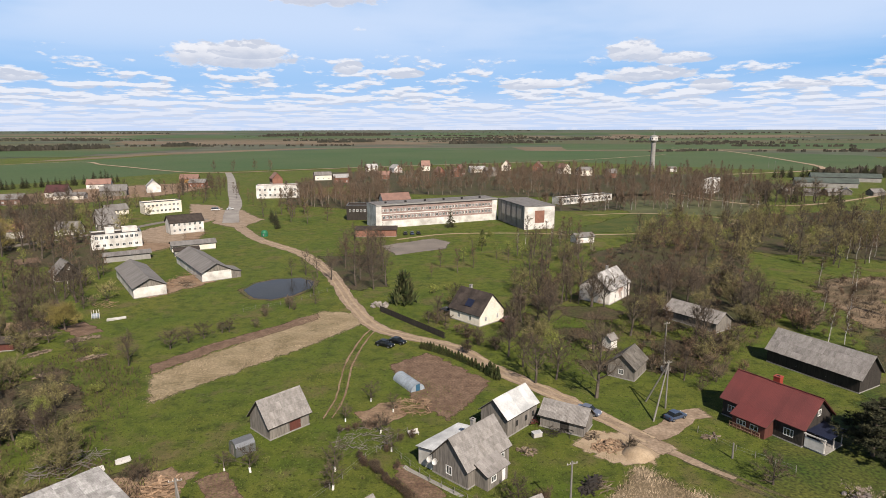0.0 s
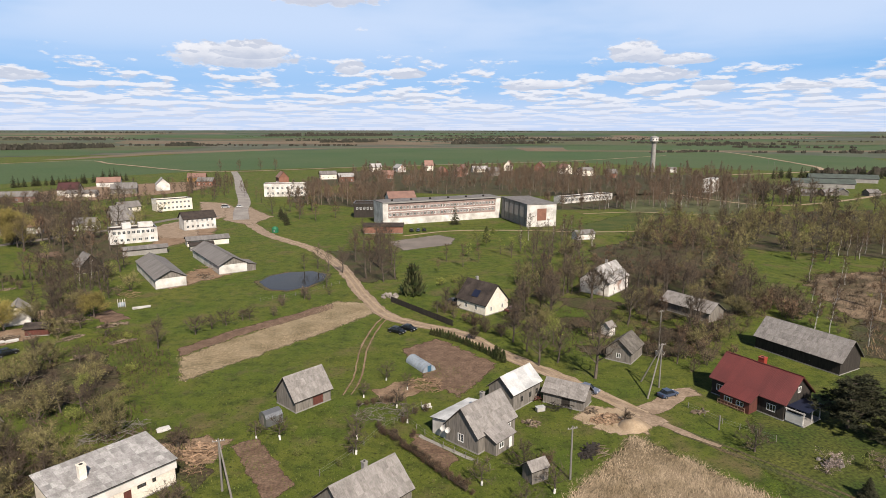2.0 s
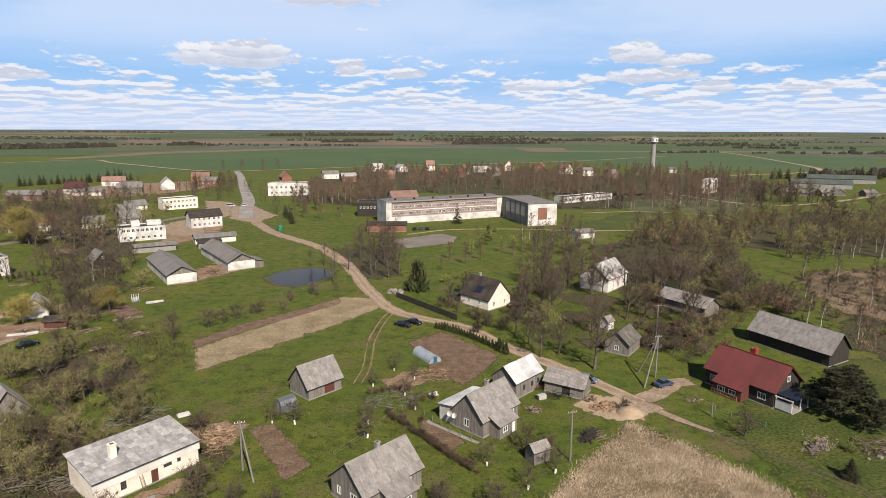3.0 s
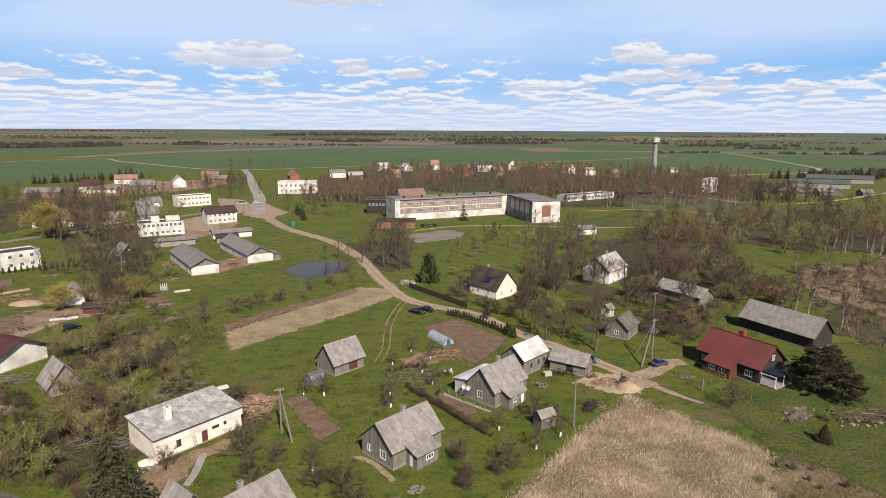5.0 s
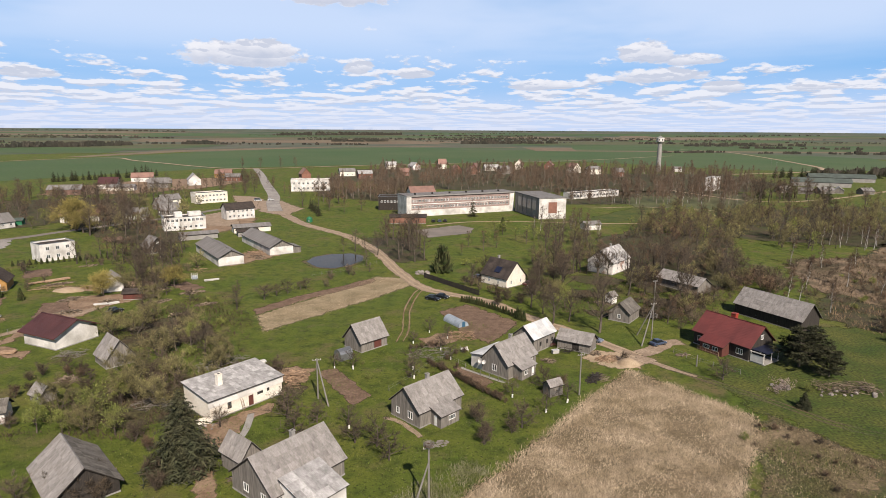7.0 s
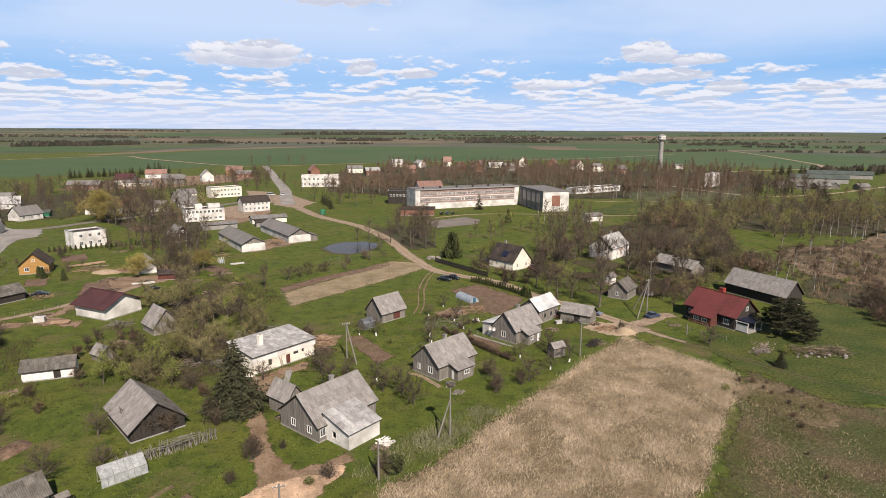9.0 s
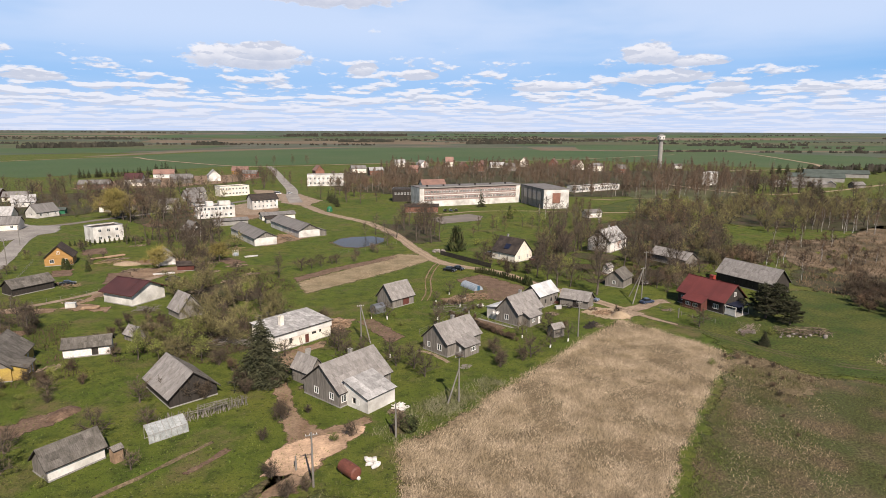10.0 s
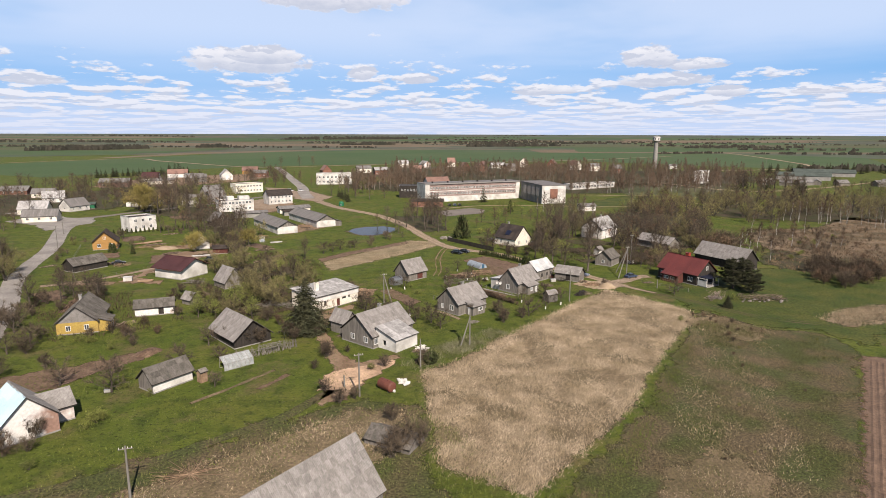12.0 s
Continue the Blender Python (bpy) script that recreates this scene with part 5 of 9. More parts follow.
house("pale_house", "derelict house with pale patched walls and roof", 48.5, 173.5, 50, 14, 9.5, 4.2, 8.3, "stained", "slate_pale", wins=(("f", -3, 1.2, 1.0, 1.3), ("f", 1, 1.2, 1.0, 1.3), ("f", 4.5, 1.2, 1.0, 1.3), ("l", 0, 4.6, 1.0, 1.2)), sheets=(12, 4), chims=((2, 0.6, 9.3),))
sol = house("gable_house", "dark-roofed house with a white gable and roof panel", 8.9, 153.2, -47, 11, 9.2, 3.0, 7.8, "plaster", "dark_roof", wins=(("r", -2.3, 1.0, 0.8, 1.3), ("r", 2.2, 1.0, 0.8, 1.3), ("r", 0.0, 4.2, 0.9, 1.3), ("f", -2, 1.0, 1.0, 1.3), ("f", 2, 1.0, 1.0, 1.3)), sheets=(10, 4), chims=((-2.5, 0.4, 8.9),))
part("roof_panel", bx(-0.8, 1.6, 0, 2.2, 0.16, 0.24), M["navy"], sol, "blue solar panel").matrix_basis = pose(0, -3.6, 4.2, 46, 0, 0)

# house with a white annex and a cross gable
eh = house("patched_house", "old grey house with patched slate roof and white annex", -31.1, 39.6, 52, 12.2, 9.6, 2.7, 6.5, "wood", "slate", wins=(("l", 2.6, 0.9, 1.2, 1.3), ("l", -1.4, 0.9, 1.2, 1.3), ("f", -5.0, 0.8, 1.7, 1.4)), chims=((1.3, 0.7, 7.2),), sheets=(12, 4))
lean_to(eh, pose(-4.6, -4.2, 0), 6.4, 5.8, 4.3, 2.6, "white", "slate_pale", wins=(("l", 3.3, 0.8, 0.9, 1.1),), nu=6, nv=4)
cg = thing("cross_gable_wing", "grey board side wing with slate roof", "house", -39.2, 43.2, 52)
house("wing", "", 0, 0, 0, 5.0, 3.6, 2.6, 4.9, "wood", "slate", root=cg, offset=pose(0, 0, 0, 0, 0, 90), sheets=(5, 2), plinth=False)

# leaning barn, greenhouse, hut
# roof2's darker sheets put the right slope's shade into its colour
gb = house("leaning_barn", "old leaning barn with a steep grey slate roof", -60.9, 37.8, -45, 11.6, 8.2, 2.0, 5.4, "dark_wood", "slate", category="barn", sheets=(11, 4), over=0.6, roof2="slate_old")
house("garden_hut", "low hut with a worn board roof and white footing", -65.6, 13.4, 57, 7.4, 4.6, 1.9, 4.0, "wood", "slate_old", category="hut", sheets=(7, 3), walls={"f": "white"})
house("privy", "narrow privy with a fresh plank door", -59.6, 14.6, 57, 1.3, 1.3, 1.9, 2.3, "plank", "wood", category="privy", sheets=(2, 1), over=0.15, plinth=False)
gh = thing("greenhouse", "glazed lean-to greenhouse with white frame", "greenhouse", -56.0, 22.0, 44)
bm = bmesh.new()
for k in range(8):
    x = -2.9 + k * 0.83
    rod(bm, (x, -1.1, 0), (x, -0.9, 1.3), 0.04, 0.04, 4)
    rod(bm, (x, -0.9, 1.3), (x, 1.0, 2.3), 0.04, 0.04, 4)
    rod(bm, (x, 1.0, 2.3), (x, 1.2, 0), 0.04, 0.04, 4)
for y_, z_ in ((-1.1, 0.05), (-0.9, 1.3), (1.0, 2.3), (1.2, 0.05)):
    rod(bm, (-2.9, y_, z_), (2.91, y_, z_), 0.05, 0.05, 4)
part("glazing_frame", bm, M["concrete"], gh)
for k in range(7):
    x = -2.86 + k * 0.83
    b2 = bmesh.new()
    prism(b2, [(-1.08, 0.06), (-0.9, 1.28), (1.0, 2.28), (1.0, 2.25), (-0.88, 1.25), (-1.05, 0.06)], x, x + 0.75)
    part("pane", b2, M["pane_film"], gh).matrix_basis = Matrix(((0, 1, 0, 0), (1, 0, 0, 0), (0, 0, 1, 0), (0, 0, 0, 1)))
# wattle fence beside the barn
wf = thing("wattle_fence", "ragged stack of grey poles along the barn yard", "fence", -52.6, 28.6, 40)
wr = random.Random(3)
bm = bmesh.new()
for k in range(120):
    x = -7.0 + 14 * k / 120
    rod(bm, (x, wr.uniform(-0.8, 0.8), 0), (x + wr.uniform(-0.6, 0.6), wr.uniform(-0.6, 0.9), wr.uniform(1.0, 2.1)), 0.06, 0.035, 4)
for k in range(16):
    x, z = wr.uniform(-6.5, 2.5), wr.uniform(0.5, 1.9)
    rod(bm, (x, wr.uniform(-0.6, 0.6), z), (x + wr.uniform(2, 4.5), wr.uniform(-0.6, 0.6), z + wr.uniform(-0.2, 0.2)), 0.05, 0.04, 4)
part("pole_stack", bm, M["wood"], wf)
part("rail", rod(None, (-7.1, 0, 1.0), (7.1, 0.1, 1.1), 0.05, 0.04), M["wood"], wf)

house("white_shed", "low dirty white shed with a grey sheet roof", -88.6, 55.6, 22, 8.6, 4.2, 2.1, 3.6, "stained", "slate_old", category="shed", sheets=(8, 2), doors=(("f", 1.5, 0.1, 1.2, 1.8),))
yh = house("yellow_house", "worn yellow board house with patched slate roof", -100.2, 45.6, 110, 13, 8.2, 2.7, 6.2, "yellow", "slate_old", wins=(("l", -1.8, 0.8, 1.0, 1.2), ("l", 1.8, 0.8, 1.0, 1.2), ("f", -2, 0.8, 1.0, 1.2), ("f", 3, 0.8, 1.0, 1.2)), chims=((1.0, 0.5, 7.2),), sheets=(12, 4), gables={"l": "slate", "r": "wood"})
lean_to(yh, pose(-6.2, -4.1, 0), 4.6, 2.4, 3.1, 2.2, "yellow", "slate_old", wins=(("f", 1.6, 0.8, 1.0, 1.0),), doors=(("f", 3.4, 0.1, 0.8, 1.9),))
bh = house("blue_roof_house", "white brick house with one pale blue roof slope", -79.0, -4.2, 140, 8.2, 7.6, 2.9, 6.6, "stained", "slate", roof2="blue_roof", wins=(("l", 0.5, 1.0, 1.6, 1.0),), sheets=(7, 3))
house("brick_wing", "low white brick wing with a grey slate roof", -77.2, -0.2, 48, 5.0, 5.2, 2.5, 4.4, "stained", "slate", category="house", sheets=(7, 3), doors=(("f", -1.5, 0.1, 1.0, 2.0), ("r", 0, 0.1, 1.2, 2.0)))
house("thatch_barn", "big barn with a steep roof of grey boards", -31.5, -26.3, 56, 18.0, 9.2, 2.3, 8.0, "wood", "slate", category="barn", sheets=(18, 7), over=0.4)
house("fallen_shed", "collapsed grey board shed by the big barn", -22.8, -6.0, -25, 7.4, 4.6, 0.8, 2.0, "wood", "slate_old", category="shed", sheets=(7, 3), plinth=False, over=0.2)
house("maroon_house", "white block house under a maroon metal roof", -100.2, 95.8, 157, 11.0, 10.4, 3.3, 5.8, "white", "maroon", sheets=(11, 1), over=0.9, wins=(("f", -2, 1.0, 1.2, 1.3), ("r", 2, 1.0, 1.2, 1.3)), deck="red_wood")
house("log_shed", "weathered log shed with a mossy sheet roof", -135.5, 103.5, 62, 11, 6, 2.2, 4.2, "dark_wood", "slate_old", category="shed", sheets=(10, 3))
house("log_cabin", "honey-coloured log cabin with a dark roof", -149.6, 139.6, 115, 8.5, 8.4, 3.0, 6.8, "log_wood", "dark_roof", wins=(("l", -2.0, 1.0, 1.3, 1.3), ("l", 2.0, 1.0, 1.3, 1.3), ("l", 0, 4.0, 1.0, 1.0)), sheets=(8, 4), over=0.6)
wb = block("white_villa", "two-storey white flat-roofed house", -160, 184, 52, 12, 9, 6.6, "white", "dark_roof", rows=(("f", 1.2, 1.3, 1.3, 3, 1), ("f", 4.2, 1.3, 1.3, 3, 1), ("l", 1.2, 1.0, 1.2, 2, 1)))
house("grey_stack_shed", "steep grey shed half hidden by shrubs", -80.3, 83.0, -42, 6.4, 6.0, 1.8, 5.6, "wood", "slate", category="shed", sheets=(6, 4))
house("scrap_hut", "low grey hut among shrubs", -83.5, 64.5, -30, 3.4, 3.0, 1.4, 3.0, "wood", "slate", category="hut", sheets=(4, 2), plinth=False)
house("red_hut", "small red-brown hut in the gardens", -101.5, 131.2, 12, 5.2, 3.2, 2.0, 2.9, "red_wood", "dark_roof", category="hut", sheets=(5, 2))
house("left_cottage", "pale brick cottage under a steep dark roof", -113.5, 141, 120, 8, 6, 2.4, 5.2, "stained", "slate", category="house", sheets=(7, 3))

# ---- farm buildings and flats on the west side ----
far = dict(joined=True)
house("long_store", "long storehouse with a grey sheet roof and white gable foot", -98.4, 188.6, 126, 33, 9.2, 3.2, 5.6, "white", "slate_joined", gables={"l": "wood", "r": "wood"}, category="storehouse", **far)
ls = house("long_store", "long storehouse with a grey sheet roof and lean-to", -86.3, 209.4, 126, 36, 9.6, 3.2, 5.8, "white", "slate_joined", gables={"l": "wood", "r": "wood"}, category="storehouse", **far)
lean_to(ls, pose(-18, -4.8, 0) @ pose(0, 0, 0), 8, 3.2, 3.0, 2.2, "wood", "slate_joined", joined=True)
house("village_cottage", "small dark board cottage with a steep grey roof", -128.5, 198.2, 137, 8, 7.6, 2.4, 6.2, "dark_wood", "slate_joined", wins=(("l", 0, 3.6, 0.9, 0.9),), **far)
fl = block("flats", "two-storey white flats with dark band roof", -141.4, 254.9, 32, 19, 11, 6.4, "white", "dark_roof", rows=(("f", 1.0, 1.3, 1.2, 7, 1), ("f", 4.2, 1.3, 1.4, 9, 1), ("l", 1.2, 1.2, 1.2, 3, 1), ("l", 4.2, 1.2, 1.2, 3, 1)))
part("stair_block", bx(-4, -0.5, -1, 3.5, 5.9, 8.2, bevel=0.05), M["white"], fl)
part("stair_block", bx(2.5, 8.5, 0, 4, 5.9, 8.0, bevel=0.05), M["white"], fl)
house("black_roof_house", "white two-storey house with a black roof", -126.8, 290.5, 38, 15.5, 9, 5.6, 8.6, "white", "dark_roof", roof2="slate_joined", wins=tuple(("f", -6 + k * 2.4, z, 1.1, 1.3) for k in range(6) for z in (1.2, 3.9)), **far)
block("flats", "two-storey pale flats behind the black-roofed house", -171, 361, 42, 21, 10, 7, "plaster", "dark_roof", rows=(("f", 1.2, 1.3, 1.3, 8, 1), ("f", 4.4, 1.3, 1.3, 8, 1), ("l", 4.4, 1.3, 1.3, 3, 1)))
house("garage_row", "low row of garages with grey sheet roofs", -105.5, 248, 30, 17, 7, 2.6, 3.8, "plaster", "slate_joined", category="garage", **far)
house("tool_shed", "low blue-grey shed by the storehouse", -103.5, 236.5, 28, 9, 5, 2.3, 3.2, "concrete", "dark_roof", category="shed", **far)
house("low_store", "low concrete store with a flat sheet roof", -123, 228, 30, 16, 6, 2.3, 3.2, "concrete", "slate_joined", category="shed", **far)

# ---- school ----
sc = thing("school", "long white and rosy two-storey school with a flat roof", "school", -33.4, 299.4, 25.3)
L, W, H = 70, 14, 11.6
own = [(-33.2 + k * 1.98, z, 1.35, 1.5) for k in range(34) for z in (4.6, 8.2)]
part("wall", wall_mesh(L, H, own, M["rosy"]), None, sc).matrix_basis = pose(L / 2, 0, 0)
part("plinth_wall", bx(0, L, -0.18, 0.0 - 0.004, 0, 3.6), M["white"], sc, "white painted basement wall")
part("string_course", bx(0, L, -0.12, -0.004, 6.7, 7.2), M["white"], sc)
part("end_pier", bx(-0.6, 2.4, -0.5, W, 0, H + 0.2), M["white"], sc)
part("end_pier", bx(L - 3.2, L, -0.3, -0.004, 0, H), M["white"], sc)
part("wall", bx(0, L, W - 0.3, W, 0, H), M["white"], sc)
part("floor_slab", bx(0.3, L - 0.3, 0.3, W - 0.3, 3.4, 3.7), M["dark"], sc)
part("floor_slab", bx(0.3, L - 0.3, 0.3, W - 0.3, 7.0, 7.3), M["dark"], sc)
part("partition", bx(0.3, L - 0.3, 5.8, 6.0, 0.1, 11.2), M["plaster"], sc)
part("roof", bx(-0.6, L + 0.3, -0.7, W + 0.3, H, H + 0.45), M["slate_joined"], sc)
part("gutter_board", bx(-0.7, L + 0.3, -0.8, -0.704, H - 0.1, H + 0.5), M["concrete"], sc)
for c, s, w, hh in own:
    window(sc, pose(c + L / 2, 0, s), w, hh)
for k, (c, z) in enumerate(((c, z) for c in range(4, 68, 2) for z in (4.6, 8.2))):
    if k % 5 in (1, 3):
        part("pilaster", bx(c - 0.42, c - 0.12, -0.07, -0.004, z, z + 1.5), M["white"], sc)
for k in range(6):
    part("roof_vent", bx(6 + k * 11, 6.9 + k * 11, 4, 4.9, H + 0.45, H + 1.4, bevel=0.05), M["dark"], sc)
gy = thing("gym_hall", "tall white and grey school gym wing", "school", 48.4, 297.0, 16)
# wing runs back from its front wall
for dims, key in (((-8.2, 8.2, 0, 0.4, 0, 11.6), "white"), ((-8.2, -7.9, 0.4, 36, 0, 11.4), "concrete"), ((7.9, 8.2, 0.4, 36, 0, 11.4), "white"), ((-7.9, 7.9, 35.7, 36, 0, 11.4), "white")):
    part("wall", bx(*dims), M[key], gy)
part("roof", bx(-8.6, 8.6, -0.3, 36.4, 11.6, 12.0), M["slate_joined"], gy)
part("mural_panel", bx(-2.6, 2.6, -0.09, -0.004, 3.2, 9.4), M["brick"], gy)
for k in range(5):
    part("side_pier", bx(-8.42, -8.204, 3 + k * 7, 3.5 + k * 7, 0, 11.4), M["concrete"], gy)
for k in range(4):
    part("glazing", bx(-8.3, -8.204, 4.2 + k * 7, 9.6 + k * 7, 4.6, 9.8), M["steel"], gy, "grey boarded glazing")
for k in range(3):
    window(gy, pose(-5.6, -0.02, 1.6 + 3.2 * k), 1.2, 1.6)
    window(gy, pose(5.6, -0.02, 1.6 + 3.2 * k), 1.2, 1.6)
house("brick_store", "low red brick store before the school", -31.5, 279, 2, 19, 7, 3.4, 4.6, "brick", "dark_roof", category="shed", **far)
block("brown_hall", "brown clad hall beside the school", -46.5, 334, 3, 14, 12, 8.2, "dark_wood", "dark_roof", rows=(("f", 4.6, 1.1, 1.4, 6, 1),), category="hall")
house("boiler_house", "low house with a pinkish hipped roof behind the school", -28, 345, 20, 16, 10, 9.8, 13.2, "plaster", "pink_roof", category="house", **far)
pv = block("pavilion", "long low white pavilion with many windows", 96, 410, 34, 49, 9, 4.4, "white", "dark_roof", rows=(("f", 1.2, 2.2, 1.8, 14, 1),), category="pavilion")
house("park_hut", "small white ruined hut by the pitch", 62, 262, 20, 9, 5, 2.8, 4.2, "stained", "slate_joined", category="hut", **far)
block("apartment_house", "white gable end of a flat-roofed apartment house", 211, 470, -38, 6.5, 22, 11, "white", "concrete", rows=(("f", 1.5, 1.4, 1.5, 1, 2), ("f", 4.6, 1.4, 1.5, 1, 2), ("f", 7.6, 1.4, 1.5, 1, 2), ("l", 4.6, 1.4, 1.4, 6, 2), ("l", 7.6, 1.4, 1.4, 6, 2)), category="apartment house")
for x, y, yaw, L, W in ((326, 512, -22, 46, 13), (378, 566, -22, 56, 14)):
    house("cow_barn", "long farm barn with a grey-green roof", x, y, yaw, L, W, 4.0, 7.4, "concrete", "teal_roof", category="barn", group="farm barns", **far)
for i, (x, y, yaw, L) in enumerate(((262, 455, 20, 12), (275, 446, -30, 10), (292, 449, 15, 14), (305, 452, 60, 9), (322, 445, 10, 10), (352, 440, 15, 12), (365, 452, 80, 9))):
    house("farm_shed", "grey farm shed with a worn sheet roof", x, y, yaw, L, 7, 2.6, 5.0, "wood", "slate_joined" if i % 3 else "slate_pale", category="shed", group="farm sheds", **far)

# ---- houses towards the fields ----
for i, (x, y, yaw, L, W, e, r, wall, roof) in enumerate((
    (-83, 700, 20, 13, 10, 5, 9, "plaster", "slate_pale"), (-54, 690, -60, 14, 10, 5, 9, "stained", "slate_pale"), (-20.7, 715, 10, 10, 9, 6, 12, "plaster", "pink_roof"),
    (-3.5, 630, -70, 12, 9, 5, 10, "brick", "pink_roof"), (18, 648, 70, 11, 9, 5, 11, "brick", "pink_roof"), (14, 625, -70, 11, 9, 5, 9, "brick", "pink_roof"), (39, 690, 15, 18, 9, 4, 7, "plaster", "slate_pale"),
    (75, 715, 80, 12, 10, 6, 12, "plaster", "pink_roof"), (111, 705, 70, 12, 10, 6, 11, "brick", "pink_roof"), (133, 665, -60, 13, 10, 6, 11, "plaster", "pink_roof"), (50, 635, 30, 14, 9, 5, 9, "wood", "slate_joined"),
    (-150, 540, -62, 12, 9, 6, 11, "brick", "pink_roof"), (-118, 590, 20, 16, 9, 5, 8, "plaster", "slate_joined"), (-95, 560, 20, 14, 9, 5, 8, "brick", "slate_pale"), (-60, 600, 0, 13, 9, 4, 8, "brick", "pink_roof"),
    (-293, 400, 15, 22, 11, 4, 7, "pink_roof", "slate_joined"), (-286, 445, 12, 14, 12, 4, 9, "white", "maroon"), (-268, 430, 10, 20, 8, 3, 5, "plaster", "slate_joined"), (-292, 510, 20, 18, 12, 4, 8, "white", "pink_roof"),
    (-250, 455, 20, 18, 10, 4, 7, "wood", "slate_joined"), (-232, 480, -60, 12, 10, 5, 10, "white", "slate_pale"), (-236, 560, 10, 16, 9, 4, 8, "log_wood", "pink_roof"), (-262, 480, 15, 16, 9, 4, 6, "plaster", "slate_joined"), (-212, 520, 0, 14, 8, 4, 7, "brick", "slate_joined"),
    (-186, 326, 60, 9, 7, 3, 7, "wood", "slate_joined"), (-194, 352, 50, 12, 8, 3, 6, "plaster", "slate_joined"), (-170, 300, 40, 10, 8, 3, 7, "wood", "slate_joined"),
    (-245, 236, 15, 14, 9, 3, 7, "plaster", "slate_pale"), (-232, 250, 70, 12, 9, 3, 7, "white", "slate_joined"), (-297, 320, 20, 14, 9, 3, 6, "plaster", "slate_joined"), (-330, 338, 10, 18, 10, 3, 6, "brick", "slate_joined"), (-205, 275, 20, 18, 9, 3.4, 6, "white", "pink_roof"), (-180, 285, 10, 10, 8, 3, 6, "white", "slate_joined"), (-272, 292, 30, 12, 9, 3, 7, "white", "slate_pale"),
    (-222, 208, 20, 15, 9, 3, 6, "plaster", "slate_joined"), (-300, 265, 0, 14, 9, 3, 7, "plaster", "pink_roof"),
    (150, 640, 25, 14, 10, 6, 9, "plaster", "slate_joined"), (170, 610, 0, 10, 8, 5, 9, "brick", "slate_joined"))):
    house("village_house", f"distant {'brick' if wall == 'brick' else 'pale'} village house with a {'red' if roof == 'pink_roof' else 'grey'} roof", x, y, yaw, L, W, e, r, wall, roof, wins=tuple(("f", -L / 3 + k * L / 3, 1.2, 1.2, 1.3) for k in range(3)) + (("l", 0, e - 1.6, 1.2, 1.2),), group="distant village houses", **far)
block("school_annex", "white two-storey house among tall trees", -121, 440, 10, 30, 11, 9.5, "white", "pink_roof", rows=(("f", 1.5, 1.6, 1.8, 8, 1), ("f", 5.4, 1.6, 1.8, 8, 1)))

# ---- water tower ----
tw = thing("water_tower", "pale concrete water tower with a wider head", "water tower", 241, 694.6, 10)
for (r0, r1, z0, z1, word, m_) in ((2.9, 2.4, 0, 33, "shaft", "concrete"), (2.6, 4.6, 33, 35.5, "collar", "concrete"), (4.6, 4.6, 35.5, 40, "head", "white"), (4.9, 1.2, 40, 41.6, "cap", "concrete")):
    v, f = [], []
    tube(v, f, [Vector((0, 0, z0)), Vector((0, 0, z1))], [r0, r1], 14)
    part(word, raw_mesh(word, v, f, M[m_]), None, tw)
part("mast", rod(None, (0, 0, 41.5), (0, 0, 46), 0.15, 0.1), M["steel"], tw)
for k in range(8):
    part("head_window", bx(-0.5, 0.5, -0.06, 0.02, 36.6, 38.4), M["dark"], tw).matrix_basis = pose(0, 0, 0, 0, 0, k * 45) @ pose(0, -4.55, 0)
house("tower_shed", "low shed by the water tower", 262, 690, 0, 9, 7, 4, 6, "white", "slate_joined", category="shed", **far)

# ---- trees and shrubs ----
def jitter(r, k):
    return Vector((r.uniform(-k, k), r.uniform(-k, k), r.uniform(-k, k)))


def ribbon(verts, faces, a, b, w, r):
    """One thin tapering twig."""
    side = (b - a).cross(Vector((r.uniform(-1, 1), r.uniform(-1, 1), r.uniform(-1, 1))))
    if side.length < 1e-6:
        return
    side = side.normalized() * w / 2
    k = len(verts)
    verts.extend((a + side, a - side, b))
    faces.append((k, k + 1, k + 2))


def leafy(verts, faces, c, size, r):
    """One small leaf or bud tuft: a bent quad."""
    u, v = jitter(r, 1).normalized() * size, jitter(r, 1).normalized() * size
    k = len(verts)
    verts.extend((c - u * 0.5, c + v * 0.5, c + u * 0.5 + v * 0.1, c - v * 0.5))
    faces.append((k, k + 1, k + 2))
    faces.append((k, k + 2, k + 3))


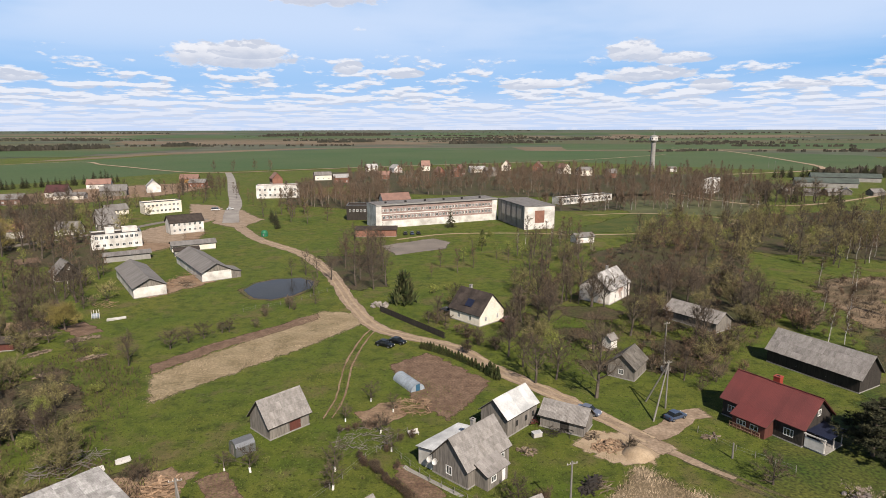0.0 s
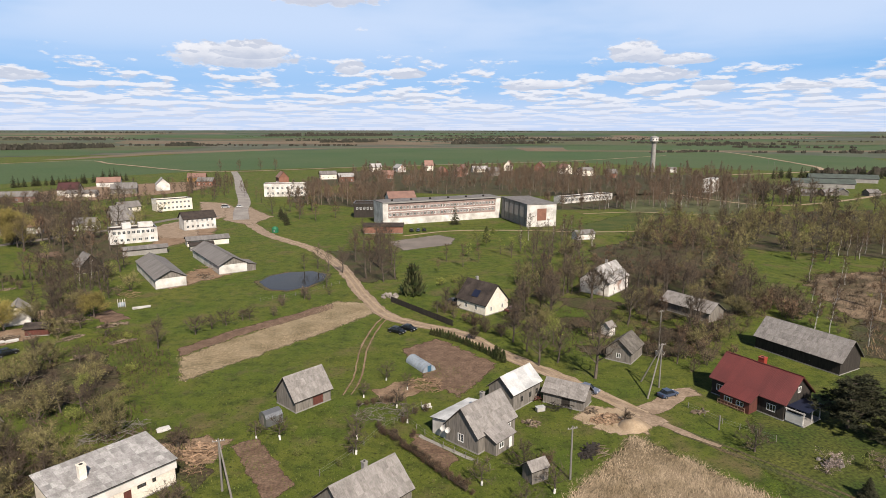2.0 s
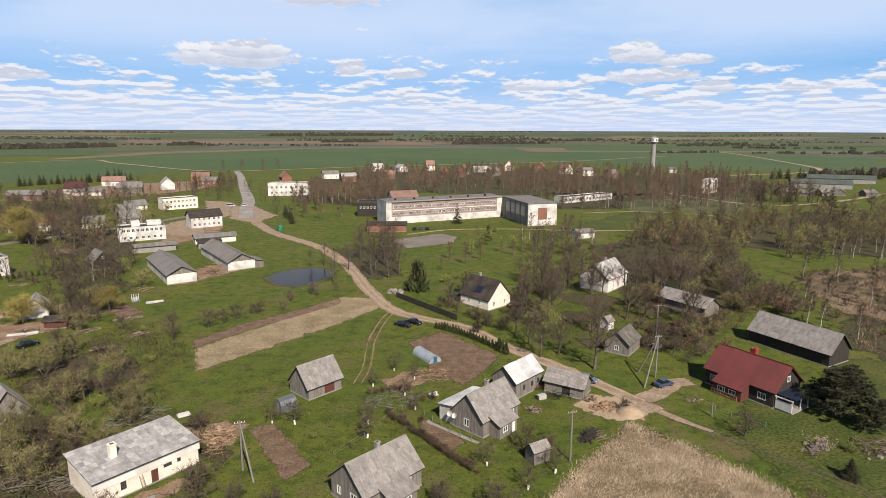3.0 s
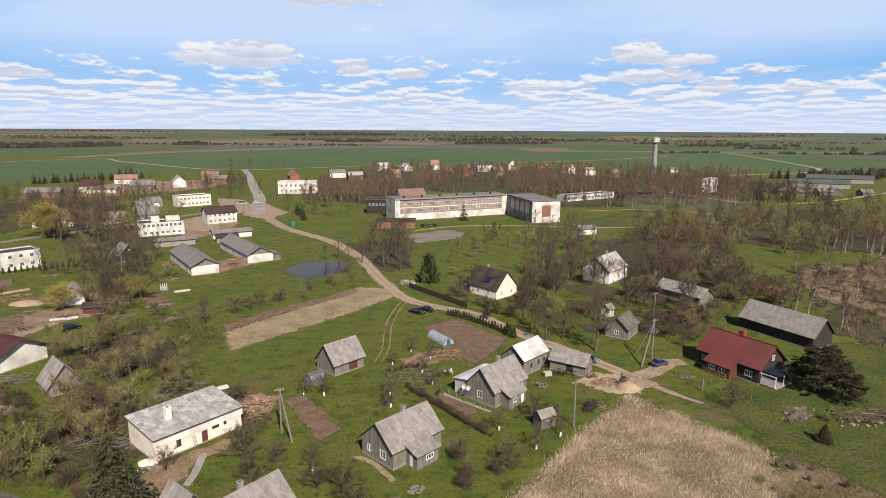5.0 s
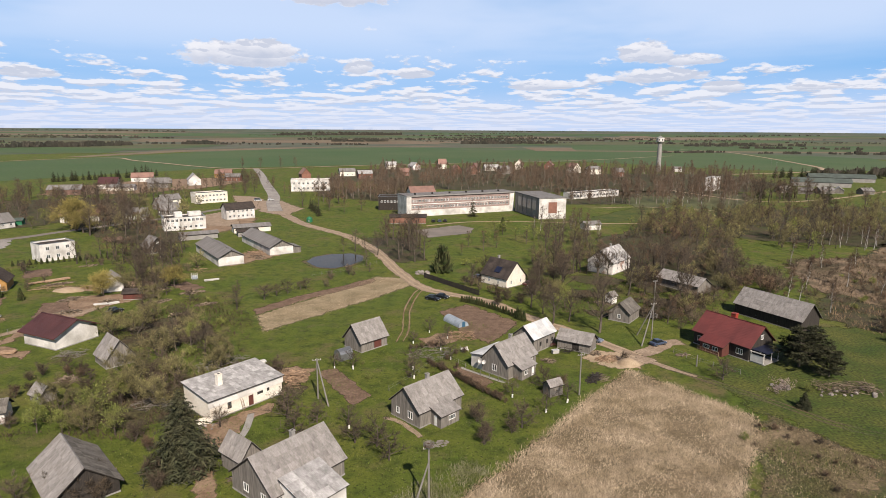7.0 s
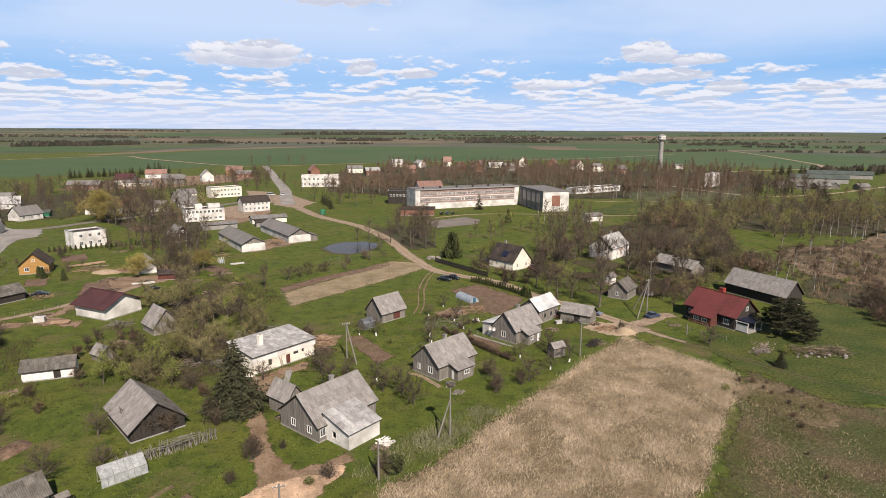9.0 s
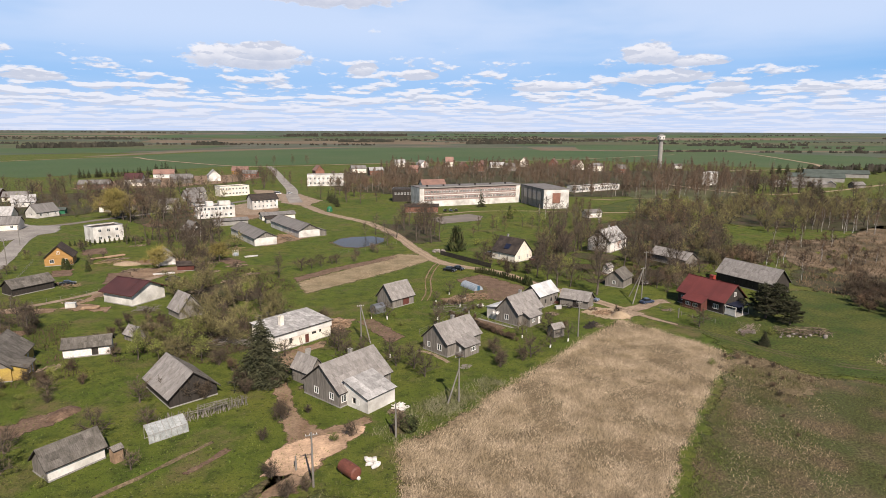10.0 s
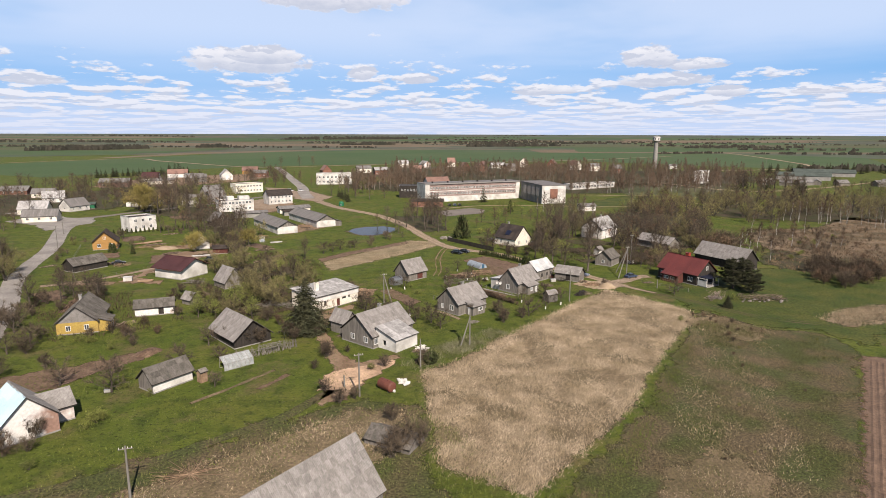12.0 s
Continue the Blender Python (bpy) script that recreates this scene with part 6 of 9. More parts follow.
def gen_tree(seed, h, spread, trunk_r, base, limbs, branches, twigs, up, twig_len, twig_w, buds=0, bud_size=0.16, droop=0.0, stems=1, lime_to=0.0, lite=False):
    """Meshes of a leafless or budding tree: trunk, branches, crown and, for an orchard tree, its whitewashed foot."""
    r = random.Random(seed)
    if lite:
        limbs, branches, twigs, twig_w, buds, bud_size = int(limbs * 0.8), int(branches * 0.75), int(twigs * 0.5), twig_w * 1.8, int(buds * 0.45), bud_size * 1.5
    tv, tf, bv, bf, cv, cf, lv, lf = [], [], [], [], [], [], [], []
    for s in range(stems):
        lean = Vector((r.uniform(-1, 1), r.uniform(-1, 1), 0)) * (0.05 if stems == 1 else 0.45) * h
        foot = Vector((0, 0, -0.15)) if stems == 1 else Vector((r.uniform(-0.3, 0.3), r.uniform(-0.3, 0.3), -0.15)) * (spread * 0.25 + 0.4)
        foot.z = -0.15
        top_h = h * (0.82 if stems == 1 else r.uniform(0.6, 0.9))
        line = [foot + (lean * t + Vector((0, 0, top_h * t))) + jitter(r, 0.02 * h * (0 < t < 1)) for t in (0, 0.25, 0.5, 0.75, 1)]
        rad = [trunk_r * (1 - 0.85 * t) / (1 if stems == 1 else 1.6) for t in (0, 0.25, 0.5, 0.75, 1)]
        tube(tv, tf, line, rad, 6)
        if lime_to:
            t = lime_to / top_h
            tube(lv, lf, [line[0], line[0].lerp(line[1], min(1, t * 4))], [rad[0] * 1.12, rad[0] * 1.02], 7)
        n = max(2, limbs // stems)
        for i in range(n):
            t = base + (0.97 - base) * (i + r.random() * 0.6) / n
            q = t * 4
            k = min(3, int(q))
            a = line[k].lerp(line[k + 1], q - k)
            az = i * 2.4 + s * 1.7 + r.uniform(-0.4, 0.4)
            reach = spread * (1.08 - 0.62 * max(0, (t - base) / (1 - base))) * r.uniform(0.75, 1.12)
            el = up + r.uniform(-0.15, 0.2) + 0.35 * t
            d = Vector((math.cos(az) * math.cos(el), math.sin(az) * math.cos(el), math.sin(el)))
            p1 = a + d * reach * 0.45 + jitter(r, 0.06 * reach)
            p2 = a + d * reach * 0.9 + Vector((0, 0, reach * (0.16 - droop))) + jitter(r, 0.1 * reach)
            lr = max(0.025, trunk_r * 0.5 * (1 - 0.55 * t))
            tube(bv, bf, [a, p1, p2], [lr, lr * 0.6, lr * 0.2], 4)
            for j in range(branches):
                u = r.uniform(0.22, 1.0)
                b0 = a.lerp(p1, u / 0.5) if u < 0.5 else p1.lerp(p2, (u - 0.5) / 0.5)
                bd = (d + jitter(r, 0.95) + Vector((0, 0, 0.25 - droop))).normalized()
                bl = reach * r.uniform(0.28, 0.5)
                b1 = b0 + bd * bl
                if not lite:
                    tube(bv, bf, [b0, b1], [lr * 0.35, lr * 0.1], 3)
                for _ in range(twigs):
                    w0 = b0.lerp(b1, r.uniform(0.1, 1.0))
                    w1 = w0 + (bd * 0.5 + jitter(r, 0.8) + Vector((0, 0, 0.15 - 1.6 * droop))).normalized() * twig_len * r.uniform(0.5, 1.2)
                    ribbon(cv, cf, w0, w1, twig_w, r)
                for _ in range(buds):
                    leafy(cv, cf, b0.lerp(b1, r.uniform(0.2, 1.15)) + jitter(r, twig_len * 0.7), bud_size * r.uniform(0.6, 1.4), r)
    return tv, tf, bv, bf, cv, cf, lv, lf


def gen_spruce(seed, h, radius, rows, per, open_=0.0):
    r = random.Random(seed)
    tv, tf, cv, cf = [], [], [], []
    tube(tv, tf, [Vector((0, 0, -0.1)), Vector((0, 0, h * 0.5)), Vector((0, 0, h * 0.97))], [0.03 * h * 0.5, 0.02 * h * 0.5, 0.01], 6)
    for i in range(rows):
        t = i / rows
        z = h * (0.06 + 0.93 * t)
        rad = radius * (1 - t) ** 0.8 * r.uniform(0.82, 1.1) + 0.12
        n = max(4, int(per * (1 - 0.6 * t)))
        for k in range(n):
            a = 2 * math.pi * (k + r.random()) / n
            reach = rad * r.uniform(0.62, 1.12)
            tip = Vector((math.cos(a) * reach, math.sin(a) * reach, z - reach * r.uniform(0.18, 0.42)))
            root = Vector((0, 0, z + 0.1))
            side = Vector((-math.sin(a), math.cos(a), 0))
            for q in range(7):
                u = 0.25 + 0.75 * q / 6
                c = root.lerp(tip, u)
                w = (0.16 + 0.26 * (1 - abs(u - 0.6))) * reach * 0.5
                for sgn in (-1, 1):
                    e = c + side * sgn * w + (tip - root).normalized() * w * 0.7 + Vector((0, 0, -w * r.uniform(0.2, 0.7)))
                    ribbon(cv, cf, c, e, 0.10 + 0.03 * reach, r)
                    ribbon(cv, cf, c + jitter(r, 0.12 * reach), e + jitter(r, 0.15 * reach), 0.10 + 0.03 * reach, r)
            ribbon(cv, cf, root, tip, 0.25, r)
    return tv, tf, cv, cf


def gen_cone(seed, h, radius, n):
    """A dense clipped conifer: short upright sprays over a cone."""
    r = random.Random(seed)
    cv, cf = [], []
    for _ in range(n):
        t = r.random() ** 1.4
        a = r.uniform(0, 2 * math.pi)
        rad = radius * (1 - t) ** 0.7 * r.uniform(0.55, 1.05)
        c = Vector((math.cos(a) * rad, math.sin(a) * rad, h * t))
        ribbon(cv, cf, c, c + Vector((math.cos(a) * 0.25 * radius, math.sin(a) * 0.25 * radius, 0.22 * h)) + jitter(r, 0.06 * h), 0.16 * radius + 0.06, r)
    return cv, cf


SPECIES = {}


def both(*a, **k):
    """A tree for near by and a sparer one for far off."""
    return gen_tree(*a, **k), gen_tree(*a, lite=True, **k)


def species(name, bark, crown, gens):
    for i, key in enumerate((name, name + "_far")):
        SPECIES[key] = []
        for g in gens:
            tv, tf, bv, bf, cv, cf, lv, lf = g[i]
            k = len(tv)
            SPECIES[key].append([("trunk", raw_mesh("trunk", tv + bv, tf + [tuple(q + k for q in f) for f in bf], M[bark])), ("crown", raw_mesh("crown", cv, cf, M[crown]))] + ([("whitewash", raw_mesh("whitewash", lv, lf, M["lime"]))] if lv else []))


species("bare", "bark", "twig", [both(s, 13.5, 5.2, 0.34, 0.22, 15, 8, 14, 0.55, 1.6, 0.042) for s in range(4)])
species("rusty", "bark", "rust_twig", [both(10 + s, 13, 3.6, 0.22, 0.2, 13, 7, 15, 0.65, 1.6, 0.06) for s in range(3)])
species("birch", "birch", "rust_twig", [both(20 + s, 14, 2.6, 0.17, 0.3, 12, 6, 14, 0.8, 1.5, 0.055, droop=0.1) for s in range(3)])
species("budding", "bark", "bud", [both(30 + s, 9, 3.6, 0.2, 0.2, 11, 6, 10, 0.5, 1.2, 0.055, buds=15, bud_size=0.26) for s in range(3)])
species("olive", "bark", "olive", [both(40 + s, 9, 5.0, 0.26, 0.08, 16, 8, 18, 0.5, 1.7, 0.06, buds=6, bud_size=0.24, stems=3) for s in range(3)])
species("gold", "bark", "gold", [both(50 + s, 12, 7.5, 0.4, 0.2, 18, 10, 26, 0.35, 1.8, 0.08, buds=44, bud_size=0.22, droop=0.25) for s in range(2)])
species("apple", "bark", "twig", [both(60 + s, 5.4, 3.3, 0.20, 0.3, 10, 5, 10, 0.3, 1.1, 0.05, lime_to=1.9) for s in range(4)])
species("old_apple", "bark", "twig", [both(70 + s, 5.0, 3.5, 0.23, 0.2, 11, 6, 11, 0.3, 1.2, 0.055) for s in range(3)])
species("shrub", "bark", "twig", [both(80 + s, 3.4, 2.2, 0.07, 0.05, 20, 5, 13, 0.8, 1.2, 0.045, stems=7) for s in range(4)])
species("rusty_shrub", "bark", "rust_twig", [both(90 + s, 3.2, 2.2, 0.06, 0.05, 20, 5, 13, 0.8, 1.2, 0.045, stems=7) for s in range(3)])
species("green_shrub", "bark", "bud", [both(100 + s, 2.4, 1.7, 0.05, 0.05, 14, 4, 8, 0.6, 0.7, 0.045, buds=14, bud_size=0.17, stems=6) for s in range(3)])
species("blossom", "bark", "blossom", [both(110, 2.4, 2.2, 0.07, 0.05, 14, 4, 6, 0.5, 0.6, 0.045, buds=10, bud_size=0.15, stems=5)])
SPECIES["spruce"] = [[("trunk", raw_mesh("trunk", a, b, M["bark"])), ("crown", raw_mesh("crown", c, d, M["needle"]))] for a, b, c, d in (gen_spruce(s, 12, 3.5, 26, 17) for s in (1, 2))]
SPECIES["spruce_far"] = [[("trunk", raw_mesh("trunk", a, b, M["bark"])), ("crown", raw_mesh("crown", c, d, M["needle"]))] for a, b, c, d in (gen_spruce(s, 12, 3.5, 15, 9) for s in (3, 4))]
SPECIES["thuja"] = [[("crown", raw_mesh("crown", a, b, M["thuja"]))] for a, b in (gen_cone(s, 2.0, 0.55, 420) for s in (5, 6))]


def gen_pine(seed, h, spread, limbs):
    """A spreading pine: uneven boughs that carry dense tufts of needles, with gaps between them."""
    r = random.Random(seed)
    tv, tf, cv, cf = [], [], [], []
    tube(tv, tf, [Vector((0, 0, -0.15)), Vector((0.1, 0.1, h * 0.5)), Vector((0, 0.2, h * 0.95))], [0.3, 0.2, 0.04], 7)
    for i in range(limbs):
        t = 0.10 + 0.85 * i / limbs
        az = i * 2.4 + r.uniform(-0.5, 0.5)
        reach = spread * (1.05 - 0.75 * t ** 1.6) * r.uniform(0.6, 1.15)
        a = Vector((0, 0.15 * t, h * t))
        d = Vector((math.cos(az), math.sin(az), 0))
        b = a + d * reach + Vector((0, 0, reach * r.uniform(0.05, 0.32)))
        tube(tv, tf, [a, a.lerp(b, 0.5) + Vector((0, 0, -0.06 * reach)), b], [0.09, 0.06, 0.02], 4)
        for _ in range(int(6 + 3.2 * reach)):
            u = r.uniform(0.3, 1.05)
            c = a.lerp(b, u) + Vector((-d.y, d.x, 0)) * r.uniform(-0.34, 0.34) * reach + Vector((0, 0, r.uniform(-0.1, 0.35)))
            for _ in range(34):
                w = jitter(r, 1)
                w.z = abs(w.z) * 0.8 - 0.15
                ribbon(cv, cf, c, c + w.normalized() * r.uniform(0.35, 0.8), 0.13, r)
    return tv, tf, cv, cf


SPECIES["pine"] = [[("trunk", raw_mesh("trunk", a, b, M["bark"])), ("crown", raw_mesh("crown", c, d, M["needle"]))] for a, b, c, d in (gen_pine(s, 8.4, 4.6, 34) for s in (120, 121, 122))]

WORDS = dict(
    bare=("tree", "tall leafless deciduous tree with fine grey twigs", "tree"), rusty=("alder_tree", "slim leafless tree with rusty brown twigs", "tree"), birch=("birch_tree", "slender birch with a pale trunk and bare twigs", "tree"),
    budding=("maple_tree", "tree just breaking into yellow-green leaf", "tree"), olive=("willow_tree", "broad willow with olive spring buds", "tree"), gold=("willow_tree", "wide golden willow in early leaf", "tree"),
    apple=("apple_tree", "bare apple tree with a whitewashed trunk", "tree"), old_apple=("apple_tree", "old bare spreading apple tree", "tree"), shrub=("shrub", "leafless grey-brown shrub with many stems", "shrub"),
    rusty_shrub=("shrub", "rusty brown leafless shrub", "shrub"), green_shrub=("shrub", "small shrub in fresh yellow-green leaf", "shrub"), blossom=("shrub", "low shrub in pale pink blossom", "shrub"),
    spruce=("spruce_tree", "dark green dense spruce", "tree"), thuja=("thuja", "small clipped thuja cone", "shrub"), pine=("pine_tree", "dark green bushy pine", "tree"))
plant_rng = random.Random(77)


UNDERGROWTH = {}


def plant(kind, x, y, size=1.0, group="", thin=1.0):
    name, label, category = WORDS[kind]
    if kind in ("shrub", "rusty_shrub") and y > 108 and group:
        # the shrubs of the far thickets stand too close to count
        m = pose(x, y, 0, 0, 0, plant_rng.uniform(0, 360)) @ Matrix.Diagonal((size, size, size, 1))
        for word, me in plant_rng.choice(SPECIES[kind + "_far"]):
            UNDERGROWTH.setdefault((kind, word), []).append((me, m))
        return None
    t = thing(name, label, category, x, y, plant_rng.uniform(0, 360), group=group)
    t.scale = (size * thin, size * thin, size)
    for word, me in plant_rng.choice(SPECIES[kind + "_far" if y > 165 and kind != "gold" and kind + "_far" in SPECIES else kind]):
        part(word, me, None, t)
    return t


def joined(name, pieces):
    """One mesh out of copies of meshes of three-cornered and four-cornered faces."""
    verts, faces, base = [], [], 0
    for me, m in pieces:
        co = np.empty(len(me.vertices) * 3, np.float32)
        me.vertices.foreach_get("co", co)
        mat4 = np.array(m)
        verts.append(co.reshape(-1, 3) @ mat4[:3, :3].T + mat4[:3, 3])
        faces += [tuple(i + base for i in p.vertices) for p in me.polygons]
        base += len(me.vertices)
    return raw_mesh(name, np.concatenate(verts).tolist(), faces, pieces[0][0].materials[0])


KEEP_OFF = []
for o in scene.objects:
    if o.parent is None and o.type == "EMPTY" and o.children:
        reach = [(o.matrix_basis @ c.matrix_basis @ Vector(b)).xy for c in o.children if c.type == "MESH" for b in c.bound_box]
        KEEP_OFF.append((min(p.x for p in reach) - 0.6, max(p.x for p in reach) + 0.6, min(p.y for p in reach) - 0.6, max(p.y for p in reach) + 0.6))
ROADS = [smooth_line(p, 3) for p in ([(-114, 322), (-83.6, 268.7), (-57.9, 238.6), (-41, 207), (-25.1, 163.3), (-15.5, 144.5), (2.6, 131.5), (10.8, 119), (28, 97.5), (36.4, 84.9)], [(-114, 318), (-140, 403), (-215, 611)], [(-131, 62), (-170, 137), (-203, 205)], [(-209, 219), (-165, 290), (-130, 330)])]


CLEARING = [(124.8, 242.9), (131.0, 226.4), (134.8, 201.4), (110.2, 174.8), (104.3, 182.8), (101.1, 191.5)]


def clear_at(x, y):
    if any(a < x < b and c < y < d for a, b, c, d in KEEP_OFF):
        return False
    if inside((x, y), POND) or inside((x, y), CLEARING):
        return False
    return all((Vector((x, y)) - p).length > 4 for line in ROADS for p in line)


def grove(poly, n, kinds, lo, hi, gap=1.5, group=""):
    """Scatters n trees over a stretch of land, off roofs, roads and water."""
    xs, ys = [p[0] for p in poly], [p[1] for p in poly]
    put, tries = [], 0
    while len(put) < n and tries < n * 30:
        tries += 1
        x, y = plant_rng.uniform(min(xs), max(xs)), plant_rng.uniform(min(ys), max(ys))
        if inside((x, y), poly) and clear_at(x, y) and all(math.hypot(x - a, y - b) > gap for a, b in put):
            put.append((x, y))
            plant(plant_rng.choice(kinds), x, y, plant_rng.uniform(lo, hi), group)


# by the road and the pond
grove([(-51.8, 236.4), (-23.1, 236.8), (-17.6, 182), (-27.7, 182), (-36.7, 205)], 15, ["bare", "bare", "rusty"], 0.85, 1.15, 4, "trees by the bend")
for x, y, s in ((-47.5, 201.5, 0.75), (-43, 199, 0.6), (-39.5, 176.5, 0.55), (-52, 200, 0.5), (-37.5, 195, 0.8)):
    plant("bare", x, y, s)
# big trees along the village road
for kind, x, y, s in (("bare", 28.9, 105.2, 1.08), ("bare", 18.4, 111.8, 0.8), ("bare", 22.8, 113.5, 0.7), ("bare", 14.5, 126.1, 0.75), ("bare", 45.8, 139.4, 0.9), ("bare", 17, 120, 0.6), ("budding", 24, 125, 0.8), ("bare", 34, 128, 0.75),
                      ("bare", 47, 118.5, 0.55), ("bare", 48.5, 113, 0.5), ("bare", 26, 142, 0.95), ("bare", 20.5, 150, 0.8), ("bare", 3, 161, 0.6), ("bare", -1.5, 151.5, 0.55), ("shrub", 12, 130, 1.0), ("shrub", 16, 137, 1.1)):
    plant(kind, x, y, s)
grove([(24.8, 237.5), (58.5, 238.0), (45, 186), (30, 150), (20, 118.6), (13, 126), (21.0, 154.6)], 46, ["bare", "bare", "budding", "olive", "rusty_shrub", "bare"], 0.5, 0.95, 3.0, "thicket trees")
grove([(83.4, 265.4), (128.6, 239.1), (84, 146), (56, 116), (44.5, 127), (56, 167.0)], 105, ["bare", "shrub", "rusty_shrub", "olive", "shrub", "rusty"], 0.45, 0.8, 2.2, "thicket trees")
grove([(50, 110), (66, 128), (74, 140), (60, 140), (48, 124)], 16, ["shrub", "rusty_shrub", "old_apple"], 0.7, 1.1, 1.8, "thicket shrubs")
grove([(125.5, 325), (230.7, 301.2), (168, 210), (116.5, 206.7), (92.3, 238.5), (80, 268)], 120, ["olive", "olive", "bare", "budding", "olive", "rusty"], 0.65, 1.1, 3.5, "willow thicket")
grove([(120, 196), (152, 198), (152, 150), (96, 122), (92, 140)], 46, ["rusty_shrub", "shrub", "green_shrub", "birch"], 0.4, 0.95, 2.2, "bank shrubs")
grove([(96, 96), (150, 120), (170, 150), (130, 140), (100, 112)], 26, ["shrub", "rusty_shrub", "shrub"], 0.6, 1.1, 2.2, "bank shrubs")
grove([(30, 236), (62, 240), (66, 288), (34, 282)], 22, ["birch", "birch", "rusty", "budding"], 0.55, 0.9, 2.5, "school front birches")
for x, y, s in ((12, 236, 1.0), (16, 243, 0.85), (8, 222, 0.7), (21, 228, 0.8)):
    plant("budding", x, y, s)
for x, y, s in ((5, 205, 0.75), (-1, 214, 0.6), (11, 212, 0.65), (-4, 198, 0.4)):
    plant("rusty", x, y, s)
plant("spruce", 3.8, 303.5, 0.95)
plant("thuja", -11.4, 167.6, 4.2, thin=1.5)
plant("thuja", 17, 254, 3.0)
for x, y, s in ((-3, 178, 2.0), (1.5, 182, 1.5), (22, 276, 2)):
    plant("green_shrub", x, y, s * 0.6)
# behind the school: a wood too dense to count
sv, sf, kv, kf = [], [], [], []
park = random.Random(15)


def park_tree(x, y, h, spread):
    foot = Vector((x, y, 0))
    top = foot + Vector((park.uniform(-0.6, 0.6), park.uniform(-0.6, 0.6), h))
    tube(kv, kf, [foot, foot.lerp(top, 0.5), top], [0.20, 0.13, 0.04], 4)
    for _ in range(64):
        t = 0.12 + 0.83 * park.random() ** 0.8
        a = park.uniform(0, 6.283)
        rad = spread * (1.1 - t) * park.uniform(0.4, 1.1)
        p = foot.lerp(top, t)
        q = p + Vector((math.cos(a) * rad, math.sin(a) * rad, rad * 0.8 + 0.4))
        ribbon(sv, sf, p, q, 0.12, park)
        for _ in range(4):
            ribbon(sv, sf, p.lerp(q, park.uniform(0.3, 1)), q + jitter(park, 0.9) + Vector((0, 0, 0.5)), 0.14, park)


for poly, n, lo, hi in (([(-74, 470), (60, 440), (235.5, 452.1), (300, 520), (300, 660), (-107.2, 640)], 470, 10, 18), ([(66, 358), (200, 372), (230, 450), (90, 462), (60, 440)], 130, 11, 18), ([(-110, 395), (-35, 360), (-40, 450), (-120, 470)], 110, 10, 16), ([(-74, 640), (180, 650), (170, 760), (-90, 760)], 80, 6, 10)):
    xs, ys = [p[0] for p in poly], [p[1] for p in poly]
    k = 0
    while k < n:
        x, y = park.uniform(min(xs), max(xs)), park.uniform(min(ys), max(ys))
        if inside((x, y), poly):
            k += 1
            if clear_at(x, y):
                park_tree(x, y, park.uniform(0.62 * lo, hi), park.uniform(3.2, 5.2))
pk = thing("park_wood", "wood of bare rusty-brown birches and alders behind the school", "wood", 0, 0, kind="stuff")
tagged(part("stems", raw_mesh("stems", kv, kf, mat("park_stems", (0.32, 0.27, 0.22), (0.12, 0.098, 0.08), 0.06, 1.0, 0.9, island=0.4, grain=0.2)), None, pk), kind="stuff")
tagged(part("crowns", raw_mesh("crowns", sv, sf, mat("park_twigs", (0.240, 0.158, 0.104), (0.165, 0.124, 0.086), 0.03, 0.6, 0.95, island=0.45, bump=0, grain=0.3)), None, pk), kind="stuff")
grove([(66, 352), (120, 358), (200, 366), (205, 385), (70, 372)], 16, ["birch", "rusty", "birch"], 0.8, 1.1, 4, "park edge trees")
grove([(205, 372), (250, 372), (262, 430), (222, 440)], 34, ["bare", "rusty", "rusty", "bare", "spruce"], 1.0, 1.4, 4, "dark grove trees")
grove([(270, 395), (420, 380), (430, 440), (300, 430)], 24, ["bare", "olive", "shrub"], 0.5, 0.9, 6, "farm trees")
grove([(330, 600), (520, 610), (560, 640), (360, 640)], 34, ["spruce"], 0.8, 1.1, 6, "farm spruce belt")
for k in range(9):
    plant("rusty", -128 - 9.5 * k + plant_rng.uniform(-3, 3), 395 + 19 * k, plant_rng.uniform(0.75, 1.0), "street trees", 0.7)
grove([(-150, 400), (-175, 480), (-205, 545), (-235, 545), (-210, 450), (-180, 395)], 34, ["rusty", "rusty", "bare"], 0.75, 1.0, 4, "poplar grove")
for x, y in ((-243, 700), (-222, 712), (-205, 716), (-262, 690)):
    plant("rusty", x, y, 1.2)
for x, y in ((-92, 320), (-88, 312), (-84, 300), (-96, 332)):
    plant("spruce", x, y, 0.62)
for k in range(26):
    plant("spruce", -365 + 2.3 * k + plant_rng.uniform(-2, 2), 500 + 2.6 * k + plant_rng.uniform(-3, 3), plant_rng.uniform(0.5, 0.9) * (1.4 if k > 18 else 1), "spruce windbreak")
# village on the west side
grove([(-262, 312), (-156, 215), (-130, 205), (-122, 225), (-165, 270), (-185, 300), (-250, 400)], 70, ["bare", "bare", "rusty", "old_apple", "budding"], 0.8, 1.2, 4, "village trees")
grove([(-300, 200), (-215, 160), (-180, 120), (-160, 90), (-190, 70), (-320, 180)], 30, ["bare", "old_apple", "rusty"], 0.8, 1.2, 6, "village trees")
grove([(-330, 280), (-240, 230), (-230, 300), (-300, 380), (-360, 380)], 34, ["bare", "rusty", "old_apple"], 0.75, 1.15, 5, "village trees")
grove([(-300, 420), (-220, 380), (-190, 400), (-230, 520), (-290, 500)], 30, ["bare", "rusty", "old_apple"], 0.5, 0.85, 6, "village trees")
